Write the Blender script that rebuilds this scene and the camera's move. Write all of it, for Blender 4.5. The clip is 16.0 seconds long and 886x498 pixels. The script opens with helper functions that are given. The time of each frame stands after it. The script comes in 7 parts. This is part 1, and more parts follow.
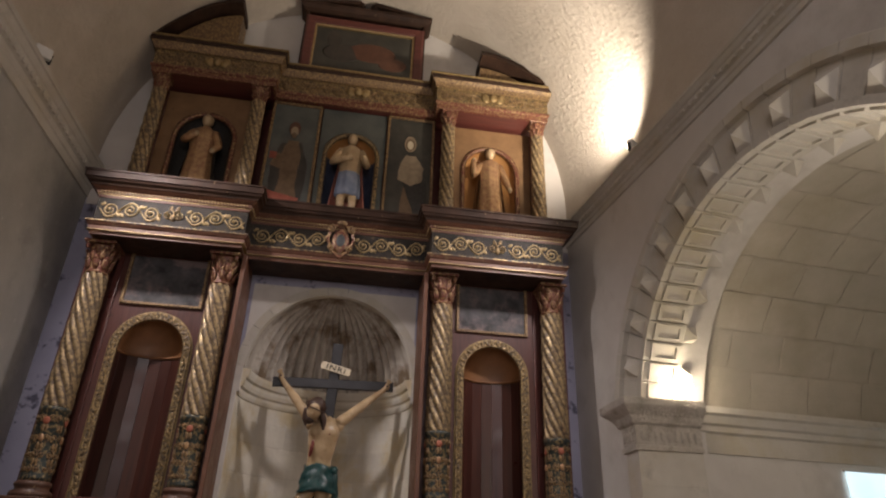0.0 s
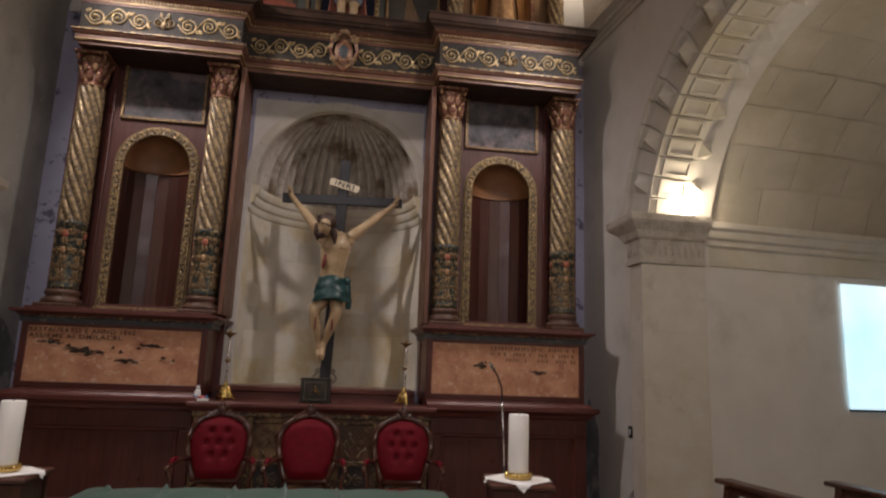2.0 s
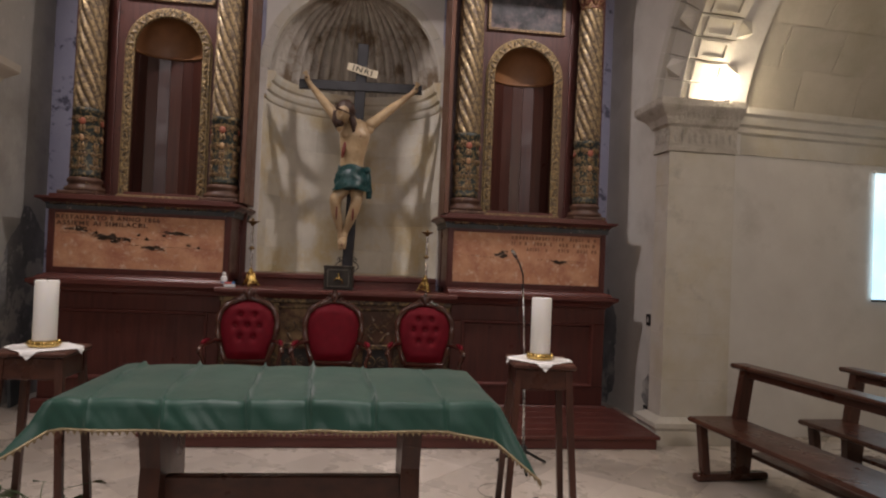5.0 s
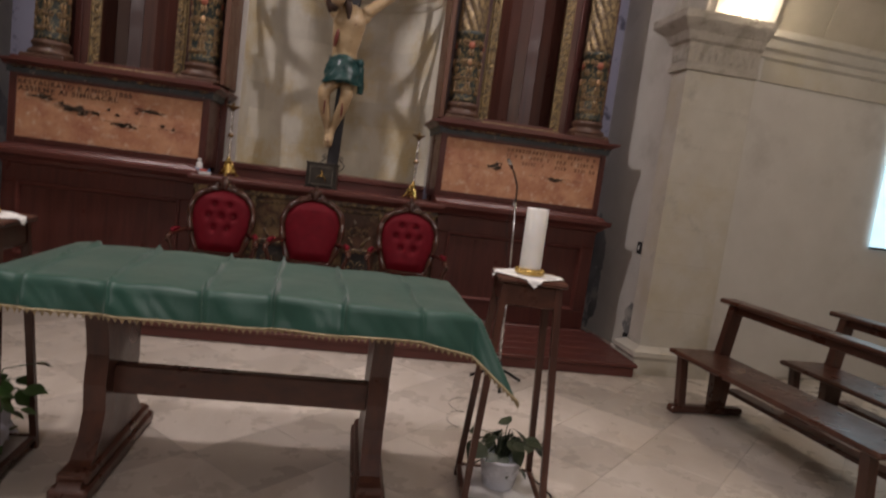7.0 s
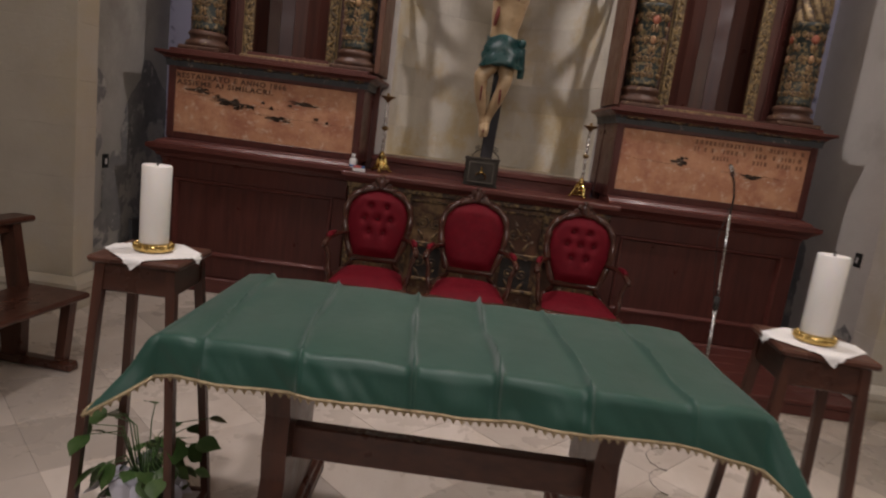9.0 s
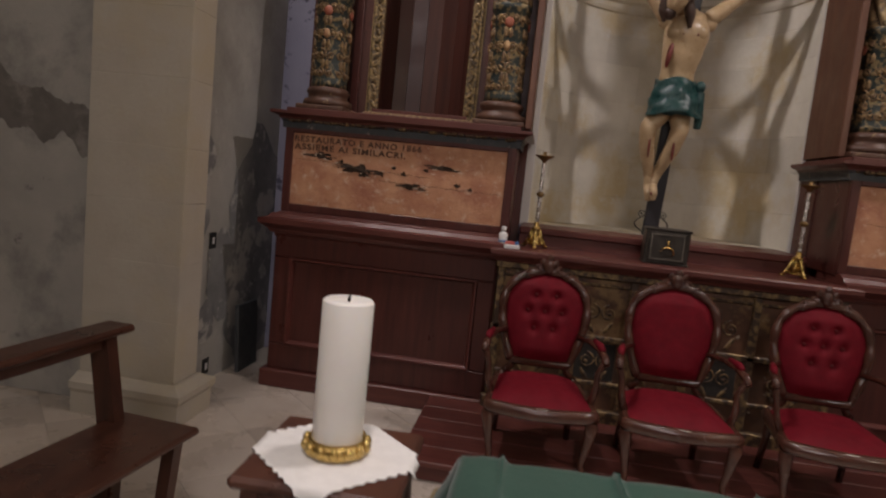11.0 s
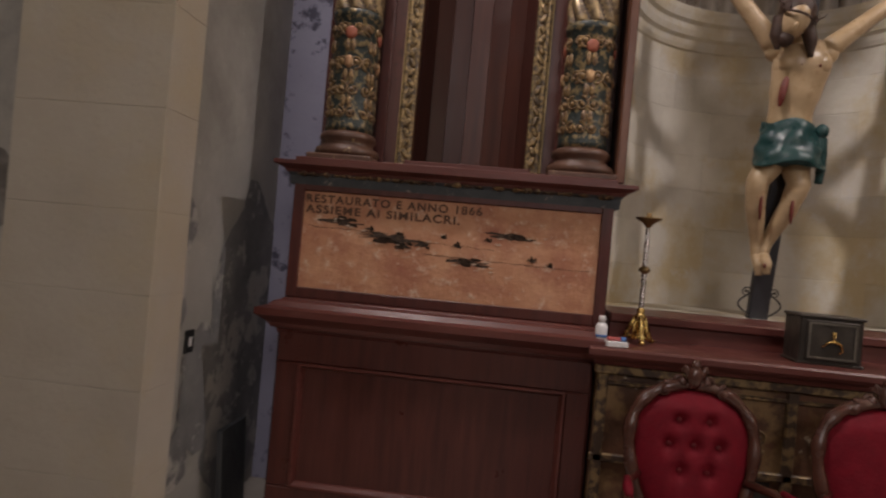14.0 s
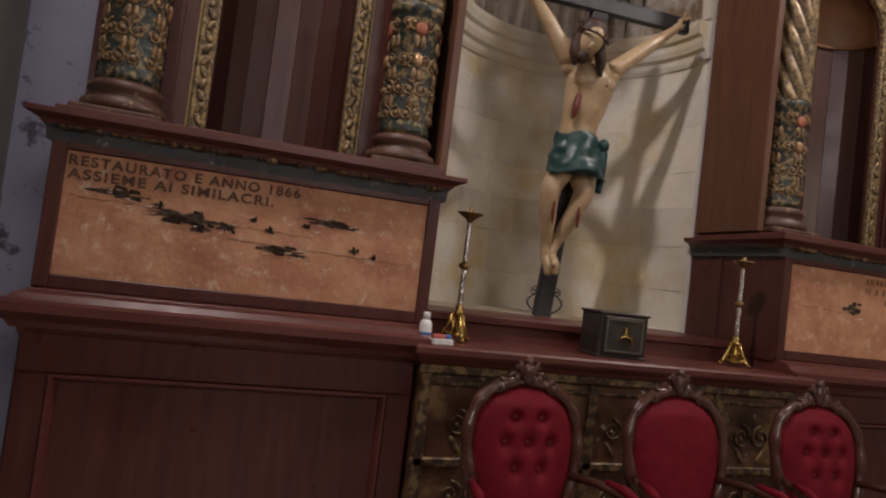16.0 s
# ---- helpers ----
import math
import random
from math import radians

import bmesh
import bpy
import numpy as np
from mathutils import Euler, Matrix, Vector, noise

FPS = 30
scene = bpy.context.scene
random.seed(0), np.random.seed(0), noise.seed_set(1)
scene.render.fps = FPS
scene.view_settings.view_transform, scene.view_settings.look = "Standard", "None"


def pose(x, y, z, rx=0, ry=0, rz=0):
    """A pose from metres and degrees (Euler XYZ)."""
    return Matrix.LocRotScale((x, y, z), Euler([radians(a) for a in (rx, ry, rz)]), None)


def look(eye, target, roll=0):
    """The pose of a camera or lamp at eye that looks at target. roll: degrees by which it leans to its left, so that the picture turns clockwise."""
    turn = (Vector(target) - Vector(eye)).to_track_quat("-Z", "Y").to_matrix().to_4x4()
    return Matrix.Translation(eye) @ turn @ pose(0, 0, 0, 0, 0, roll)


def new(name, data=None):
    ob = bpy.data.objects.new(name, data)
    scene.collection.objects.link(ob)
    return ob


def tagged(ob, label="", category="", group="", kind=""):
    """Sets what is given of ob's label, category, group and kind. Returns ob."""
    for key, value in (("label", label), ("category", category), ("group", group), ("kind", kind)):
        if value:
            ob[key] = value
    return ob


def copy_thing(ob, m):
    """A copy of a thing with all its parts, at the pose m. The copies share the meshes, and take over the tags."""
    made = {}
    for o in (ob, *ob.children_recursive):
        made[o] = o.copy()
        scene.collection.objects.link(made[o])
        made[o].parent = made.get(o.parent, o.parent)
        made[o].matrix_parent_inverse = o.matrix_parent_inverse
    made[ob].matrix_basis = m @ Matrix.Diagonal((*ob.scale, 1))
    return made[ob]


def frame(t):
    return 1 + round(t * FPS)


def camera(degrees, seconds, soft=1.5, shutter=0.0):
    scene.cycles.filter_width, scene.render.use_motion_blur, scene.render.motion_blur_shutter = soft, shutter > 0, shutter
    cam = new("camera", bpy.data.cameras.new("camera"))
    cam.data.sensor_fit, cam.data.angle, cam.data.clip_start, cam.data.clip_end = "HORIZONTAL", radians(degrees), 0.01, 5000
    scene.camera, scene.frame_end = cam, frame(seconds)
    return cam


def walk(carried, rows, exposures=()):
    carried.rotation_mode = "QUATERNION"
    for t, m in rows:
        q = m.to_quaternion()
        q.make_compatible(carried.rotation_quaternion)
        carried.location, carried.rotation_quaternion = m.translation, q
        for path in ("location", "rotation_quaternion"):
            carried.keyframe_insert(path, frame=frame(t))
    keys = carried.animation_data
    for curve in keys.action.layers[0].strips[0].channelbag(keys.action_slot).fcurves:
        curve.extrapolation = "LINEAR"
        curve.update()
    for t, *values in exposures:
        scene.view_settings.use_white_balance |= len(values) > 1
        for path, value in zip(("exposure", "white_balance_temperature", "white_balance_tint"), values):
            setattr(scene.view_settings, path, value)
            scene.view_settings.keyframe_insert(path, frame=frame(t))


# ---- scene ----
cam = camera(69.9, 16.0, soft=2.1, shutter=0.4)
PATH = [
    (0, (0.237, -6.524, 1.629), (0.501, -4.755, 2.523), 2.0),
    (0.5, (0.247, -6.513, 1.643), (0.524, -4.703, 2.447), 2.0),
    (1, (0.257, -6.487, 1.64), (0.552, -4.621, 2.296), 1.9),
    (1.5, (0.265, -6.448, 1.604), (0.566, -4.539, 2.116), 2.2),
    (2, (0.249, -6.415, 1.605), (0.534, -4.469, 1.971), 2.1),
    (2.5, (0.242, -6.398, 1.585), (0.49, -4.43, 1.841), 1.8),
    (3, (0.249, -6.378, 1.577), (0.471, -4.399, 1.761), 1.8),
    (3.5, (0.251, -6.368, 1.571), (0.457, -4.383, 1.699), 1.9),
    (4, (0.25, -6.358, 1.563), (0.448, -4.369, 1.637), 1.8),
    (6.5, (0.206, -6.291, 1.546), (0.57, -4.326, 1.465), 4.5),
    (7, (0.273, -6.062, 1.479), (0.579, -4.099, 1.252), 7.5),
    (7.5, (0.285, -5.966, 1.48), (0.409, -4.011, 1.076), 6.2),
    (8, (0.191, -5.821, 1.483), (0.206, -3.849, 1.153), 6.5),
    (8.5, (0.006, -5.589, 1.614), (0.006, -3.641, 1.16), 6.0),
    (9, (-0.145, -5.409, 1.625), (-0.181, -3.442, 1.265), 7.4),
    (9.5, (-0.324, -5.069, 1.6), (-0.502, -3.116, 1.207), 4.9),
    (10, (-0.5, -4.838, 1.6), (-0.76, -2.887, 1.245), 5.8),
    (12.5, (-1.396, -3.782, 1.707), (-1.714, -1.808, 1.658), 5.5),
    (13, (-1.532, -3.633, 1.65), (-1.854, -1.659, 1.63), 5.4),
    (13.5, (-1.585, -3.432, 1.618), (-1.901, -1.457, 1.6), 5.0),
    (14, (-1.578, -3.256, 1.608), (-1.778, -1.266, 1.609), 5.1),
    (14.5, (-1.619, -3.162, 1.551), (-1.575, -1.163, 1.583), 5.2),
    (15, (-1.814, -3.035, 1.514), (-1.477, -1.064, 1.577), 4.9),
    (15.5, (-1.941, -2.982, 1.537), (-1.412, -1.055, 1.606), 7.1),
    (16, (-1.942, -2.92, 1.521), (-1.34, -1.015, 1.611), 7.0),
]
walk(cam, [(t, look(eye, target, roll)) for t, eye, target, roll in PATH], exposures=((0.0, 0.06), (2.0, 0.0), (3.0, 0.06), (7.0, 0.2), (10.0, 0.1), (13.0, 0.24), (16.0, 0.27)))
# ---- light ----
world = bpy.data.worlds.new("world")
scene.world = world
world.use_nodes = True
world.node_tree.nodes["Background"].inputs[0].default_value = (0.9, 0.92, 1.0, 1)
world.node_tree.nodes["Background"].inputs[1].default_value = 0.02


def lamp(name, kind, place, target, power, colour, size=0.15, spot=120, blend=0.6):
    data = bpy.data.lights.new(name, kind)
    data.energy, data.color = power, colour
    if kind == "AREA":
        data.size = size
    else:
        data.shadow_soft_size = size
    if kind == "SPOT":
        data.spot_size, data.spot_blend = radians(spot), blend
    ob = new(name, data)
    ob.matrix_world = look(place, target)
    return ob


WARM = (1.0, 0.86, 0.72)
NEUTRAL = (1.0, 0.885, 0.875)
# floodlights on both nave cornices, turned to the altar
lamp("flood_light", "SPOT", (2.72, -1.62, 5.84), (0.0, 0.9, 2.4), 262, NEUTRAL, 0.12, 92, 0.9)
lamp("flood_light", "SPOT", (-2.70, -1.30, 6.06), (0.3, 0.9, 2.2), 365, NEUTRAL, 0.12, 94, 0.9)
# the same right-hand floodlight leaks up the vault behind it
lamp("flood_light", "SPOT", (2.83, -1.25, 5.83), (2.55, -0.2, 8.0), 390, WARM, 0.07, 125, 0.9)
# bulbs on the far capitals of the side arches
lamp("bulb_light", "POINT", (3.34, -4.0, 3.25), (0, 0, 0), 38, WARM, 0.06)
lamp("bulb_light", "POINT", (-3.34, -4.0, 3.25), (0, 0, 0), 12, WARM, 0.06)
# unseen soft fill added behind the viewer, in place of any nave lamps
lamp("nave_fill", "AREA", (0.0, -9.5, 5.2), (0.1, -1.0, 2.0), 96, NEUTRAL, 2.2)
# unseen overhead spots added to brighten table and floor, before and behind the altar table
lamp("overhead_fill", "SPOT", (0.1, -2.3, 6.7), (0.15, -3.3, 0.0), 480, NEUTRAL, 0.2, 46, 1.0)
lamp("overhead_fill", "SPOT", (-1.1, -5.2, 6.6), (-0.1, -3.9, 0.0), 470, NEUTRAL, 0.2, 62, 1.0)

# ---- materials ----


def shader(name, rough=0.6, metal=0.0):
    m = bpy.data.materials.new(name)
    m.use_nodes = True
    nt = m.node_tree
    b = nt.nodes["Principled BSDF"]
    b.inputs["Roughness"].default_value = rough
    b.inputs["Metallic"].default_value = metal
    return m, nt, b


def place_node(nt, stretch=(1, 1, 1), local=False):
    mp = nt.nodes.new("ShaderNodeMapping")
    mp.inputs["Scale"].default_value = stretch
    if local:
        nt.links.new(nt.nodes.new("ShaderNodeTexCoord").outputs["Object"], mp.inputs["Vector"])
    else:
        nt.links.new(nt.nodes.new("ShaderNodeNewGeometry").outputs["Position"], mp.inputs["Vector"])
    return mp.outputs["Vector"]


def noise_node(nt, vec, scale, detail=5, rough=0.6):
    n = nt.nodes.new("ShaderNodeTexNoise")
    n.inputs["Scale"].default_value, n.inputs["Detail"].default_value, n.inputs["Roughness"].default_value = scale, detail, rough
    nt.links.new(vec, n.inputs["Vector"])
    return n.outputs["Fac"]


def ramp(nt, fac, lo, hi, a=0.0, b=1.0):
    r = nt.nodes.new("ShaderNodeMapRange")
    r.inputs[1].default_value, r.inputs[2].default_value, r.inputs[3].default_value, r.inputs[4].default_value = lo, hi, a, b
    nt.links.new(fac, r.inputs[0])
    return r.outputs[0]


def blend(nt, fac, a, b):
    m = nt.nodes.new("ShaderNodeMix")
    m.data_type = "RGBA"
    for sock, v in ((m.inputs[6], a), (m.inputs[7], b)):
        if isinstance(v, tuple):
            sock.default_value = (*v, 1)
        else:
            nt.links.new(v, sock)
    if isinstance(fac, float):
        m.inputs[0].default_value = fac
    else:
        nt.links.new(fac, m.inputs[0])
    return m.outputs[2]


def bump(nt, bsdf, fac, strength, dist=0.01):
    b = nt.nodes.new("ShaderNodeBump")
    b.inputs["Strength"].default_value, b.inputs["Distance"].default_value = strength, dist
    nt.links.new(fac, b.inputs["Height"])
    nt.links.new(b.outputs["Normal"], bsdf.inputs["Normal"])


def mat(name, c1, c2, scale=6, rough=0.6, metal=0.0, bumps=0.15, bscale=50, stretch=(1, 1, 1), stain=None, sscale=1.2, slo=0.55,
        shi=0.62, dist=0.01, local=False, vary=0.0, wear=None, wlo=0.62, whi=0.68, wscale=14):
    """Two tones mixed by noise, grain as relief, optional stains and worn spots."""
    m, nt, b = shader(name, rough, metal)
    vec = place_node(nt, stretch, local)
    flat = place_node(nt, (1, 1, 1), local)
    col = blend(nt, ramp(nt, noise_node(nt, vec, scale), 0.3, 0.7), c1, c2)
    if stain:
        col = blend(nt, ramp(nt, noise_node(nt, flat, sscale, 7, 0.65), slo, shi), col, stain)
    if wear:
        col = blend(nt, ramp(nt, noise_node(nt, flat, wscale, 6, 0.7), wlo, whi), col, wear)
    if vary:
        info = nt.nodes.new("ShaderNodeObjectInfo")
        col = blend(nt, ramp(nt, info.outputs["Random"], 0, 1, 0, vary), col, tuple(v * 0.55 for v in c1))
    nt.links.new(col, b.inputs["Base Color"])
    rr = ramp(nt, noise_node(nt, flat, scale * 1.7), 0.3, 0.7, max(0.03, rough - 0.1), min(1, rough + 0.1))
    nt.links.new(rr, b.inputs["Roughness"])
    bump(nt, b, noise_node(nt, vec, bscale, 8, 0.65), bumps, dist)
    return m


def gilt(name, dark, gold, scale=34, lo=0.46, hi=0.56, rough=0.36, bumps=0.6):
    """Gold leaf over a dark ground, worn through in the hollows."""
    m, nt, b = shader(name, rough)
    vec = place_node(nt)
    f = ramp(nt, noise_node(nt, vec, scale, 4, 0.55), lo, hi)
    nt.links.new(blend(nt, f, dark, gold), b.inputs["Base Color"])
    nt.links.new(ramp(nt, f, 0, 1, 0.0, 0.6), b.inputs["Metallic"])
    nt.links.new(ramp(nt, noise_node(nt, vec, 20), 0.3, 0.7, rough - 0.08, rough + 0.16), b.inputs["Roughness"])
    bump(nt, b, noise_node(nt, vec, scale, 4, 0.55), bumps, 0.012)
    return m


PLASTER = mat("white_plaster", (0.60, 0.57, 0.53), (0.66, 0.63, 0.59), 3, 0.85, 0, 0.25, 30, stain=(0.47, 0.44, 0.40), sscale=0.9, slo=0.52, shi=0.7)
ROUGHCAST = mat("rough_plaster", (0.52, 0.46, 0.38), (0.60, 0.54, 0.46), 2, 0.9, 0, 0.8, 14, dist=0.03, stain=(0.44, 0.39, 0.32), sscale=0.6, slo=0.5, shi=0.7)
LAVENDER = mat("lavender_paint", (0.31, 0.31, 0.415), (0.37, 0.37, 0.475), 2, 0.85, 0, 0.25, 30, stain=(0.10, 0.10, 0.14), sscale=7, slo=0.57, shi=0.64)
STONE = mat("pale_limestone", (0.52, 0.49, 0.43), (0.60, 0.57, 0.51), 4, 0.8, 0, 0.35, 40, stain=(0.50, 0.44, 0.31), sscale=1.3, slo=0.48, shi=0.72, vary=0.05, wear=(0.40, 0.375, 0.33), wlo=0.58, whi=0.74, wscale=3.2)
ASHLAR = mat("ashlar_stone", (0.46, 0.42, 0.34), (0.54, 0.49, 0.41), 3, 0.85, 0, 0.4, 25, stain=(0.40, 0.35, 0.26), sscale=0.8, slo=0.5, shi=0.7, vary=0.2)
CARVED_STONE = mat("carved_capital_stone", (0.47, 0.43, 0.37), (0.58, 0.54, 0.48), 12, 0.85, 0, 1.0, 22, dist=0.03, stain=(0.40, 0.36, 0.30), sscale=6, slo=0.5, shi=0.62)
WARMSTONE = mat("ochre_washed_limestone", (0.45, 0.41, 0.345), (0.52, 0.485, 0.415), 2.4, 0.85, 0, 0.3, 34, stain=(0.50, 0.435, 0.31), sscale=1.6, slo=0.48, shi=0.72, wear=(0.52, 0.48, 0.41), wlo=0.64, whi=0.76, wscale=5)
NICHE = mat("niche_limestone", (0.68, 0.64, 0.55), (0.80, 0.76, 0.66), 4, 0.8, 0, 0.55, 18, stain=(0.66, 0.55, 0.34), sscale=1.7, slo=0.47, shi=0.62, vary=0.30, wear=(0.74, 0.71, 0.65), wlo=0.58, whi=0.70, wscale=6)
SHELL = mat("grey_shell_stone", (0.36, 0.32, 0.27), (0.54, 0.50, 0.44), 5, 0.8, 0, 0.3, 30, stretch=(3, 3, 0.6), stain=(0.17, 0.12, 0.075), sscale=2.6, slo=0.50, shi=0.64)
# stained old plaster, its base also lowered for the weak light out west
DIM_OLDPLASTER = mat("dingy_old_plaster_dimmed", (0.37, 0.355, 0.325), (0.45, 0.435, 0.40), 2.5, 0.9, 0, 0.35, 26, stain=(0.29, 0.275, 0.25), sscale=1.1, slo=0.50, shi=0.68, wear=(0.49, 0.47, 0.44), wlo=0.62, whi=0.72, wscale=4)
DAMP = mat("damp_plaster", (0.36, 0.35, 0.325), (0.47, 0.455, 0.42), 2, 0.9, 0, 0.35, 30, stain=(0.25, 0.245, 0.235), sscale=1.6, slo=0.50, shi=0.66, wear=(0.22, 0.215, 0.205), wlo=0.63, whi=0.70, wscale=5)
TILE = mat("marble_floor_tile", (0.60, 0.53, 0.46), (0.70, 0.63, 0.56), 2.2, 0.3, 0, 0.05, 60, stretch=(2.2, 0.7, 1), stain=(0.48, 0.40, 0.33), sscale=1.0, slo=0.5, shi=0.75, vary=0.62)
GROUT = mat("floor_grout", (0.40, 0.36, 0.31), (0.46, 0.42, 0.37), 10, 0.9)
# one mahogany, two grains; the upright tone is lowered for weakly lit fronts
RED_V = mat("mahogany_upright_dimmed", (0.058, 0.0155, 0.0125), (0.098, 0.028, 0.022), 3, 0.36, 0, 0.12, 9, stretch=(9, 9, 0.8), wear=(0.07, 0.03, 0.025), wlo=0.66, whi=0.72)
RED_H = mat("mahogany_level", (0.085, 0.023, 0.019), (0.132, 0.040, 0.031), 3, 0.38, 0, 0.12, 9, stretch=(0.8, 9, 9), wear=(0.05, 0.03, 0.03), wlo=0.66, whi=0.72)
RED_DARK = mat("aged_red_board", (0.055, 0.017, 0.013), (0.095, 0.030, 0.022), 3, 0.42, 0, 0.14, 9, stretch=(9, 9, 0.8), wear=(0.035, 0.016, 0.012), wlo=0.60, whi=0.70)
BROWN_V = mat("brown_board", (0.095, 0.038, 0.022), (0.155, 0.066, 0.036), 3, 0.42, 0, 0.15, 9, stretch=(9, 9, 0.7))
PLANK = mat("red_brown_plank", (0.042, 0.013, 0.010), (0.085, 0.029, 0.020), 2.4, 0.36, 0, 0.1, 9, stretch=(9, 9, 0.5), vary=0.7)
DARKWOOD = mat("dark_walnut", (0.050, 0.020, 0.014), (0.095, 0.036, 0.022), 3, 0.32, 0, 0.12, 10, stretch=(3, 1, 6))
DARK_V = mat("dark_walnut_upright", (0.050, 0.020, 0.014), (0.095, 0.036, 0.022), 3, 0.34, 0, 0.12, 10, stretch=(8, 8, 0.8))
BLACKWOOD = mat("blackened_cornice_wood", (0.024, 0.014, 0.010), (0.058, 0.031, 0.020), 5, 0.55, 0, 0.3, 30, wear=(0.19, 0.13, 0.08), wlo=0.64, whi=0.7, wscale=18)
BLACKWOOD.node_tree.nodes["Principled BSDF"].inputs["Specular IOR Level"].default_value = 0.2
ARCHITRAVE = mat("worn_architrave_wood", (0.075, 0.030, 0.018), (0.15, 0.062, 0.034), 5, 0.45, 0, 0.25, 24, stretch=(1, 6, 6), wear=(0.24, 0.165, 0.08), wlo=0.58, whi=0.68, wscale=16)
FRIEZE = mat("dark_frieze_paint", (0.018, 0.017, 0.016), (0.050, 0.042, 0.034), 7, 0.5, 0, 0.4, 40, wear=(0.12, 0.08, 0.05), wlo=0.64, whi=0.7, wscale=14)
TANWOOD = mat("tan_painted_wood", (0.16, 0.088, 0.040), (0.25, 0.145, 0.068), 4, 0.5, 0, 0.25, 20, wear=(0.12, 0.06, 0.03), wlo=0.62, whi=0.7, wscale=10)
SLATE = mat("blue_black_paint", (0.030, 0.036, 0.042), (0.060, 0.068, 0.074), 6, 0.55, 0, 0.4, 40, wear=(0.22, 0.19, 0.165), wlo=0.62, whi=0.66, wscale=15)
GILT = gilt("gilded_carving", (0.060, 0.040, 0.022), (0.36, 0.255, 0.12), 46, 0.40, 0.62)
GILT_BROWN = gilt("worn_gilding", (0.10, 0.055, 0.030), (0.36, 0.245, 0.115), 48, 0.38, 0.66, 0.42)
GILT_TEAL = gilt("gilding_on_green", (0.022, 0.032, 0.030), (0.30, 0.23, 0.12), 30, 0.50, 0.62, 0.4)
GILT_RED = gilt("gilding_on_red", (0.13, 0.040, 0.025), (0.34, 0.235, 0.12), 40, 0.5, 0.6, 0.4)
GILT_DULL = gilt("tarnished_gilding", (0.055, 0.032, 0.020), (0.30, 0.21, 0.105), 22, 0.46, 0.6, 0.45, 0.5)
GOLDLINE = mat("gold_leaf", (0.24, 0.165, 0.075), (0.42, 0.31, 0.15), 20, 0.42, 0.6, 0.3, 60)
SCROLLGOLD = mat("bright_scroll_gilding", (0.25, 0.18, 0.085), (0.42, 0.32, 0.165), 24, 0.42, 0.4, 0.25, 60)
FRIEZE.node_tree.nodes["Principled BSDF"].inputs["Specular IOR Level"].default_value = 0.15
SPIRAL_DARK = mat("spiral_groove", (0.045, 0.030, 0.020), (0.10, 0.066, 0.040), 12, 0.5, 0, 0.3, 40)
SPIRAL_GOLD = gilt("spiral_gilding", (0.11, 0.075, 0.045), (0.38, 0.28, 0.15), 26, 0.38, 0.58, 0.4, 0.3)

# ---- mesh helpers ----


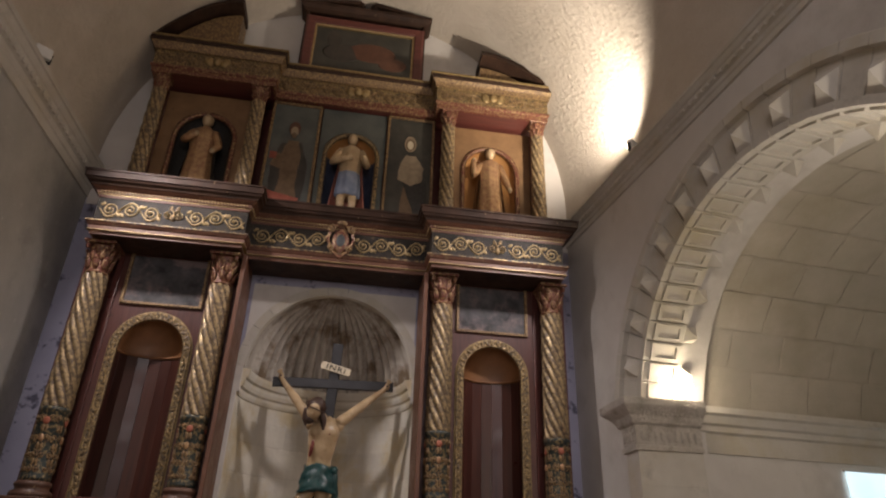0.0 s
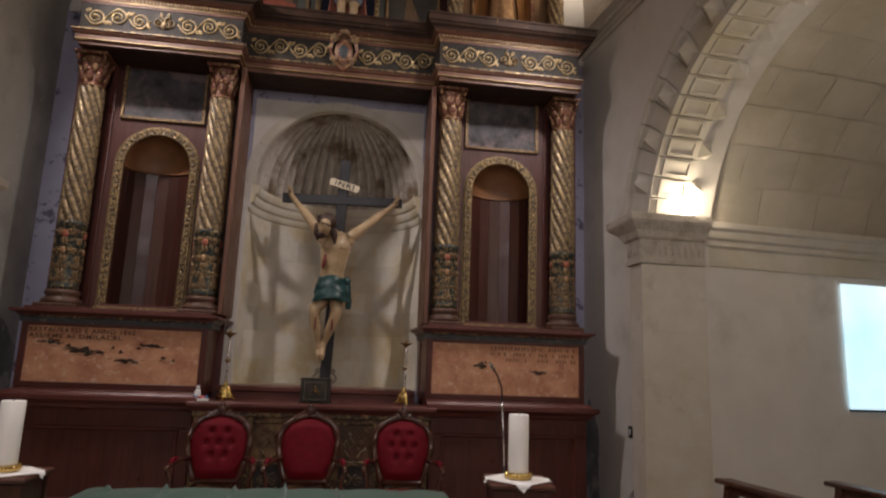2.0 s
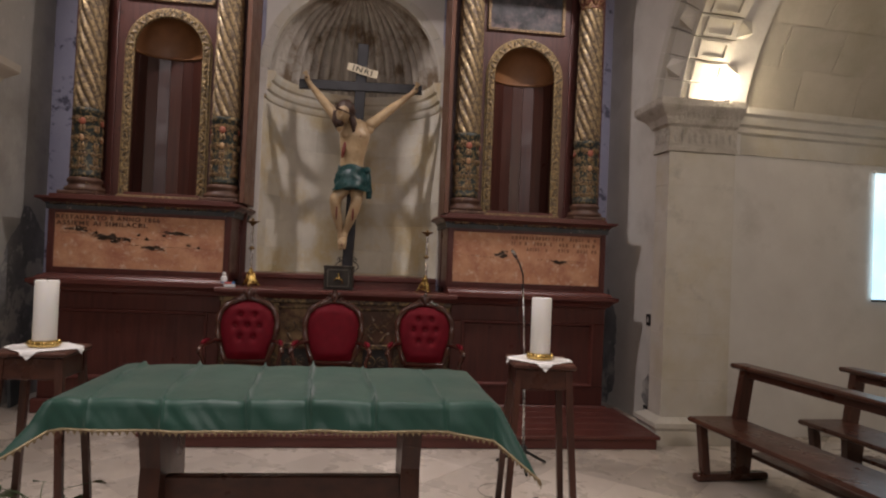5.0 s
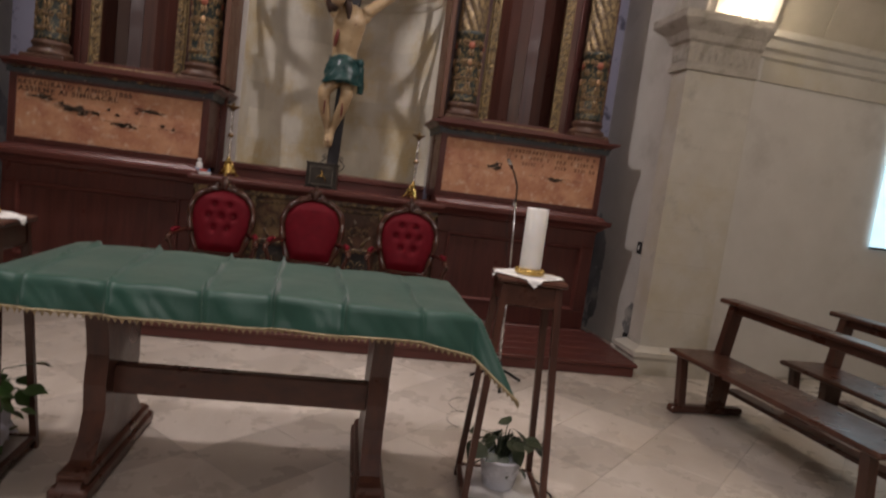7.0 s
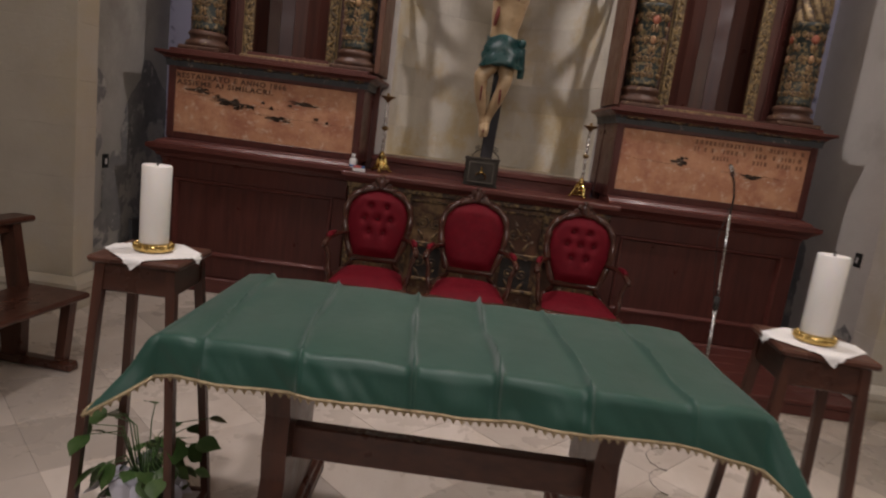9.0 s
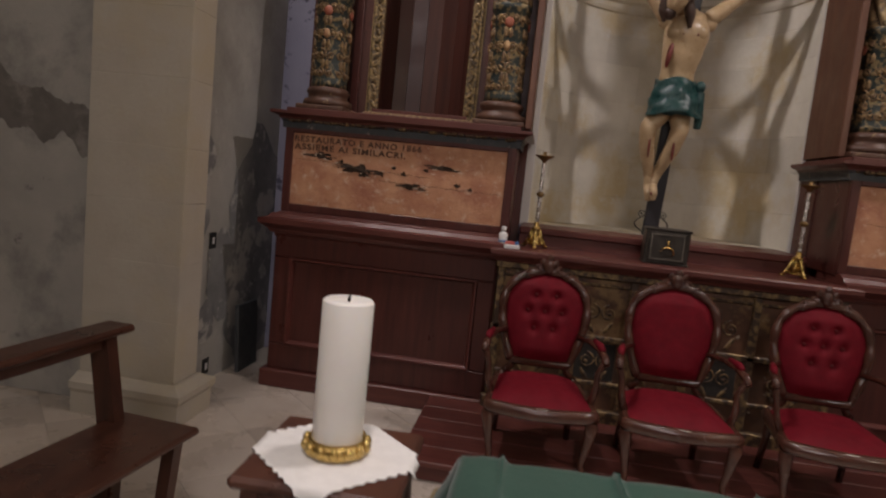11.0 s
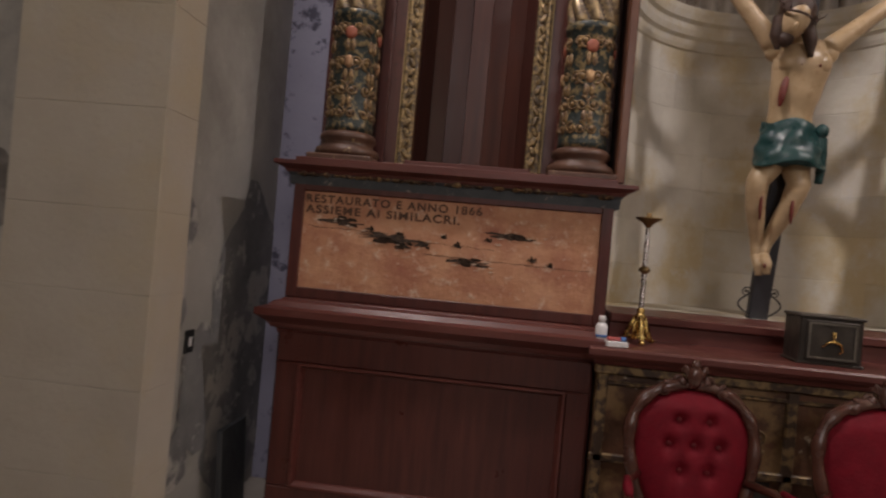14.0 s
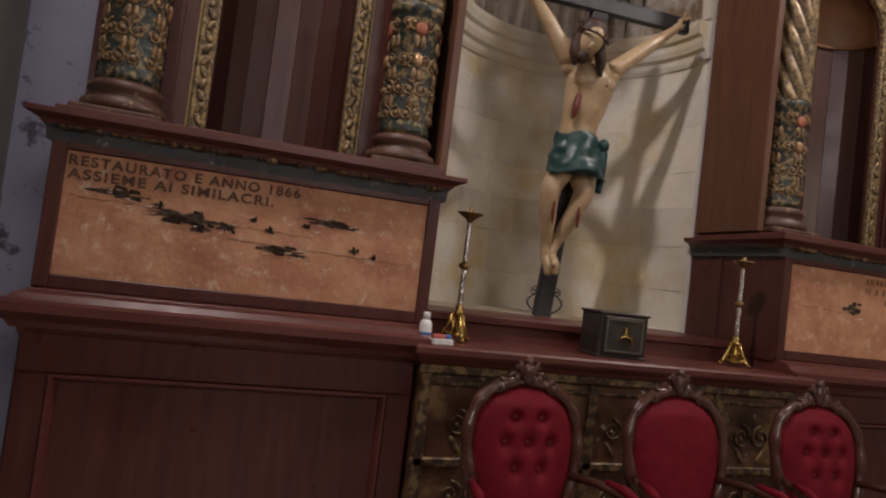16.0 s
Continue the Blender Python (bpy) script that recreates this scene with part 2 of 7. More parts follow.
class Shape:
    """Collects faces of one mesh; each face has a material slot and may be smooth."""

    def __init__(self):
        self.v, self.f, self.m, self.s = [], [], [], []

    def add(self, verts, faces, slot=0, smooth=False):
        n = len(self.v)
        self.v += [tuple(p) for p in verts]
        self.f += [tuple(n + i for i in f) for f in faces]
        self.m += [slot] * len(faces)
        self.s += [smooth] * len(faces)
        return self

    def box(self, x0, x1, y0, y1, z0, z1, c=0.004, slot=0):
        """A box with chamfered edges."""
        c = min(c, (x1 - x0) / 3, (y1 - y0) / 3, (z1 - z0) / 3)
        lo, hi = (x0, y0, z0), (x1, y1, z1)
        ids, verts = {}, []
        for i in (0, 1):
            for j in (0, 1):
                for k in (0, 1):
                    corner = (i, j, k)
                    for a in range(3):
                        p = []
                        for d in range(3):
                            base = hi[d] if corner[d] else lo[d]
                            p.append(base if d == a else base + (-c if corner[d] else c))
                        ids[corner, a] = len(verts)
                        verts.append(p)
        faces = []
        ring = ((0, 0), (1, 0), (1, 1), (0, 1))
        for a in range(3):
            o = [d for d in range(3) if d != a]
            for s in (0, 1):
                face = []
                for q in ring:
                    corner = [0, 0, 0]
                    corner[a], corner[o[0]], corner[o[1]] = s, q[0], q[1]
                    face.append(ids[tuple(corner), a])
                faces.append(face)
            for q in ring:
                e = []
                for s in (0, 1):
                    corner = [0, 0, 0]
                    corner[a], corner[o[0]], corner[o[1]] = s, q[0], q[1]
                    e.append(tuple(corner))
                faces.append((ids[e[0], o[0]], ids[e[1], o[0]], ids[e[1], o[1]], ids[e[0], o[1]]))
        for i in (0, 1):
            for j in (0, 1):
                for k in (0, 1):
                    faces.append([ids[(i, j, k), a] for a in range(3)])
        return self.add(verts, faces, slot)

    def grid(self, rows, slot=0, smooth=True, closed=False, caps=False):
        """Faces over rows of points."""
        n = len(rows[0])
        verts = [p for r in rows for p in r]
        faces = []
        for i in range(len(rows) - 1):
            for j in range(n if closed else n - 1):
                k = (j + 1) % n
                faces.append((i * n + j, i * n + k, (i + 1) * n + k, (i + 1) * n + j))
        if caps:
            faces.append(tuple(range(n)))
            faces.append(tuple(range((len(rows) - 1) * n, len(rows) * n)))
        return self.add(verts, faces, slot, smooth)

    def lathe(self, profile, seg=24, at=(0, 0, 0), slot=0, smooth=True):
        rows = [[(at[0] + r * math.cos(2 * math.pi * j / seg), at[1] + r * math.sin(2 * math.pi * j / seg), at[2] + z) for j in range(seg)]
                for r, z in profile]
        return self.grid(rows, slot, smooth, True, True)

    def tube(self, points, radius, seg=8, slot=0, flat=1.0, closed=False):
        """A round bar along points; radius is one number or one for each point."""
        pts = [Vector(p) for p in points]
        n = len(pts)
        rad = radius if isinstance(radius, (list, tuple)) else [radius] * n
        up, rows = None, []
        for i, p in enumerate(pts):
            d = (pts[min(i + 1, n - 1)] - pts[max(i - 1, 0)]).normalized()
            if up is None:
                up = Vector((0, 0, 1)) if abs(d.z) < 0.9 else Vector((1, 0, 0))
            side = d.cross(up).normalized()
            up = side.cross(d).normalized()
            rows.append([p + side * rad[i] * math.cos(2 * math.pi * j / seg) + up * rad[i] * flat * math.sin(2 * math.pi * j / seg) for j in range(seg)])
        return self.grid(rows, slot, True, True, not closed)

    def ball(self, at, r, seg=12, rings=8, slot=0, turn=None):
        r = r if isinstance(r, (tuple, list)) else (r, r, r)
        turn = turn or Matrix.Identity(3)
        rows = []
        for i in range(rings + 1):
            a = math.pi * (i + 0.02) / (rings + 0.04)
            rows.append([Vector(at) + turn @ Vector((r[0] * math.sin(a) * math.cos(2 * math.pi * j / seg), r[1] * math.sin(a) * math.sin(2 * math.pi * j / seg),
                                                   r[2] * math.cos(a))) for j in range(seg)])
        return self.grid(rows, slot, True, True, True)

    def sweep(self, path, profile, plane="xy", slot=0, smooth=False, caps=True, closed=False):
        """Draws profile (out, along) along a path with mitred corners. plane xy: the path lies level and along is z;
        plane xz: the path stands in a wall and along is y."""
        pts = [Vector((p[0], p[1])) for p in path]
        n = len(pts)
        rows = []
        for i, p in enumerate(pts):
            if closed:
                a, b = pts[i - 1], pts[(i + 1) % n]
            else:
                a, b = pts[max(i - 1, 0)], pts[min(i + 1, n - 1)]
            d0, d1 = (p - a), (b - p)
            d0 = d0.normalized() if d0.length > 1e-9 else d1.normalized()
            d1 = d1.normalized() if d1.length > 1e-9 else d0
            n0, n1 = Vector((d0.y, -d0.x)), Vector((d1.y, -d1.x))
            mitre = (n0 + n1).normalized()
            mitre /= max(0.35, mitre.dot(n0))
            row = []
            for o, h in profile:
                q = p + mitre * o
                row.append((q.x, q.y, h) if plane == "xy" else (q.x, h, q.y))
            rows.append(row)
        if closed:
            rows.append(rows[0])
        self.grid(rows, slot, smooth, False, False)
        if caps and not closed:
            k = len(profile)
            self.add(rows[0], [tuple(range(k))], slot)
            self.add(rows[-1], [tuple(range(k))], slot)
        return self

    def mesh(self, name, *mats):
        me = bpy.data.meshes.new(name)
        me.from_pydata(self.v, [], self.f)
        me.polygons.foreach_set("material_index", self.m)
        me.polygons.foreach_set("use_smooth", self.s)
        for m in mats:
            me.materials.append(m)
        bm = bmesh.new()
        bm.from_mesh(me)
        bmesh.ops.recalc_face_normals(bm, faces=bm.faces)
        bm.to_mesh(me)
        bm.free()
        return me


def part(name, shape, mats, parent=None, label="", at=None):
    """Links a shape (or a shared mesh) as one object, under its thing if there is one."""
    mats = mats if isinstance(mats, (tuple, list)) else (mats,)
    me = shape.mesh(name, *mats) if isinstance(shape, Shape) else shape
    ob = new(name, me)
    if at is not None:
        ob.matrix_basis = at if isinstance(at, Matrix) else Matrix.Translation(at)
    if parent is not None:
        ob.parent = parent
    if label:
        ob["label"] = label
    return ob


def thing(name, label, category, group="", kind="", at=None):
    ob = new(name)
    ob.empty_display_size = 0.1
    if at is not None:
        ob.matrix_basis = at if isinstance(at, Matrix) else Matrix.Translation(at)
    return tagged(ob, label, category, group, kind)


def structure(name, shape, mats, label="", category=""):
    return tagged(part(name, shape, mats), label, category, "", "structure")


def arc(cx, cz, r, a0, a1, n):
    return [(cx + r * math.cos(radians(a0 + (a1 - a0) * i / n)), cz + r * math.sin(radians(a0 + (a1 - a0) * i / n))) for i in range(n + 1)]


def arched_wall(lo, hi, top, c, r, spring, near, far, axis, seg=40, base=0.0):
    """A wall with one round-arched opening. It runs along x (axis x, near and far are its y) or along y (axis y, near and far its x)."""
    s = Shape()

    def q(u, w, d):
        return (u, d, w) if axis == "x" else (d, u, w)

    def slab(pts):
        n = len(pts)
        s.add([q(u, w, near) for u, w in pts] + [q(u, w, far) for u, w in pts],
              [tuple(range(n)), tuple(range(n, 2 * n))])

    slab([(lo, 0), (c - r, 0), (c - r, spring), (c - r, top), (lo, top)])
    slab([(c + r, 0), (hi, 0), (hi, top), (c + r, top), (c + r, spring)])
    if base:
        slab([(c - r, 0), (c + r, 0), (c + r, base), (c - r, base)])
    ar = arc(c, spring, r, 180, 0, seg)
    for a, b in zip(ar, ar[1:]):
        slab([a, b, (b[0], top), (a[0], top)])
    edge = [(c - r, base)] + ar + [(c + r, base)]
    for a, b in zip(edge, edge[1:]):
        s.add([q(*a, near), q(*b, near), q(*b, far), q(*a, far)], [(0, 1, 2, 3)], smooth=False)
    for a, b in (((lo, 0), (lo, top)), ((hi, 0), (hi, top)), ((lo, top), (hi, top))):
        s.add([q(*a, near), q(*b, near), q(*b, far), q(*a, far)], [(0, 1, 2, 3)])
    return s


# ---- the church ----
CX = 0.0             # middle of the altar below
UX = 0.03            # middle of the storeys above it
WALL = 3.12          # inner faces of the nave walls
BACK = 0.80          # face of the altar wall
ARC_Y, ARC_R, ARC_Z = -2.81, 1.92, 2.66   # side arches: less than half a circle, springing from the capitals
SPRING = 3.06
SPAN = math.sqrt(ARC_R ** 2 - (SPRING - ARC_Z) ** 2)
TURN_WALL = Matrix.Translation((3.12, -0.2, 0)) @ Matrix.Rotation(radians(5), 4, "Z") @ Matrix.Translation((-3.12, 0.2, 0))
TURN_CHAPEL = Matrix.Translation((3.2, -0.9, 0)) @ Matrix.Rotation(radians(5), 4, "Z") @ Matrix.Translation((-3.2, 0.9, 0))
END = -12.0

structure("wall_north", arched_wall(-WALL - 0.5, WALL + 0.5, 9.5, 0.05, 1.03, 3.57, BACK, BACK + 0.25, "x", base=1.34), LAVENDER,
          "altar wall painted pale lavender with mildew spots", "wall")
s = Shape()
s.box(-WALL - 0.5, WALL + 0.5, END - 0.3, END, 0, 9.5)
structure("wall_south", s, PLASTER, "plain white plaster end wall of the nave", "wall")
# the west wall's dimness is partly put into its plaster colour
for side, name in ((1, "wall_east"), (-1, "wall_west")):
    wall = structure(name, arched_wall(END, BACK + (0.2 if side > 0 else 0), 5.75, ARC_Y, ARC_R + 0.03, ARC_Z, side * WALL, side * (WALL + 0.5), "y"), PLASTER if side > 0 else DIM_OLDPLASTER,
              "white plastered nave wall with a round side arch" if side > 0 else "dingy grey plastered nave wall, toned darker for its dim side, with a round side arch", "wall")
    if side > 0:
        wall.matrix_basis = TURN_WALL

# lunette above the altarpiece is white; the wall below it stays lavender
s = Shape()
pts = [(-3.1, 5.45)] + [(x, z) for x, z in arc(0, 6.06, 3.13, 180, 0, 40)] + [(3.1, 5.45)]
s.add([(x, BACK - 0.012, z) for x, z in pts] + [(x, BACK - 0.003, z) for x, z in pts],
      [tuple(range(len(pts))), tuple(range(len(pts), 2 * len(pts)))] + [(i, (i + 1) % len(pts), len(pts) + (i + 1) % len(pts), len(pts) + i) for i in range(len(pts))])
structure("lunette", s, PLASTER, "white plaster lunette under the vault", "wall")

# nave vault of rough plaster
s = Shape()
ring = [(-3.13, 5.42)] + arc(0, 6.06, 3.13, 180, 0, 64) + [(3.13, 5.42)]
ring2 = [(-3.4, 5.42)] + arc(0, 6.06, 3.4, 180, 0, 64) + [(3.4, 5.42)]
ys = [BACK - (BACK - END) * i / 40 for i in range(41)]
def flare(x, y):
    return x * (1 + 0.0875 * (-0.2 - y) / WALL) if x > 0 else x


s.grid([[(flare(x, y), y, z) for x, z in ring] for y in ys], 0, True)
s.grid([[(flare(x, y), y, z) for x, z in ring2] for y in ys], 0, True)
structure("ceiling", s, ROUGHCAST, "rough plastered barrel vault", "vault")

# dentilled stone cornice along both nave walls
prof = [(0, 0.0), (0.025, 0.0), (0.025, 0.06), (0.04, 0.07), (0.04, 0.11), (0.07, 0.12), (0.08, 0.145), (0.08, 0.165), (0.10, 0.175), (0.125, 0.205), (0.145, 0.21), (0.145, 0.24), (0, 0.245)]
for side in (1, -1):
    path = [(side * WALL, END), (side * WALL, BACK)] if side < 0 else [(side * WALL, BACK + 0.2), (side * WALL, END)]
    s = Shape()
    low, tall = (5.51, 1.0) if side > 0 else (5.54, 1.65)
    s.sweep([(p[0], p[1]) for p in path], [(o, low + h * tall) for o, h in prof])
    for i in range(110):
        y = BACK - 0.06 - i * 0.095
        x = side * (WALL - 0.04)
        s.box(min(x, x - side * 0.05), max(x, x - side * 0.05), y - 0.058, y, low + 0.118 * tall, low + 0.150 * tall, 0.003)
    co = structure("cornice_" + ("east" if side > 0 else "west"), s, STONE, "pale stone cornice with dentils", "cornice")
    if side > 0:
        co.matrix_basis = TURN_WALL

# side chapels
for side, tag in ((1, "east"), (-1, "west")):
    x0, x1 = side * (WALL + 0.5), side * 6.4
    y0, y1 = ARC_Y + SPAN + 0.10, ARC_Y - SPAN - 0.10
    made = []
    s = Shape().box(min(x0, x1), max(x0, x1), y0, y0 + 0.4, 0, 3.12)
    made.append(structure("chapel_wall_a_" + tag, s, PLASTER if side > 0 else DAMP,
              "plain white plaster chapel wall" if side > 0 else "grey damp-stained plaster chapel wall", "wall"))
    s = Shape().box(min(x0, x1), max(x0, x1), y1 - 0.4, y1, 0, 3.12)
    made.append(structure("chapel_wall_b_" + tag, s, PLASTER, "plain white plaster chapel wall", "wall"))
    s = Shape().box(min(x1, x1 + side * 0.3), max(x1, x1 + side * 0.3), y1 - 0.4, y0 + 0.4, 0, 5.4)
    made.append(structure("chapel_wall_c_" + tag, s, PLASTER, "plain white plaster chapel end wall", "wall"))
    # vault of coursed ashlar blocks with open joints
    s = Shape()
    blocks = []
    R = ARC_R + 0.10
    nc = 14
    start = math.asin((3.10 - ARC_Z) / R)
    arcs = math.pi - 2 * start
    s.grid([[(x, ARC_Y + (R + 0.009) * math.cos(a), ARC_Z + (R + 0.009) * math.sin(a)) for x in (x0, x1)] for a in [start + arcs * i / 52 for i in range(53)]])
    rng = random.Random(5)
    for i in range(nc):
        a0, a1 = start + arcs * i / nc + 0.003, start + arcs * (i + 1) / nc - 0.003
        x = 0.0
        while x < 2.85:
            w = rng.uniform(0.48, 0.72) * (0.5 if x == 0 and i % 2 else 1)
            xa, xb = x + 0.004, min(x + w, 2.85) - 0.004
            x += w
            if xb - xa < 0.05:
                continue
            d = rng.uniform(0, 0.004)
            rows = []
            for u, inset in ((xa, 0.004), (xa + 0.006, 0), (xb - 0.006, 0), (xb, 0.004)):
                row = []
                for k in range(5):
                    a = a0 + (a1 - a0) * k / 4
                    r = R - d + (inset if 0 < k < 4 else 0.004)
                    row.append((x0 + side * u, ARC_Y + r * math.cos(a), ARC_Z + r * math.sin(a)))
                rows.append(row)
            blocks.append(Shape().grid(rows, 0, False))
    vault = structure("chapel_vault_" + tag, s, ASHLAR, "barrel vault of pale ashlar blocks", "vault")
    made.append(vault)
    for block in blocks:
        part("stone_block", block, ASHLAR, vault)
    # string course under the vault
    s = Shape()
    prof2 = [(0, 2.66), (0.02, 2.66), (0.02, 2.84), (0.05, 2.86), (0.05, 2.91), (0.08, 2.93), (0.10, 3.0), (0.13, 3.02), (0.13, 3.08), (0, 3.08)]
    path = [(x0, y0), (x1, y0)] if side > 0 else [(x1, y0), (x0, y0)]
    s.sweep(path, prof2)
    made.append(structure("string_course_" + tag, s, STONE, "moulded stone string course", "moulding"))
    if side > 0:
        for ob in made:
            ob.matrix_basis = TURN_CHAPEL


def stone_arch(side, tag):
    """The arch with pilasters: stacked blocks, carved capital, sunk panels on the soffit and pointed studs on both edges."""
    for yc, sgn in ((ARC_Y + SPAN, 1), (ARC_Y - SPAN, -1)):
        pil = tagged(thing("pilaster", "pale limestone pilaster with a carved capital and moulded base", "pilaster", "pilasters of the side arches", "structure"))
        if side > 0 and sgn < 0:
            pil.matrix_basis = TURN_CHAPEL
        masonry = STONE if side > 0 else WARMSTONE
        yf = yc - sgn * 0.03            # face towards the opening
        yb = yc + sgn * 0.22
        y0, y1 = min(yf, yb), max(yf, yb)
        xin, xout = 2.91, 3.54

        def sb(x0, x1, ya, yb2, z0, z1, c=0.006):
            return Shape().box(min(side * x0, side * x1), max(side * x0, side * x1), ya, yb2, z0, z1, c)
        z = 0.24
        rng = random.Random(int(yc * 10) + side)
        while z < 2.60:
            h = min(rng.uniform(0.30, 0.42), 2.62 - z)
            if 2.62 - z - h < 0.12:
                h = 2.62 - z
            part("stone_block", sb(xin, xout, y0, y1, z, z + h - 0.0005, 0.0015), masonry, pil)
            z += h
        part("base", Shape().sweep([(side * 3.13, y1), (side * xin, y1), (side * xin, y0), (side * xout, y0)] if side > 0 else [(side * xout, y0), (side * xin, y0), (side * xin, y1), (side * 3.13, y1)],
             [(0.0, 0.0), (0.07, 0.0), (0.07, 0.13), (0.09, 0.16), (0.09, 0.20), (0.05, 0.22), (0.02, 0.24), (0.0, 0.24)] if side > 0 else [(0.0, 0.0), (0.07, 0.0), (0.07, 0.13), (0.09, 0.16), (0.09, 0.20), (0.05, 0.22), (0.02, 0.24), (0.0, 0.24)]), masonry, pil)
        cap = Shape()
        pathc = [(side * 3.13, y1), (side * xin, y1), (side * xin, y0), (side * xout, y0)]
        if sgn < 0:
            pathc = [(side * xout, y1), (side * xin, y1), (side * xin, y0), (side * 3.13, y0)]
        if side < 0:
            pathc = pathc[::-1]
        cap.sweep(pathc, [(-0.02, 2.62), (0.03, 2.62), (0.03, 2.66), (0.015, 2.67), (0.02, 2.84), (0.05, 2.86), (0.08, 2.92), (0.15, 2.98), (0.165, 3.0), (0.165, 3.06), (-0.02, 3.06)])
        cap.box(min(side * xin, side * xout), max(side * xin, side * xout), y0, y1, 2.62, 3.06)
        # carved leaf row on the neck
        for i in range(9):
            x = side * (xin + 0.05 + i * 0.065)
            cap.ball((x, yf - sgn * 0.02, 2.75), (0.022, 0.014, 0.055), 8, 6)
        for i in range(14):
            x = side * (xin + 0.0 + i * 0.045)
            cap.ball((x, yf - sgn * 0.085, 2.945), (0.018, 0.02, 0.026), 7, 5)
        for i in range(4):
            cap.ball((side * (xin - 0.02), y0 + 0.03 + i * 0.065, 2.75), (0.014, 0.022, 0.055), 8, 6)
        part("capital", cap, CARVED_STONE if side > 0 else masonry, pil)
    a_th = tagged(thing("stone_arch", "stone arch with sunk soffit panels and pointed diamond studs", "arch", "", "structure"))
    n = 27
    start = math.asin((SPRING - ARC_Z) / ARC_R)
    step = (math.pi - 2 * start) / n
    for i in range(n):
        a0, a1 = start + step * i, start + step * (i + 1)
        s = Shape()

        def q(r, a, x):
            return (side * x, ARC_Y + r * math.cos(a), ARC_Z + r * math.sin(a))
        g = 0.002
        # voussoir: front face, soffit and inner face
        rows = []
        for r, x in ((ARC_R + 0.46, 3.40), (ARC_R + 0.46, 3.02), (ARC_R + 0.45, 3.01), (ARC_R + 0.37, 3.01), (ARC_R + 0.36, 3.06), (ARC_R + 0.065, 3.06), (ARC_R + 0.055, 3.03), (ARC_R, 3.035), (ARC_R, 3.09), (ARC_R, 3.42), (ARC_R, 3.46), (ARC_R + 0.14, 3.47), (ARC_R + 0.14, 3.63)):
            rows.append([q(r, a0 + g + (a1 - a0 - 2 * g) * k / 3, x) for k in range(4)])
        s.grid(rows, 0, False)
        for k in (0, 3):
            s.add([r[k] for r in rows], [tuple(range(len(rows)))])
        # sunk panel: raised frame on the soffit
        for (xa, xb, fa, fb) in ((3.10, 3.40, 0.10, 0.22), (3.10, 3.40, 0.78, 0.90), (3.10, 3.14, 0.22, 0.78), (3.36, 3.40, 0.22, 0.78)):
            aa, ab = a0 + (a1 - a0) * fa, a0 + (a1 - a0) * fb
            top = [q(ARC_R - 0.022, aa, xa), q(ARC_R - 0.022, ab, xa), q(ARC_R - 0.022, ab, xb), q(ARC_R - 0.022, aa, xb)]
            bot = [q(ARC_R + 0.001, aa, xa), q(ARC_R + 0.001, ab, xa), q(ARC_R + 0.001, ab, xb), q(ARC_R + 0.001, aa, xb)]
            s.add(top + bot, [(0, 1, 2, 3), (0, 1, 5, 4), (1, 2, 6, 5), (2, 3, 7, 6), (3, 0, 4, 7)])
        vo = part("voussoir", s, STONE, a_th)
        am, w = (a0 + a1) / 2, (a1 - a0) * 0.40
        st = Shape()
        ra, rb = ARC_R + 0.07, ARC_R + 0.31
        st.add([q(ra, am - w, 3.062), q(ra, am + w, 3.062), q(rb, am + w, 3.062), q(rb, am - w, 3.062), q((ra + rb) / 2, am, 2.95)],
               [(0, 1, 4), (1, 2, 4), (2, 3, 4), (3, 0, 4), (0, 1, 2, 3)])
        if i % 2:
            part("stud", st, STONE, a_th)
        s2 = Shape()
        s2.add([q(ARC_R + 0.005, am - w, 3.43), q(ARC_R + 0.005, am + w, 3.43), q(ARC_R + 0.005, am + w, 3.53), q(ARC_R + 0.005, am - w, 3.53), q(ARC_R - 0.11, am, 3.50)],
               [(0, 1, 4), (1, 2, 4), (2, 3, 4), (3, 0, 4), (0, 1, 2, 3)])
        if i % 2:
            part("stud", s2, STONE, a_th)
    if side > 0:
        a_th.matrix_basis = TURN_CHAPEL @ Matrix.Translation((-0.05, 0, 0))


stone_arch(1, "east")
stone_arch(-1, "west")

# ---- the altarpiece ----
ORANGE = mat("flaking_orange_paint", (0.44, 0.20, 0.105), (0.60, 0.33, 0.19), 6, 0.62, 0, 0.55, 30, stain=(0.34, 0.125, 0.075), sscale=5, slo=0.46, shi=0.7, wear=(0.62, 0.45, 0.33), wlo=0.55, whi=0.68, wscale=15)
CHAR = mat("torn_wood", (0.022, 0.014, 0.010), (0.105, 0.070, 0.048), 45, 0.9, 0, 0.8, 60)
CLOUD = mat("painted_cloud_panel", (0.018, 0.017, 0.021), (0.10, 0.095, 0.10), 5.5, 0.65, 0, 0.2, 40, stain=(0.16, 0.12, 0.12), sscale=4, slo=0.5, shi=0.62)
DARKPAINT = mat("dark_oil_painting", (0.025, 0.025, 0.022), (0.060, 0.056, 0.044), 5, 0.4, 0, 0.15, 60)
GREYPAINT = mat("grey_green_oil_painting", (0.060, 0.068, 0.062), (0.10, 0.106, 0.096), 5, 0.45, 0, 0.15, 60)
ROBE_DARK = mat("painted_dark_robe", (0.030, 0.026, 0.022), (0.055, 0.045, 0.036), 9, 0.45)
ROBE_TAN = mat("painted_tan_cloth", (0.10, 0.068, 0.042), (0.17, 0.12, 0.075), 9, 0.45)
ROBE_ROSE_DARK = mat("darkened_red_paint", (0.075, 0.030, 0.018), (0.12, 0.052, 0.03), 9, 0.45)
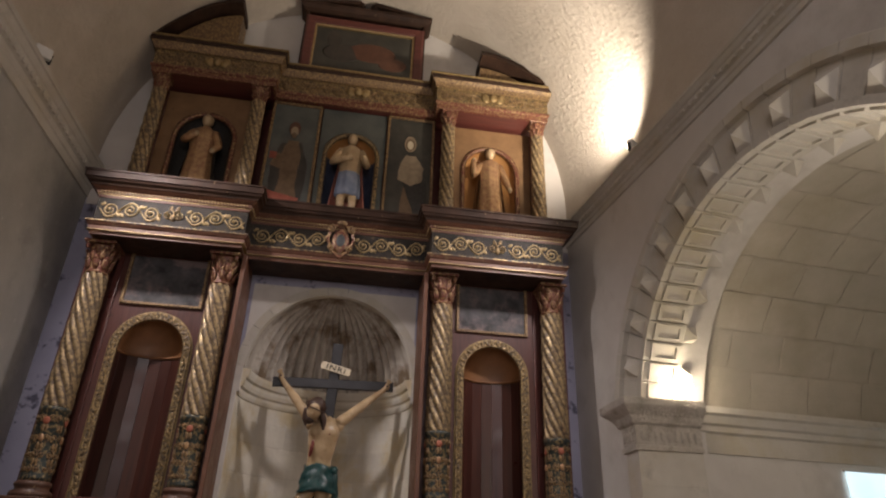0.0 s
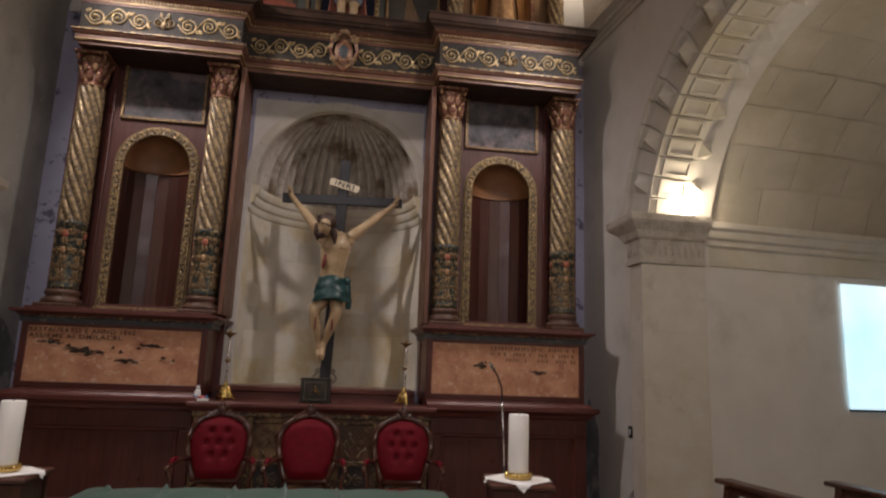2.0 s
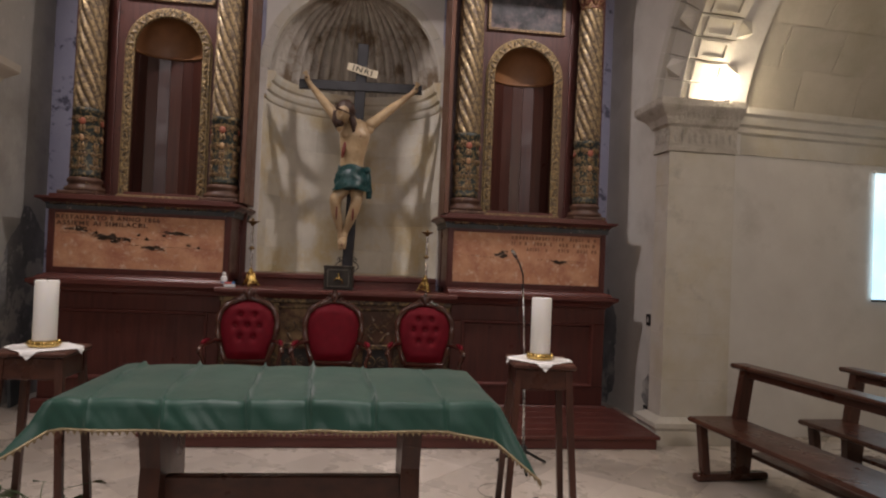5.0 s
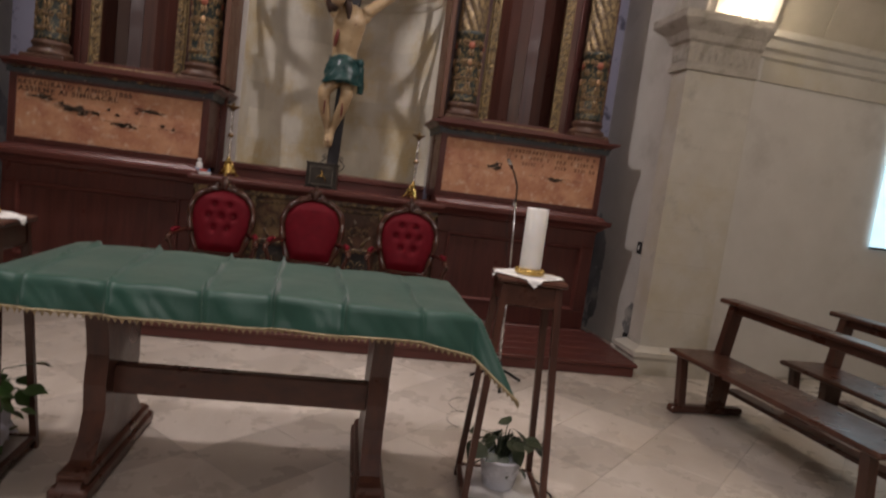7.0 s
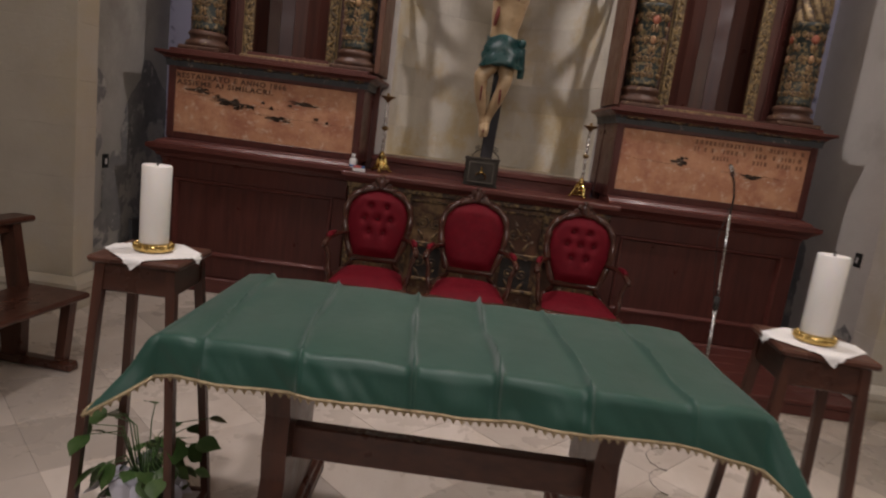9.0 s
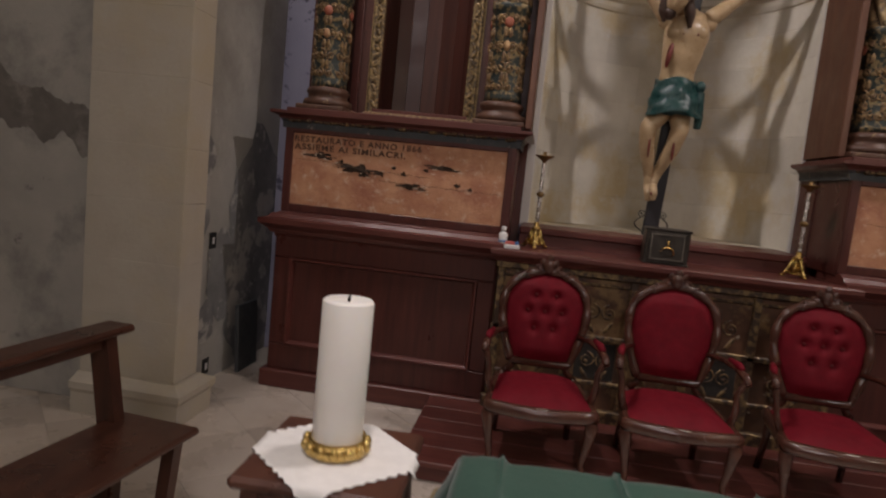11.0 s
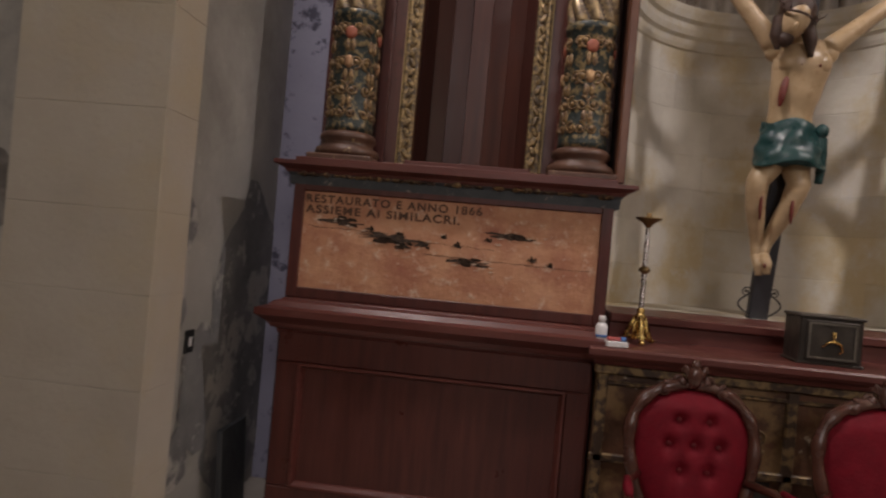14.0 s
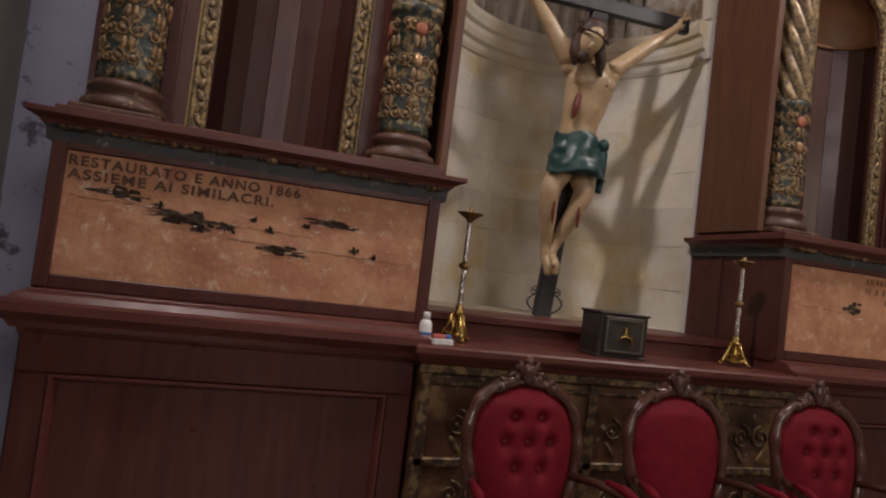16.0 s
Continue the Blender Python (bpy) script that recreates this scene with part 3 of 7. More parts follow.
ROBE_ROSE = mat("painted_rose_cloth", (0.36, 0.12, 0.09), (0.46, 0.20, 0.15), 9, 0.45)
ROBE_BLUE = mat("painted_blue_cloth", (0.16, 0.20, 0.30), (0.26, 0.30, 0.40), 9, 0.45, 0, 0.2)
OCHRE = mat("ochre_wood", (0.17, 0.072, 0.027), (0.26, 0.12, 0.048), 4, 0.5, 0, 0.15, 20)
DOME_OCHRE = mat("bright_ochre_wood", (0.36, 0.17, 0.055), (0.48, 0.25, 0.09), 4, 0.5, 0, 0.15, 20)
ROBE_NAVY = mat("dark_blue_paint", (0.022, 0.030, 0.055), (0.05, 0.062, 0.10), 6, 0.5, 0, 0.15, 40)
CARVED_TAN = gilt("tan_gilded_cloth", (0.30, 0.15, 0.08), (0.50, 0.33, 0.17), 22, 0.35, 0.65, 0.4, 0.35)
SKIN = mat("painted_flesh", (0.40, 0.285, 0.16), (0.53, 0.39, 0.235), 8, 0.32, 0, 0.12, 40, wear=(0.30, 0.17, 0.09), wlo=0.62, whi=0.76, wscale=9)
HAIR = mat("painted_hair", (0.035, 0.018, 0.012), (0.07, 0.035, 0.022), 20, 0.5, 0, 0.5, 50)
BLOOD = mat("painted_wound", (0.10, 0.014, 0.010), (0.18, 0.035, 0.025), 20, 0.4)
GREENCLOTH = mat("painted_green_cloth", (0.008, 0.040, 0.040), (0.018, 0.066, 0.064), 12, 0.32, 0, 0.3, 30)
EBONY = mat("black_cross_wood", (0.012, 0.012, 0.015), (0.028, 0.028, 0.032), 6, 0.45, 0, 0.3, 20)
CREAM = mat("cream_painted_board", (0.50, 0.43, 0.30), (0.60, 0.53, 0.40), 8, 0.6)
FLAKE = mat("pale_flaked_gesso", (0.50, 0.36, 0.26), (0.66, 0.54, 0.43), 40, 0.8)
INK = mat("faded_ink", (0.05, 0.028, 0.018), (0.17, 0.08, 0.045), 30, 0.7)
INK_FADED = mat("faded_brown_ink", (0.16, 0.07, 0.04), (0.30, 0.14, 0.075), 30, 0.7)
IRON = mat("wrought_iron", (0.05, 0.045, 0.04), (0.10, 0.09, 0.08), 20, 0.5, 0.7)
FLAT_BLACK = mat("flat_black", (0.02, 0.018, 0.015), (0.04, 0.035, 0.03), 30, 0.6)

altar = thing("altarpiece", "tall carved altarpiece of red-brown wood with gilded twisted columns", "altarpiece")


def lettering(name, text, size, width, material, parent, m, label=""):
    """Flat letters of the built-in font as a mesh, squeezed to a given width."""
    cu = bpy.data.curves.new(name, "FONT")
    cu.body, cu.size, cu.extrude, cu.offset = text, size, 0.0015, 0.0016
    cu.space_character = 1.2
    tmp = new(name, cu)
    bpy.context.view_layer.update()
    me = bpy.data.meshes.new_from_object(tmp.evaluated_get(bpy.context.evaluated_depsgraph_get()))
    bpy.data.objects.remove(tmp)
    xs = [v.co.x for v in me.vertices]
    k = width / (max(xs) - min(xs))
    for v in me.vertices:
        v.co.x = (v.co.x - min(xs)) * k
    me.materials.clear()
    me.materials.append(material)
    return part(name, me, material, parent, label, m)


def scroll(s, cx, cz, r, y, turns=1.6, start=0.0, mirror=1, rad=0.008, slot=0, wrap=None):
    """A tapering spiral on a wall face at depth y; wrap bends it round a drum (axis x, axis y, radius)."""
    pts, rads = [], []
    n = int(16 * turns)
    for i in range(n + 1):
        u = i / n
        a = start + mirror * 2 * math.pi * turns * u
        rr = r * (1 - 0.82 * u)
        x, z = cx + rr * math.cos(a), cz + rr * math.sin(a)
        if wrap:
            t = (x - wrap[0]) / wrap[2]
            pts.append((wrap[0] + wrap[2] * math.sin(t), wrap[1] - wrap[2] * math.cos(t), z))
        else:
            pts.append((x, y, z))
        rads.append(rad * (1 - 0.35 * u))
    s.tube(pts, rads, 6, slot, 0.8)
    p = pts[-1]
    s.ball(p, rad * 1.7, 7, 5, slot)


def leaf_relief(s, x, y, z, w, h, tilt, slot=0):
    m = Matrix.Rotation(tilt, 3, "Y")
    s.ball((x, y, z), (w, 0.008, h), 8, 6, slot, m)


def rinceau(s, x0, x1, z, h, y, slot=0, rad=0.008):
    """A running scroll between x0 and x1 of height h."""
    n = max(2, round((x1 - x0) / (h * 0.95)))
    w = (x1 - x0) / n
    for i in range(n):
        cx = x0 + w * (i + 0.5)
        up = 1 if i % 2 else -1
        scroll(s, cx, z + up * h * 0.04, h * 0.42, y, 1.7, up * math.pi * 0.6, -up, rad, slot)
        pts = [(cx - w * 0.5 + w * k / 6, y, z + up * h * 0.44 * math.sin(math.pi * k / 6)) for k in range(7)]
        s.tube(pts, rad * 0.9, 6, slot, 0.8)
        leaf_relief(s, cx + w * 0.42, y, z + up * h * 0.26, rad * 1.6, h * 0.17, up * 0.7, slot)
        leaf_relief(s, cx - w * 0.38, y, z - up * h * 0.28, rad * 1.6, h * 0.15, -up * 0.9, slot)


# lower cabinets, ledge and pedestal blocks
for sd in (-1, 1):
    xa, xb = sorted((CX + sd * 1.10, CX + sd * 2.72))
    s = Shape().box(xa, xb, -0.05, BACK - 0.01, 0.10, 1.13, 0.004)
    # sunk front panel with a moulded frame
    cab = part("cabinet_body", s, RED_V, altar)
    fr = Shape()
    for a, b, c, d in ((xa + 0.01, xb - 0.01, 0.96, 1.12), (xa + 0.01, xb - 0.01, 0.13, 0.32), (xa + 0.01, xa + 0.13, 0.32, 0.96), (xb - 0.13, xb - 0.01, 0.32, 0.96)):
        fr.box(a, b, -0.078, -0.048, c, d, 0.008)
    part("panel_frame", fr, RED_V, cab)
    mo = Shape().sweep([(xa + 0.13, 0.32), (xb - 0.13, 0.32), (xb - 0.13, 0.96), (xa + 0.13, 0.96)],
                       [(0.0, -0.05), (0.0, -0.088), (-0.012, -0.088), (-0.026, -0.064), (-0.03, -0.05)], "xz", closed=True)
    part("moulding", mo, RED_H, cab)
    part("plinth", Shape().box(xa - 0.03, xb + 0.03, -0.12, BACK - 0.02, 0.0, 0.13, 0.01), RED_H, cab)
    # ledge
    lp = [(xa, BACK - 0.02), (xa, -0.06), (CX - 1.07, -0.06)] if sd < 0 else [(CX + 1.07, -0.06), (xb, -0.06), (xb, BACK - 0.02)]
    led = Shape().sweep(lp, [(-0.06, 1.10), (0.0, 1.10), (0.01, 1.13), (0.03, 1.135), (0.045, 1.16), (0.085, 1.19), (0.10, 1.20), (0.10, 1.235), (0.05, 1.245), (0.03, 1.27), (-0.06, 1.29)])
    led.box(min(lp[0][0], lp[-1][0]) + 0.002, max(lp[0][0], lp[-1][0]) - 0.002, -0.058, 0.3, 1.12, 1.285)
    part("ledge", led, RED_H, altar)
    # pedestal with painted panel
    ya, yb = sorted((CX + sd * 1.12, CX + sd * 2.66))
    xa, xb = sorted((CX + sd * 1.05, CX + sd * 2.73))
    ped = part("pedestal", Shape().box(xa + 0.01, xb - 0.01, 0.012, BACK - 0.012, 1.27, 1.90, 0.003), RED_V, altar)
    pf = Shape()
    for a, b, c, d in ((xa + 0.012, ya, 1.29, 1.89), (yb, xb - 0.012, 1.29, 1.89), (ya, yb, 1.29, 1.345), (ya, yb, 1.855, 1.89)):
        pf.box(a, b, -0.012, 0.014, c, d, 0.004)
    part("panel_frame", pf, RED_V, ped)
    part("painted_panel", Shape().box(ya, yb, 0.002, 0.013, 1.345, 1.855, 0.001), ORANGE, ped, "flaking orange painted wood panel with tears")
    cp = [(xa, BACK - 0.02), (xa, 0.0), (xb, 0.0), (xb, BACK - 0.02)]
    part("dado_band", Shape().sweep(cp, [(-0.05, 1.885), (0.012, 1.885), (0.016, 1.93), (0.026, 1.945), (0.026, 1.955), (-0.05, 1.955)]), SLATE, ped, "chipped blue-black painted band")
    co = Shape().sweep(cp, [(-0.05, 1.945), (0.03, 1.947), (0.04, 1.962), (0.07, 1.975), (0.085, 1.982), (0.085, 2.002), (-0.05, 2.012)])
    co.box(xa, xb, 0.0, BACK - 0.02, 1.945, 2.034)
    part("cap_moulding", co, RED_H, ped)
    # tears in the painted panel
    tears = ((0.115, 0.30, 0.11, 0.028), (0.29, 0.42, 0.20, 0.030), (0.335, 0.49, 0.06, 0.026), (0.69, 0.30, 0.12, 0.024), (0.56, 0.60, 0.12, 0.022), (0.77, 0.52, 0.03, 0.014), (0.47, 0.36, 0.02, 0.012), (0.62, 0.36, 0.03, 0.010), (0.40, 0.46, 0.05, 0.020), (0.52, 0.44, 0.025, 0.016), (0.83, 0.56, 0.02, 0.010), (0.22, 0.345, 0.03, 0.012)) if sd < 0 else ((0.31, 0.43, 0.08, 0.040), (0.70, 0.54, 0.10, 0.022))
    rng = random.Random(3 + sd)
    for u, v, w, h in tears:
        cx, cz = ya + (u + 0.018) * (yb - ya), 1.855 - v * 0.51
        t = Shape()
        n = 30
        rim = []
        for k in range(n):
            a = 2 * math.pi * k / n
            q = rng.uniform(0.40, 1.25)
            rim.append((cx + w * 0.95 * q * math.cos(a) * (1 if abs(math.cos(a)) > 0.5 else 0.9), cz + h * 0.85 * q * math.sin(a) - 0.12 * w * math.cos(a) * 0.4))
        t.add([(x, 0.0005, z) for x, z in rim] + [(x, 0.004, z) for x, z in rim], [tuple(range(n)), tuple(range(n, 2 * n))] + [(k, (k + 1) % n, n + (k + 1) % n, n + k) for k in range(n)])
        # curled splinters
        for k in range(5):
            x = cx + rng.uniform(-0.5, 0.45) * w
            l = rng.uniform(0.2, 0.5) * w
            z = cz + rng.uniform(-0.9, 0.9) * h
            t.add([(x, -0.001, z), (x + l, -0.003, z - 0.006), (x + l * 0.9, -0.012, z + 0.008), (x + l * 0.1, -0.006, z + 0.012)], [(0, 1, 2, 3)])
        part("tear", t, CHAR, ped)
        if w > 0.05:
            fk = Shape()
            for k in range(7):
                x, z, l, g = cx + rng.uniform(-0.6, 1.5) * w, cz + rng.uniform(-2.2, 0.8) * h, rng.uniform(0.006, 0.022), rng.uniform(0.002, 0.006)
                fk.add([(x - l, 0.0, z), (x, -0.003, z - g), (x + l, -0.001, z + g * 0.3), (x + l * 0.2, -0.004, z + g)], [(0, 1, 2, 3)])
            part("flaked_paint", fk, FLAKE, ped, "pale flaked edge of paint")
    # remnant of the broken carved moulding over the band
    x = xa + 0.02
    while x < xb - 0.05:
        l = min(rng.uniform(0.12, 0.55), xb - 0.02 - x)
        rm = Shape()
        n = max(4, int(l / 0.007))
        rows = []
        for k in range(n + 1):
            u = x + l * k / n
            o = 0.020 + 0.022 * noise.noise(Vector((u * 48, sd * 3.0, 0.4)))
            hh = 0.008 + 0.012 * noise.noise(Vector((u * 60, sd * 5.0, 1.4)))
            zz = 1.938 + 0.004 * noise.noise(Vector((u * 9, sd * 7.0, 2.0)))
            e = 0.4 if k in (0, n) else 1
            rows.append([(u, 0.0, zz - hh * e), (u, -o * 0.8 * e - 0.018, zz - hh * 0.7 * e), (u, -o * e - 0.022, zz), (u, -o * 0.9 * e - 0.020, zz + hh * e), (u, 0.0, zz + hh * e)])
        rm.grid(rows, 0, False)
        part("moulding_remnant", rm, GILT_DULL, ped, "broken blackened moulding")
        x += l + rng.uniform(0.004, 0.05)
    # long cracks along the grain of the painted board
    for v0, u0, u1 in (((0.36, 0.02, 0.30), (0.55, 0.42, 0.98), (0.43, 0.36, 0.66)) if sd < 0 else ((0.50, 0.55, 0.90), (0.47, 0.05, 0.34))):
        n = 40
        pts = []
        for k in range(n + 1):
            u = u0 + (u1 - u0) * k / n
            pts.append((ya + u * (yb - ya), 0.0015, 1.855 - (v0 + 0.06 * (u - u0)) * 0.51 + 0.008 * noise.noise(Vector((u * 22, v0 * 9, sd))) + 0.004 * noise.noise(Vector((u * 80, v0, sd)))))
        part("crack", Shape().tube(pts, [0.0006 + 0.0016 * abs(noise.noise(Vector((k * 0.37, v0 * 7, 1.0)))) for k in range(n + 1)], 4), CHAR, ped)
    if sd < 0:
        for txt, z, w in (("RESTAURATO E ANNO 1866", 1.797, 0.93), ("ASSIEME AI SIMILACRI.", 1.742, 0.82)):
            lettering("inscription", txt, 0.058, w, INK, ped, pose(ya + 0.01, -0.0005, z, 90), "faded black painted lettering")
    else:
        for row in range(3):
            x = ya + 0.60 + (0.12 if row == 2 else 0)
            while x < yb - 0.04:
                w = rng.uniform(0.010, 0.026)
                if rng.random() < 0.8:
                    part("inscription", Shape().box(x, min(x + w, yb - 0.02), -0.0005, 0.0035, 1.795 - row * 0.058 + rng.uniform(0, 0.004), 1.833 - row * 0.058, 0.0005), INK_FADED, ped)
                x += w + rng.uniform(0.010, 0.018)

# the altar table between the cabinets
mensa = Shape()
mx0, mx1 = CX - 1.11, CX + 1.115
mensa.sweep([(mx0, 0.2), (mx0, -0.17), (mx1, -0.17), (mx1, 0.2)], [(-0.10, 1.13), (0.0, 1.13), (0.012, 1.15), (0.03, 1.165), (0.04, 1.18), (0.04, 1.205), (0.03, 1.215), (-0.10, 1.218)])
mensa.box(mx0 + 0.05, mx1 - 0.05, -0.12, 0.42, 1.13, 1.216, 0.002)
part("altar_shelf", mensa, RED_H, altar)
part("shelf_riser", Shape().box(CX - 0.99, CX + 0.99, 0.28, 0.40, 1.21, 1.30, 0.006).box(CX - 0.99, CX + 0.99, 0.26, BACK + 0.05, 1.30, 1.348, 0.008), RED_H, altar)
FRONTAL = mat("painted_altar_frontal", (0.045, 0.024, 0.016), (0.16, 0.075, 0.04), 5, 0.42, 0, 0.4, 30, stain=(0.24, 0.15, 0.07), sscale=4, slo=0.52, shi=0.6, wear=(0.46, 0.40, 0.31), wlo=0.63, whi=0.67, wscale=11)
body = part("altar_frontal", Shape().box(CX - 1.09, CX + 1.09, -0.125, 0.4, 0.10, 1.13), FRONTAL, altar, "painted and worn altar frontal with gilded mouldings")
for z0, z1, d in ((1.085, 1.13, 0.03), (1.03, 1.05, 0.018), (0.66, 0.70, 0.022), (0.36, 0.39, 0.02), (0.10, 0.20, 0.05)):
    part("moulding", Shape().box(CX - 1.09 - d * 0.5, CX + 1.09 + d * 0.5, -0.125 - d, -0.12, z0, z1, 0.006), GILT_DULL, body)
for x in (-1.065, -0.58, -0.19, 0.19, 0.58, 1.065):
    part("stile", Shape().box(CX + x - 0.025, CX + x + 0.025, -0.147, -0.121, 0.2, 1.085, 0.006), GILT_DULL, body)
for i, x in enumerate((-0.82, -0.385, 0.0, 0.385, 0.82)):
    s = Shape()
    wv = 0.13 if abs(x) > 0.5 else 0.11
    for zz in (0.86, 0.53):
        for q in (-1, 1):
            scroll(s, CX + x + q * wv * 0.5, zz, wv * 0.5, -0.13, 1.6, 1.57, q, 0.008)
            leaf_relief(s, CX + x + q * wv * 0.55, -0.129, zz - 0.10, 0.014, 0.05, q * 0.6)
    part("scrollwork", s, GILT_DULL, body)
    if abs(x) < 0.5 and x:
        part("dark_panel", Shape().box(CX + x - 0.13, CX + x + 0.13, -0.128, -0.121, 0.40, 0.65, 0.002), FLAT_BLACK, body)

# backing boards with round-headed niches lined with planks
for sd in (-1, 1):
    cx = UX + sd * 1.83
    s = arched_wall(UX + sd * 1.83 - 0.83, UX + sd * 1.83 + 0.83, 4.62, cx, 0.335, 3.55, 0.30, 0.33, "x", base=2.10)
    bb = part("back_board", s, RED_DARK, altar)
    for k in range(9):
        a0, a1 = math.pi * k / 9, math.pi * (k + 1) / 9
        p = Shape()
        pr = [(cx - 0.345 * math.cos(a0 + 0.004), 0.32 + 0.255 * math.sin(a0 + 0.004)), (cx - 0.345 * math.cos(a1 - 0.004), 0.32 + 0.255 * math.sin(a1 - 0.004))]
        po = [(cx - 0.365 * math.cos(a1), 0.32 + 0.272 * math.sin(a1)), (cx - 0.365 * math.cos(a0), 0.32 + 0.272 * math.sin(a0))]
        q = pr + po
        p.add([(x, y, 2.06) for x, y in q] + [(x, y, 3.55) for x, y in q], [(0, 1, 2, 3), (4, 5, 6, 7), (0, 1, 5, 4), (1, 2, 6, 5), (2, 3, 7, 6), (3, 0, 4, 7)])
        part("plank", p, PLANK, bb)
    d = Shape()
    rows = []
    for i in range(11):
        e = math.pi / 2 * i / 10
        rows.append([(cx - 0.345 * math.cos(e) * math.cos(math.pi * j / 20), 0.32 + 0.25 * math.cos(e) * math.sin(math.pi * j / 20), 3.55 + 0.345 * math.sin(e)) for j in range(21)])
    d.grid(rows)
    rim = [(cx - 0.34 * math.cos(math.pi * j / 20), 0.32 + 0.245 * math.sin(math.pi * j / 20), 3.54) for j in range(21)]
    d.tube(rim, 0.014, 6)
    part("half_dome", d, OCHRE, bb, "ochre wooden half dome")
    part("niche_floor", Shape().box(cx - 0.36, cx + 0.36, 0.26, 0.58, 2.03, 2.10, 0.003), RED_H, bb)
    # gilded frame round the niche: moulding with knotted carving
    path = [(cx - 0.365, 2.06)] + arc(cx, 3.55, 0.365, 180, 0, 28) + [(cx + 0.365, 2.06)]
    f = Shape().sweep(path[::-1], [(0.045, 0.30), (0.045, 0.268), (0.030, 0.262), (0.012, 0.272), (-0.012, 0.272), (-0.030, 0.262), (-0.04, 0.272), (-0.04, 0.30)], "xz", smooth=True)
    fr = part("niche_frame", f, GILT, bb, "gilded carved niche frame")
    s = Shape()
    zz = 2.14
    while zz < 3.55:
        for q in (-1, 1):
            leaf_relief(s, cx + q * 0.365, 0.266, zz, 0.016, 0.034, 0.5 * q * (1 if int(zz * 14) % 2 else -1))
        zz += 0.058
    for k in range(19):
        a = math.pi * (k + 0.5) / 19
        leaf_relief(s, cx + 0.365 * math.cos(a), 0.266, 3.55 + 0.365 * math.sin(a), 0.016, 0.034, math.pi / 2 - a + (0.5 if k % 2 else -0.5))
    part("carving", s, GILT, fr)
    s = Shape().sweep([(cx + 0.41, 2.04), (cx + 0.41, 3.55)] + arc(cx, 3.55, 0.41, 0, 180, 24) + [(cx - 0.41, 2.04)], [(0.010, 0.30), (0.010, 0.285), (-0.010, 0.285), (-0.010, 0.30)], "xz")
    part("fillet", s, GOLDLINE, fr)
    part("sill", Shape().box(cx - 0.43, cx + 0.43, 0.25, 0.31, 2.03, 2.075, 0.008), GILT_BROWN, bb)
    # clouded painting over the niche
    part("cloud_painting", Shape().box(cx - 0.39, cx + 0.39, 0.285, 0.301, 4.06, 4.60, 0.003), CLOUD, bb, "smoky grey cloud painting")
    pf = Shape()
    pf.box(cx - 0.42, cx + 0.42, 0.27, 0.301, 4.035, 4.065, 0.005).box(cx - 0.425, cx - 0.39, 0.27, 0.301, 4.04, 4.62, 0.005).box(cx + 0.39, cx + 0.425, 0.27, 0.301, 4.04, 4.62, 0.005)
    part("frame", pf, GILT_BROWN, bb)
    for x in (-0.52, 0.52):
        part("stile", Shape().box(cx + x - 0.03, cx + x + 0.03, 0.275, 0.303, 2.03, 4.62, 0.006), RED_V, bb)
    # side boards that flank the crucifix niche and the outer edge
    x0, x1 = sorted((UX + sd * 0.985, UX + sd * 1.03))
    part("side_board", Shape().box(x0, x1, 0.02, 0.575, 2.03, 4.62, 0.005), BROWN_V, altar)
    x0, x1 = sorted((UX + sd * 2.63, UX + sd * 2.66))
    part("side_board", Shape().box(x0, x1, 0.16, 0.575, 2.03, 4.62, 0.005), RED_V, altar)


def twisted(r, z0, z1, ridges, twist, seg=72, rows=120, amp=0.22, taper=0.10):
    """A shaft with rope-like ridges; slot 0 gilded ridges, slot 1 dark grooves."""
    s = Shape()
    grid = []
    for i in range(rows + 1):
        u = i / rows
        row = []
        for j in range(seg):
            a = 2 * math.pi * j / seg
            ph = ridges * a + twist * u
            rr = r * (1 - taper * u) * (1 + amp * (abs(math.cos(ph / 2)) - 0.6))
            row.append((rr * math.cos(a), rr * math.sin(a), z0 + (z1 - z0) * u))
        grid.append(row)
    s.grid(grid, 0, True, True, True)
    k = 0
    for i in range(rows):
        for j in range(seg):
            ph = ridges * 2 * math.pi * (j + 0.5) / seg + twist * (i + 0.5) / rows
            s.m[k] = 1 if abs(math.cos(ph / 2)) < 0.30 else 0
            k += 1
    return s


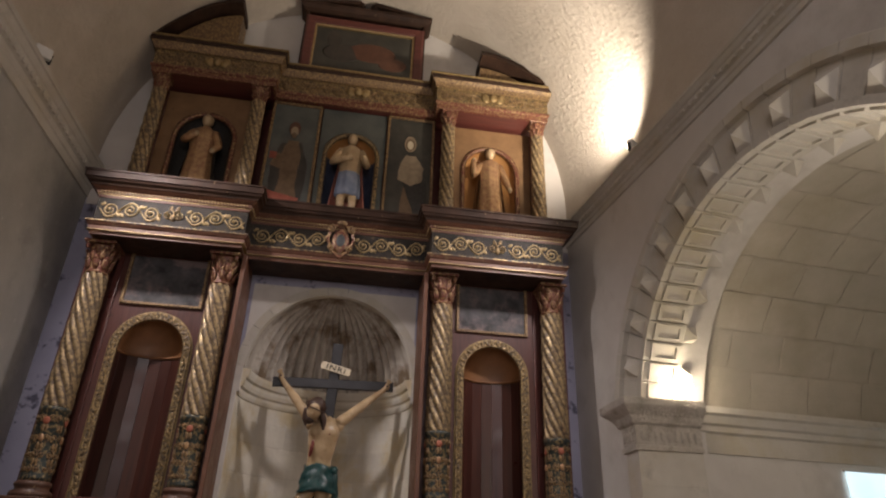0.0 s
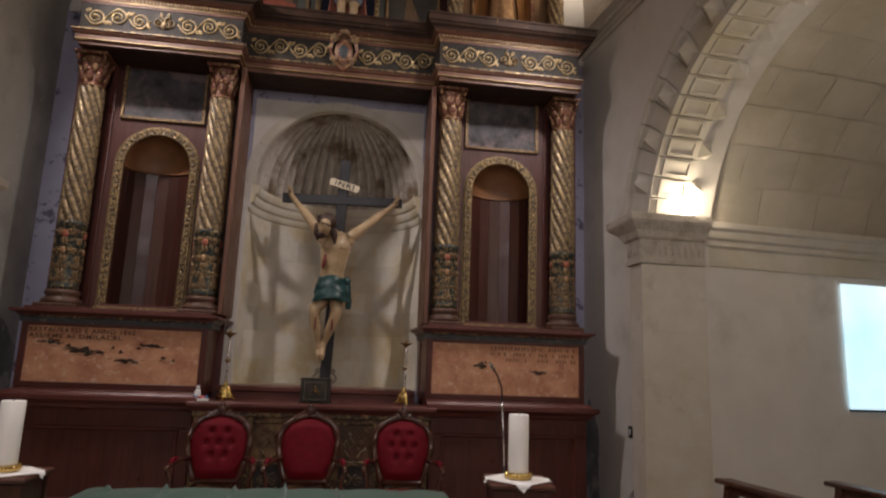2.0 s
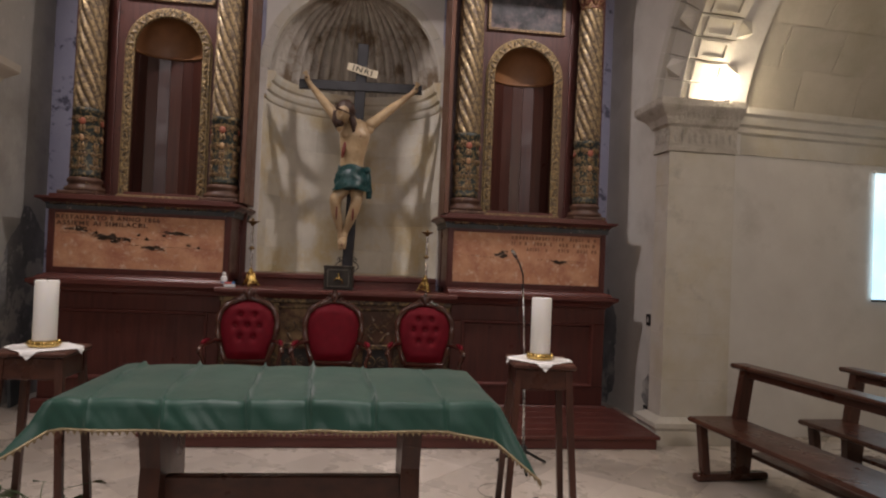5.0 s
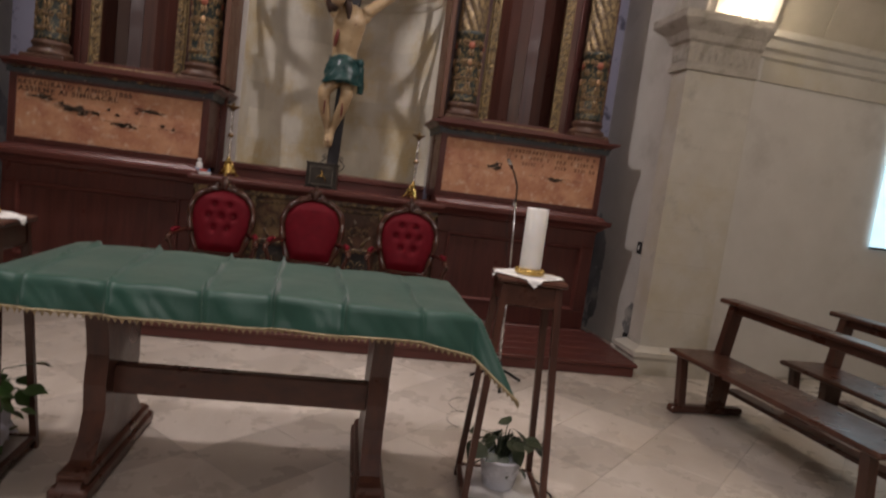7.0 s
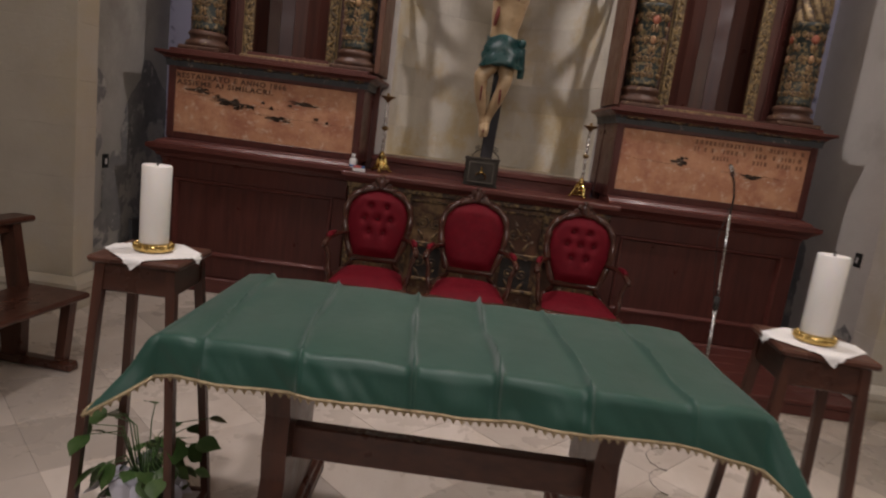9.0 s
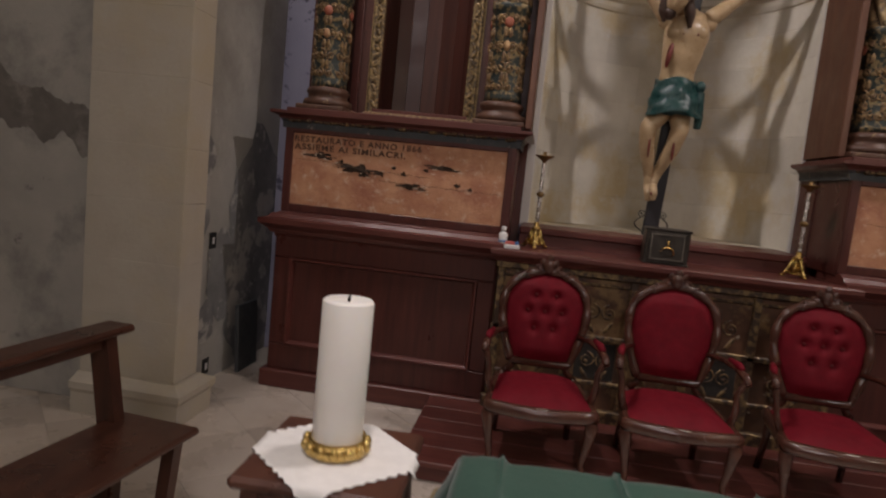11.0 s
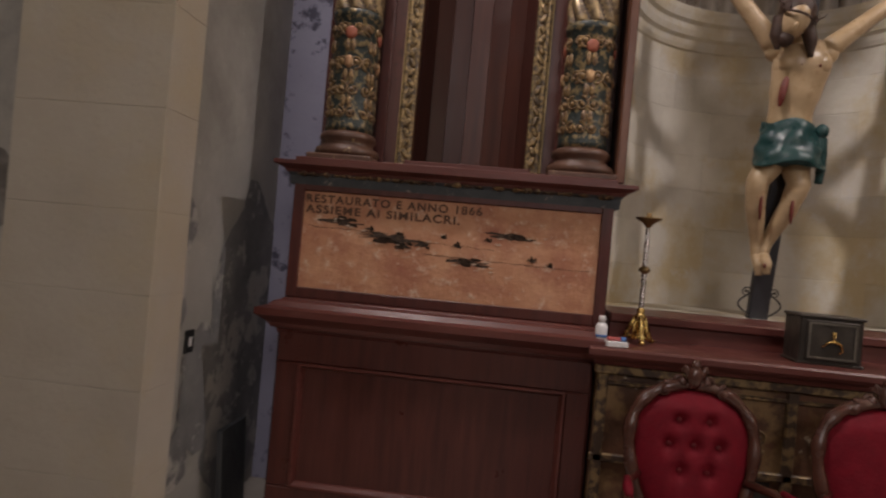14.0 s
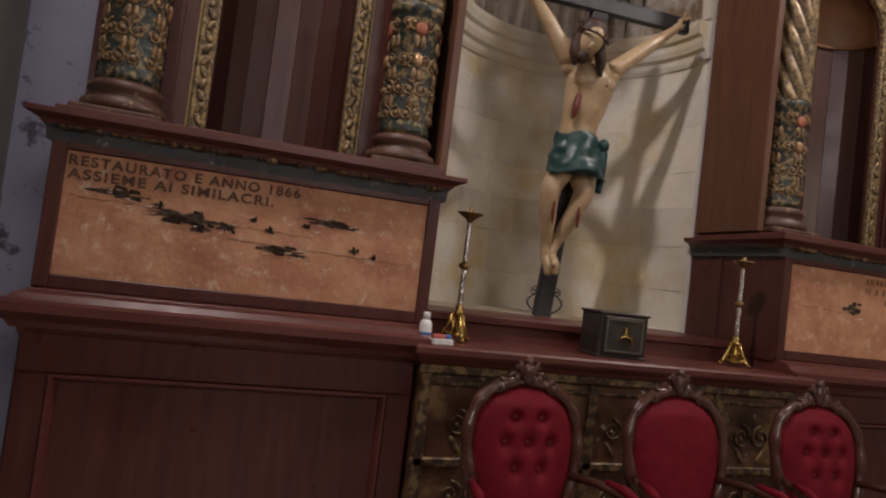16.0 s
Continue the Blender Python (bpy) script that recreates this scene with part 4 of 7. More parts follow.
def capital(s, r, z0, z1):
    h = z1 - z0
    s.lathe([(r * 0.9, z0), (r * 1.12, z0 + 0.02 * h), (r * 1.12, z0 + 0.06 * h), (r * 0.92, z0 + 0.1 * h), (r * 1.0, z0 + 0.5 * h), (r * 1.3, z0 + 0.8 * h), (r * 1.35, z0 + 0.86 * h)], 20)
    for tier, (zt, rr, hh, n, off) in enumerate(((0.3, 1.08, 0.24, 8, 0), (0.55, 1.18, 0.24, 8, 0.39))):
        for k in range(n):
            a = 2 * math.pi * k / n + off
            m = Matrix.Rotation(a, 3, "Z") @ Matrix.Rotation(0.25, 3, "Y")
            s.ball((r * rr * math.cos(a), r * rr * math.sin(a), z0 + zt * h), (r * 0.18, r * 0.32, h * hh * 0.75), 8, 6, 0, m)
            b = r * (rr + 0.22)
            s.ball((b * math.cos(a), b * math.sin(a), z0 + (zt + 0.16) * h), (r * 0.14, r * 0.2, h * 0.06), 7, 5, 0, Matrix.Rotation(a, 3, "Z"))
    for k in range(4):
        a = math.pi / 4 + k * math.pi / 2
        b = r * 1.55
        s.ball((b * math.cos(a), b * math.sin(a), z0 + 0.82 * h), (r * 0.26, r * 0.20, h * 0.11), 9, 6, 0, Matrix.Rotation(a, 3, "Z"))
    w = r * 1.5
    s.box(-w, w, -w, w, z0 + 0.90 * h, z1, 0.01)
    return s


ROSE = mat("painted_rose_boss", (0.26, 0.065, 0.035), (0.36, 0.12, 0.07), 20, 0.5)
BASEWOOD = mat("column_base_wood", (0.062, 0.030, 0.020), (0.125, 0.062, 0.038), 8, 0.45, 0, 0.2, 30, wear=(0.34, 0.24, 0.12), wlo=0.62, whi=0.68)


def column(name, label, r, z0, zb, zd, zs, z1, ridges, twist):
    """base z0..zb, carved drum zb..zd, twisted shaft zd..zs, capital zs..z1, round the origin"""
    th = thing(name, label, "column")
    b = z0
    h = zb - z0
    part("base", Shape().box(-r * 1.35, r * 1.35, -r * 1.35, r * 1.35, b, b + 0.2 * h, 0.008).lathe([(r * 1.3, b + 0.2 * h), (r * 1.36, b + 0.32 * h), (r * 1.3, b + 0.46 * h), (r * 1.08, b + 0.55 * h), (r * 1.06, b + 0.68 * h), (r * 1.18, b + 0.76 * h), (r * 1.16, b + 0.9 * h), (r, zb)], 28), BASEWOOD, th)
    if zd > zb + 0.05:
        d = Shape().lathe([(r * 0.98, zb), (r * 1.0, zb + 0.03), (r * 0.97, zb + 0.05), (r * 0.95, zd - 0.05), (r * 1.02, zd - 0.04), (r * 1.04, zd - 0.02), (r * 1.02, zd), (r * 0.9, zd + 0.005)], 28)
        drum = part("drum", d, GILT_TEAL, th)
        c = Shape()
        hh = zd - zb
        for t in range(6):
            base = t * 2 * math.pi / 6 * r
            for zf, rr in ((0.15, 0.034), (0.34, 0.040), (0.56, 0.038), (0.84, 0.034)):
                for q in (-1, 1):
                    scroll(c, base + q * 0.034, zb + zf * hh, rr, 0, 1.3, math.pi / 2 if zf < 0.5 else -math.pi / 2, q, 0.009, 0, (0, 0, r * 0.965))
            for zf in (0.24, 0.45, 0.70):
                a = base / r - math.pi / 2
                for q in (-0.12, 0.12):
                    c.ball((r * 0.965 * math.cos(a + q), r * 0.965 * math.sin(a + q), zb + zf * hh), (0.010, 0.016, 0.036), 8, 5, 0, Matrix.Rotation(a + q, 3, "Z"))
        part("scrollwork", c, GILT_BROWN, drum)
        for t in range(4):
            a = -math.pi / 2 + t * math.pi / 2
            f = Shape().ball((r * 0.97 * math.cos(a), r * 0.97 * math.sin(a), zb + 0.80 * hh), (0.012, 0.034, 0.036), 10, 6, 0, Matrix.Rotation(a, 3, "Z"))
            part("rose_boss", f, ROSE, drum)
            f = Shape().ball((r * 0.97 * math.cos(a), r * 0.97 * math.sin(a), zb + 0.56 * hh), (0.016, 0.024, 0.036), 10, 6, 0, Matrix.Rotation(a, 3, "Z"))
            part("oval_boss", f, CARVED_TAN, drum)
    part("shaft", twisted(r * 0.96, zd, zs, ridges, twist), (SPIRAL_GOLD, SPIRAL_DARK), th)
    part("capital", capital(Shape(), r * 0.82, zs, z1), GILT_RED, th)
    return th


def put_under(th, parent):
    th.parent = parent
    for key in ("label", "category", "group", "kind"):
        if key in th and key != "label":
            del th[key]
    return th


big = column("column", "gilded twisted column on a carved drum", 0.132, 2.03, 2.20, 2.86, 4.25, 4.615, 9, 52.0)
big.matrix_basis = Matrix.Translation((UX - 2.49, 0.12, 0))
put_under(big, altar)
for x in (-1.21, 1.21, 2.49):
    put_under(copy_thing(big, Matrix.Translation((UX + x, 0.12, 0))), altar)

# lower entablature, breaking forward over the columns
E0, EM = -0.155, 0.10
plan = [(UX - 2.575, 0.58), (UX - 2.575, E0), (UX - 1.03, E0), (UX - 1.03, EM), (UX + 1.03, EM), (UX + 1.03, E0), (UX + 2.575, E0), (UX + 2.575, 0.58)]


def cores(z0, z1, plan_y, mid_y, half=2.575, inner=1.03):
    s = Shape()
    s.box(UX - half + 0.004, UX - inner - 0.004, plan_y + 0.004, 0.575, z0, z1, 0.002)
    s.box(UX + inner + 0.004, UX + half - 0.004, plan_y + 0.004, 0.575, z0, z1, 0.002)
    s.box(UX - inner - 0.002, UX + inner + 0.002, mid_y + 0.004, 0.575, z0, z1, 0.002)
    return s


ent = part("entablature", cores(4.62, 5.31, E0, EM), BLACKWOOD, altar, "dark entablature with gilded scroll frieze")
part("architrave", Shape().sweep(plan, [(-0.03, 4.612), (0.0, 4.612), (0.0, 4.655), (0.02, 4.662), (0.02, 4.705), (0.034, 4.715), (0.05, 4.745), (0.05, 4.765), (0.01, 4.78), (-0.03, 4.785)]), ARCHITRAVE, ent, "worn red-brown architrave")
part("gold_line", Shape().sweep(plan, [(0.0, 4.650), (0.027, 4.652), (0.027, 4.662), (0.0, 4.664)]), GOLDLINE, ent)
part("gold_line", Shape().sweep(plan, [(0.0, 4.742), (0.056, 4.744), (0.056, 4.762), (0.0, 4.768)]), GILT_DULL, ent)
part("frieze", Shape().sweep(plan, [(-0.02, 4.775), (0.004, 4.78), (0.004, 5.05), (-0.02, 5.055)]), FRIEZE, ent, "blackened frieze")
part("bed_moulding", Shape().sweep(plan, [(-0.02, 5.045), (0.014, 5.048), (0.016, 5.075), (0.034, 5.09), (0.036, 5.12), (0.06, 5.135), (0.09, 5.16), (-0.02, 5.17)]), ARCHITRAVE, ent)
part("gold_line", Shape().sweep(plan, [(0.0, 5.074), (0.026, 5.076), (0.026, 5.086), (0.0, 5.09)]), GOLDLINE, ent)
cor = Shape().sweep(plan, [(-0.03, 5.155), (0.09, 5.157), (0.10, 5.175), (0.13, 5.195), (0.14, 5.215), (0.155, 5.222), (0.155, 5.285), (0.165, 5.292), (0.165, 5.312), (-0.03, 5.322)])
part("cornice", cor, BLACKWOOD, ent)
s = Shape()
segs = list(zip(plan, plan[1:]))
for (ax, ay), (bx, by) in segs[1:-1]:
    l = math.hypot(bx - ax, by - ay)
    dx, dy = (bx - ax) / l, (by - ay) / l
    n = int(l / 0.034)
    for k in range(n):
        u = (k + 0.5) / n * l
        s.ball((ax + dx * u + dy * 0.040, ay + dy * u - dx * 0.040, 5.107), 0.013, 6, 4)
tagged(part("bead_row", s, GOLDLINE, ent), kind="stuff")
for a, b, y in ((-2.54, -1.92, E0), (-1.66, -1.05, E0), (-0.98, -0.16, EM), (0.16, 0.98, EM), (1.05, 1.66, E0), (1.92, 2.54, E0)):
    s = Shape()
    rinceau(s, UX + a, UX + b, 4.913, 0.21, y - 0.008, rad=0.0125)
    part("scroll_frieze", s, SCROLLGOLD, ent, "gilded running scrolls")
for x in (-1.79, 1.79):
    s = Shape()
    for q in (-1, 1):
        scroll(s, UX + x + q * 0.055, 4.915, 0.065, E0 - 0.012, 1.5, math.pi / 2, q, 0.012)
        leaf_relief(s, UX + x + q * 0.03, E0 - 0.014, 4.99, 0.02, 0.035, q * 0.5)
    s.ball((UX + x, E0 - 0.014, 4.88), (0.03, 0.016, 0.045), 9, 6)
    part("carved_mask", s, GILT, ent)
# carved coat of arms in the middle
sh = part("escutcheon", Shape().sweep([(UX - 0.10, 5.08), (UX - 0.13, 4.94), (UX - 0.08, 4.80), (UX, 4.73), (UX + 0.08, 4.80), (UX + 0.13, 4.94), (UX + 0.10, 5.08), (UX, 5.11)], [(0.0, 0.21), (0.0, 0.165), (0.03, 0.15), (0.03, 0.21)], "xz", closed=True).ball((UX, 0.19, 4.92), (0.10, 0.035, 0.16), 14, 10), GILT_RED, ent, "carved red and gold coat of arms", at=(0, EM - 0.22, 0))
s = Shape()
for q in (-1, 1):
    scroll(s, UX + q * 0.12, 5.06, 0.05, 0.155, 1.4, math.pi / 2, q, 0.014)
    scroll(s, UX + q * 0.11, 4.82, 0.045, 0.155, 1.4, -math.pi / 2, -q, 0.013)
s.ball((UX, 0.15, 5.14), (0.06, 0.03, 0.035), 10, 6)
part("scrollwork", s, GILT_BROWN, sh)
part("shield_panel", Shape().ball((UX, 0.168, 4.92), (0.055, 0.025, 0.085), 12, 8), SLATE, sh)

# ---- upper storey ----
small = column("column", "small gilded twisted column", 0.092, 5.32, 5.43, 5.44, 6.80, 7.02, 7, 46.0)
small.matrix_basis = Matrix.Translation((UX - 2.42, 0.16, 0))
put_under(small, altar)
for x in (-1.22, 1.22, 2.42):
    put_under(copy_thing(small, Matrix.Translation((UX + x, 0.16, 0))), altar)

up = part("upper_board", Shape().box(UX - 2.36, UX + 2.36, 0.555, 0.575, 5.30, 7.09, 0.004), RED_V, altar)
E1 = 0.05
plan1 = [(UX - 2.55, 0.58), (UX - 2.55, E1), (UX - 1.04, E1), (UX - 1.04, 0.27), (UX + 1.04, 0.27), (UX + 1.04, E1), (UX + 2.55, E1), (UX + 2.55, 0.58)]
ent1 = part("upper_entablature", cores(7.020, 7.530, E1, 0.27, 2.55, 1.04), RED_H, altar, "gilded upper entablature")
part("architrave", Shape().sweep(plan1, [(-0.03, 7.015), (0.0, 7.015), (0.0, 7.080), (0.02, 7.090), (0.025, 7.120), (-0.03, 7.125)]), GILT_RED, ent1)
part("frieze", Shape().sweep(plan1, [(-0.02, 7.120), (0.004, 7.125), (0.004, 7.360), (-0.02, 7.365)]), GILT, ent1, "gilded carved frieze")
part("bed_moulding", Shape().sweep(plan1, [(-0.03, 7.360), (0.03, 7.362), (0.04, 7.400), (0.05, 7.420), (0.075, 7.455), (-0.03, 7.46)]), GILT_BROWN, ent1)
part("cornice", Shape().sweep(plan1, [(-0.03, 7.455), (0.085, 7.457), (0.09, 7.465), (0.09, 7.520), (0.10, 7.530), (-0.03, 7.540)]), BLACKWOOD, ent1)
part("gold_line", Shape().sweep(plan1, [(0.09, 7.515), (0.107, 7.520), (0.107, 7.537), (0.0, 7.545)]), GOLDLINE, ent1)
for a, b, y in ((-2.50, -1.08, E1), (-1.02, 1.02, 0.27), (1.08, 2.50, E1)):
    s = Shape()
    rinceau(s, UX + a, UX + b, 7.240, 0.18, y - 0.008, rad=0.011)
    part("scroll_frieze", s, GILT_BROWN, ent1)
    s = Shape()
    xm = UX + (a + b) / 2
    s.ball((xm, y - 0.03, 7.250), (0.055, 0.04, 0.065), 10, 8)
    for q in (-1, 1):
        s.ball((xm + q * 0.10, y - 0.02, 7.255), (0.06, 0.02, 0.075), 9, 6, 0, Matrix.Rotation(q * 0.3, 3, "Y"))
    part("winged_boss", s, GOLDLINE, ent1)


def round_niche(cx, z0, spring, r, y, depth, wall_mat, in_mat, parent, half, top, frame_mat, dome_mat):
    s = arched_wall(cx - half, cx + half, top, cx, r, spring, y, y + 0.03, "x", 24, z0)
    for i, v in enumerate(s.v):
        if v[2] < 5.34:
            s.v[i] = (v[0], v[1], 5.34)
    b = part("niche_board", s, wall_mat, parent)
    n = Shape()
    rows = []
    for z in (5.345, spring):
        rows.append([(cx - r * math.cos(math.pi * j / 16), y + 0.02 + depth * math.sin(math.pi * j / 16), z) for j in range(17)])
    for i in range(1, 9):
        e = math.pi / 2 * i / 8
        rows.append([(cx - r * math.cos(e) * math.cos(math.pi * j / 16), y + 0.02 + depth * math.cos(e) * math.sin(math.pi * j / 16), spring + r * math.sin(e)) for j in range(17)])
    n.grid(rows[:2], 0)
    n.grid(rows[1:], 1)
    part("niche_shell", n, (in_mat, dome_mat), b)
    path = [(cx + r + 0.02, 5.35)] + arc(cx, spring, r + 0.02, 0, 180, 24) + [(cx - r - 0.02, 5.35)]
    part("niche_frame", Shape().sweep(path, [(0.03, y), (0.03, y - 0.025), (0.0, y - 0.035), (-0.025, y - 0.02), (-0.025, y)], "xz", smooth=True), frame_mat, b)
    return b


round_niche(UX, 5.36, 6.28, 0.31, 0.36, 0.17, GREYPAINT, ROBE_NAVY, altar, 0.42, 7.0, GILT, DOME_OCHRE)
for sd in (-1, 1):
    # left niche and its dome are flat black, the right ones ochre
    b = round_niche(UX + sd * 1.82, 5.36, 6.30, 0.34, 0.36, 0.17, TANWOOD, FLAT_BLACK if sd < 0 else DOME_OCHRE, altar, 0.56, 6.97, GILT_RED, FLAT_BLACK if sd < 0 else DOME_OCHRE)
    for q in (-1, 1):
        x = UX + sd * 1.82 + q * 0.58
        part("stile", Shape().box(x - 0.03, x + 0.03, 0.31, 0.40, 5.34, 6.93, 0.006), RED_V, b)


PAINT_CREAM = mat("darkened_cream_paint", (0.22, 0.165, 0.105), (0.34, 0.265, 0.18), 12, 0.45, 0, 0.15, 60)
PAINT_RED = mat("dull_red_paint", (0.20, 0.045, 0.028), (0.30, 0.085, 0.05), 12, 0.45, 0, 0.15, 60)
PAINT_HABIT = mat("brown_habit_paint", (0.095, 0.058, 0.030), (0.17, 0.11, 0.062), 9, 0.45, 0, 0.15, 60)


def panel_painting(cx, w, back, label, shapes):
    """A panel with flat painted forms laid over one another; x in half widths, z in metres."""
    th = part("panel_painting", Shape().box(cx - w, cx + w, 0.345, 0.375, 5.32, 6.98, 0.003), back, altar, label)
    for k, (name, m, pts) in enumerate(shapes):
        n = len(pts)
        y = 0.3425 - 0.0025 * k
        if n == 1:
            x, z, rx, rz = pts[0]
            part(name, Shape().ball((cx + x * w, y, z), (rx, 0.002, rz), 16, 10), m, th)
            continue
        ring = []
        for a, b in zip(pts, pts[1:] + pts[:1]):
            for t in range(4):
                u = t / 4
                wob = 0.02 * math.sin(9 * (a[1] + u) + k)
                ring.append((a[0] + (b[0] - a[0]) * u + wob, a[1] + (b[1] - a[1]) * u))
        n = len(ring)
        part(name, Shape().add([(cx + x * w, y, z) for x, z in ring] + [(cx + x * w, y + 0.002, z) for x, z in ring],
             [tuple(range(n)), tuple(range(n, 2 * n))] + [(k2, (k2 + 1) % n, n + (k2 + 1) % n, n + k2) for k2 in range(n)]), m, th)
    f = Shape()
    for a, b, c, d in ((-w - 0.035, -w, 5.31, 7.0), (w, w + 0.035, 5.31, 7.0), (-w - 0.035, w + 0.035, 6.97, 7.01)):
        f.box(cx + a, cx + b, 0.325, 0.375, c, d, 0.006)
    part("frame", f, GILT_BROWN, th)


panel_painting(UX - 0.75, 0.28, GREYPAINT, "grey oil painting of a friar in a brown habit", (
    ("painted_cloak", ROBE_DARK, [(-0.75, 5.55), (-0.80, 6.05), (-0.50, 6.36), (0.40, 6.40), (0.80, 6.05), (0.70, 5.50)]),
    ("painted_habit", PAINT_HABIT, [(-0.50, 5.45), (-0.34, 5.85), (-0.42, 6.22), (-0.20, 6.42), (0.26, 6.42), (0.44, 6.20), (0.36, 5.80), (0.55, 5.45)]),
    ("painted_hem", PAINT_RED, [(-0.85, 5.44), (-0.78, 5.66), (0.60, 5.58), (0.62, 5.40)]),
    ("painted_fringe", PAINT_CREAM, [(-0.80, 5.36), (-0.80, 5.45), (0.58, 5.41), (0.56, 5.34)]),
    ("painted_sleeve", PAINT_HABIT, [(-0.86, 6.02), (-0.55, 6.22), (-0.22, 6.16), (-0.40, 5.98)]),
    ("painted_book", PAINT_RED, [(-0.92, 6.12), (-0.90, 6.22), (-0.60, 6.22), (-0.62, 6.12)]),
    ("painted_hood", ROBE_ROSE_DARK, [(0.02, 6.60, 0.072, 0.105)]),
    ("painted_head", PAINT_CREAM, [(0.02, 6.55, 0.050, 0.080)]),
    ("painted_beard", PAINT_HABIT, [(0.02, 6.49, 0.034, 0.045)])))
panel_painting(UX + 0.75, 0.28, DARKPAINT, "dark oil painting of a veiled figure in cream", (
    ("painted_skirt", PAINT_HABIT, [(-0.40, 5.36), (-0.28, 5.80), (-0.05, 6.12), (0.20, 5.80), (0.30, 5.36)]),
    ("painted_cloak", FLAT_BLACK, [(-0.30, 6.00), (0.30, 6.10), (0.85, 6.02), (0.85, 5.40), (0.30, 5.55)]),
    ("painted_bodice", PAINT_CREAM, [(-0.50, 6.02), (-0.46, 6.22), (-0.20, 6.40), (0.30, 6.40), (0.66, 6.22), (0.62, 6.02), (0.10, 5.94)]),
    ("painted_veil", PAINT_CREAM, [(0.0, 6.58, 0.080, 0.125)]),
    ("painted_hair", PAINT_HABIT, [(0.0, 6.57, 0.058, 0.095)]),
    ("painted_head", CREAM, [(0.0, 6.56, 0.040, 0.068)])))

# top picture with its small pediment, and the broken pediment wings
top = part("top_picture", Shape().box(UX - 0.74, UX + 0.74, 0.36, 0.42, 7.55, 8.62, 0.004), DARKPAINT, altar, "dark square oil painting in a red frame")
for x, z, rx, rz in ((-0.3, 8.0, 0.26, 0.16), (0.12, 8.06, 0.34, 0.17), (0.42, 7.9, 0.2, 0.12), (-0.42, 8.24, 0.1, 0.14)):
    part("painted_shape", Shape().ball((UX + x, 0.358, z), (rx, 0.003, rz), 16, 10), ROBE_ROSE_DARK if x > 0 else ROBE_DARK, top)
f = Shape().sweep([(UX - 0.69, 7.68), (UX + 0.69, 7.68), (UX + 0.69, 8.45), (UX - 0.69, 8.45)], [(0.15, 0.42), (0.15, 0.32), (0.12, 0.30), (0.03, 0.31), (0.0, 0.34), (0.0, 0.37)], "xz", closed=True)
part("frame", f, RED_H, top, "red-brown picture frame")
f = Shape().sweep([(UX - 0.69, 7.68), (UX + 0.69, 7.68), (UX + 0.69, 8.45), (UX - 0.69, 8.45)], [(0.012, 0.36), (0.012, 0.325), (-0.012, 0.335), (-0.012, 0.36)], "xz", closed=True)
part("gold_line", f, GOLDLINE, top)
s = Shape().sweep([(UX - 0.88, 0.575), (UX - 0.88, 0.30), (UX + 0.88, 0.30), (UX + 0.88, 0.575)], [(-0.03, 8.68), (0.02, 8.70), (0.06, 8.74), (0.06, 8.79), (-0.03, 8.80)])
s.box(UX - 0.88, UX + 0.88, 0.30, 0.575, 8.70, 8.795)
part("pediment_base", s, BLACKWOOD, top)
s = Shape()
for q in (-1, 1):
    s.box(min(UX + q * 0.82, UX + q * 0.86), max(UX + q * 0.82, UX + q * 0.86), 0.34, 0.5, 7.46, 8.72, 0.004)
    s.add([(UX + q * 0.88, y, 8.80) for y in (0.26, 0.5)] + [(UX + q * 0.10, y, 8.95) for y in (0.26, 0.5)] + [(UX + q * 0.10, y, 8.89) for y in (0.26, 0.5)] + [(UX + q * 0.80, y, 8.795) for y in (0.26, 0.5)],
          [(0, 2, 3, 1), (2, 4, 5, 3), (4, 6, 7, 5), (0, 2, 4, 6), (1, 3, 5, 7)])
    scroll(s, UX + q * 0.10, 8.88, 0.06, 0.3, 1.4, math.pi / 2, q, 0.02)
part("pediment", s, BLACKWOOD, top)
for sd in (-1, 1):
    s = Shape()
    pts = [(UX + sd * 2.58 - sd * 0.95 * k / 10, 7.545 + (0.72 if sd < 0 else 0.40) * math.sin(math.pi / 2 * k / 10)) for k in range(11)]
    path = pts if sd < 0 else pts[::-1]
    s.sweep(path, [(-0.16, 0.05), (-0.06, 0.02), (-0.05, -0.03), (0.0, -0.04), (0.0, 0.45), (-0.16, 0.45)], "xz")
    w = part("pediment_wing", s, BLACKWOOD, altar, "broken curved pediment wing")
    g = Shape()
    n = len(pts)
    for k in range(n - 1):
        a, b = pts[k], pts[k + 1]
        g.add([(a[0], 0.10, 7.54), (b[0], 0.10, 7.54), (b[0], 0.10, max(7.541, b[1] - 0.10)), (a[0], 0.10, max(7.541, a[1] - 0.10))], [(0, 1, 2, 3)])
        g.add([(a[0], 0.40, 7.54), (b[0], 0.40, 7.54), (b[0], 0.40, max(7.541, b[1] - 0.10)), (a[0], 0.40, max(7.541, a[1] - 0.10))], [(0, 1, 2, 3)])
    e = pts[-1]
    g.add([(e[0], 0.10, 7.54), (e[0], 0.40, 7.54), (e[0], 0.40, e[1] - 0.1), (e[0], 0.10, e[1] - 0.1)], [(0, 1, 2, 3)])
    part("tympanum", g, GILT_BROWN, w)
    s = Shape()
    scroll(s, UX + sd * 1.25, 7.62, 0.16, 0.45, 1.3, math.pi / 2, -sd, 0.05)
    part("scroll_board", s, BASEWOOD, w)

# the storeys above the pedestals stand a little further back
BACKSET = Matrix.Translation((0.25, -6.38, 1.6)) @ Matrix.Scale(1.0277, 4) @ Matrix.Translation((-0.25, 6.38, -1.6))
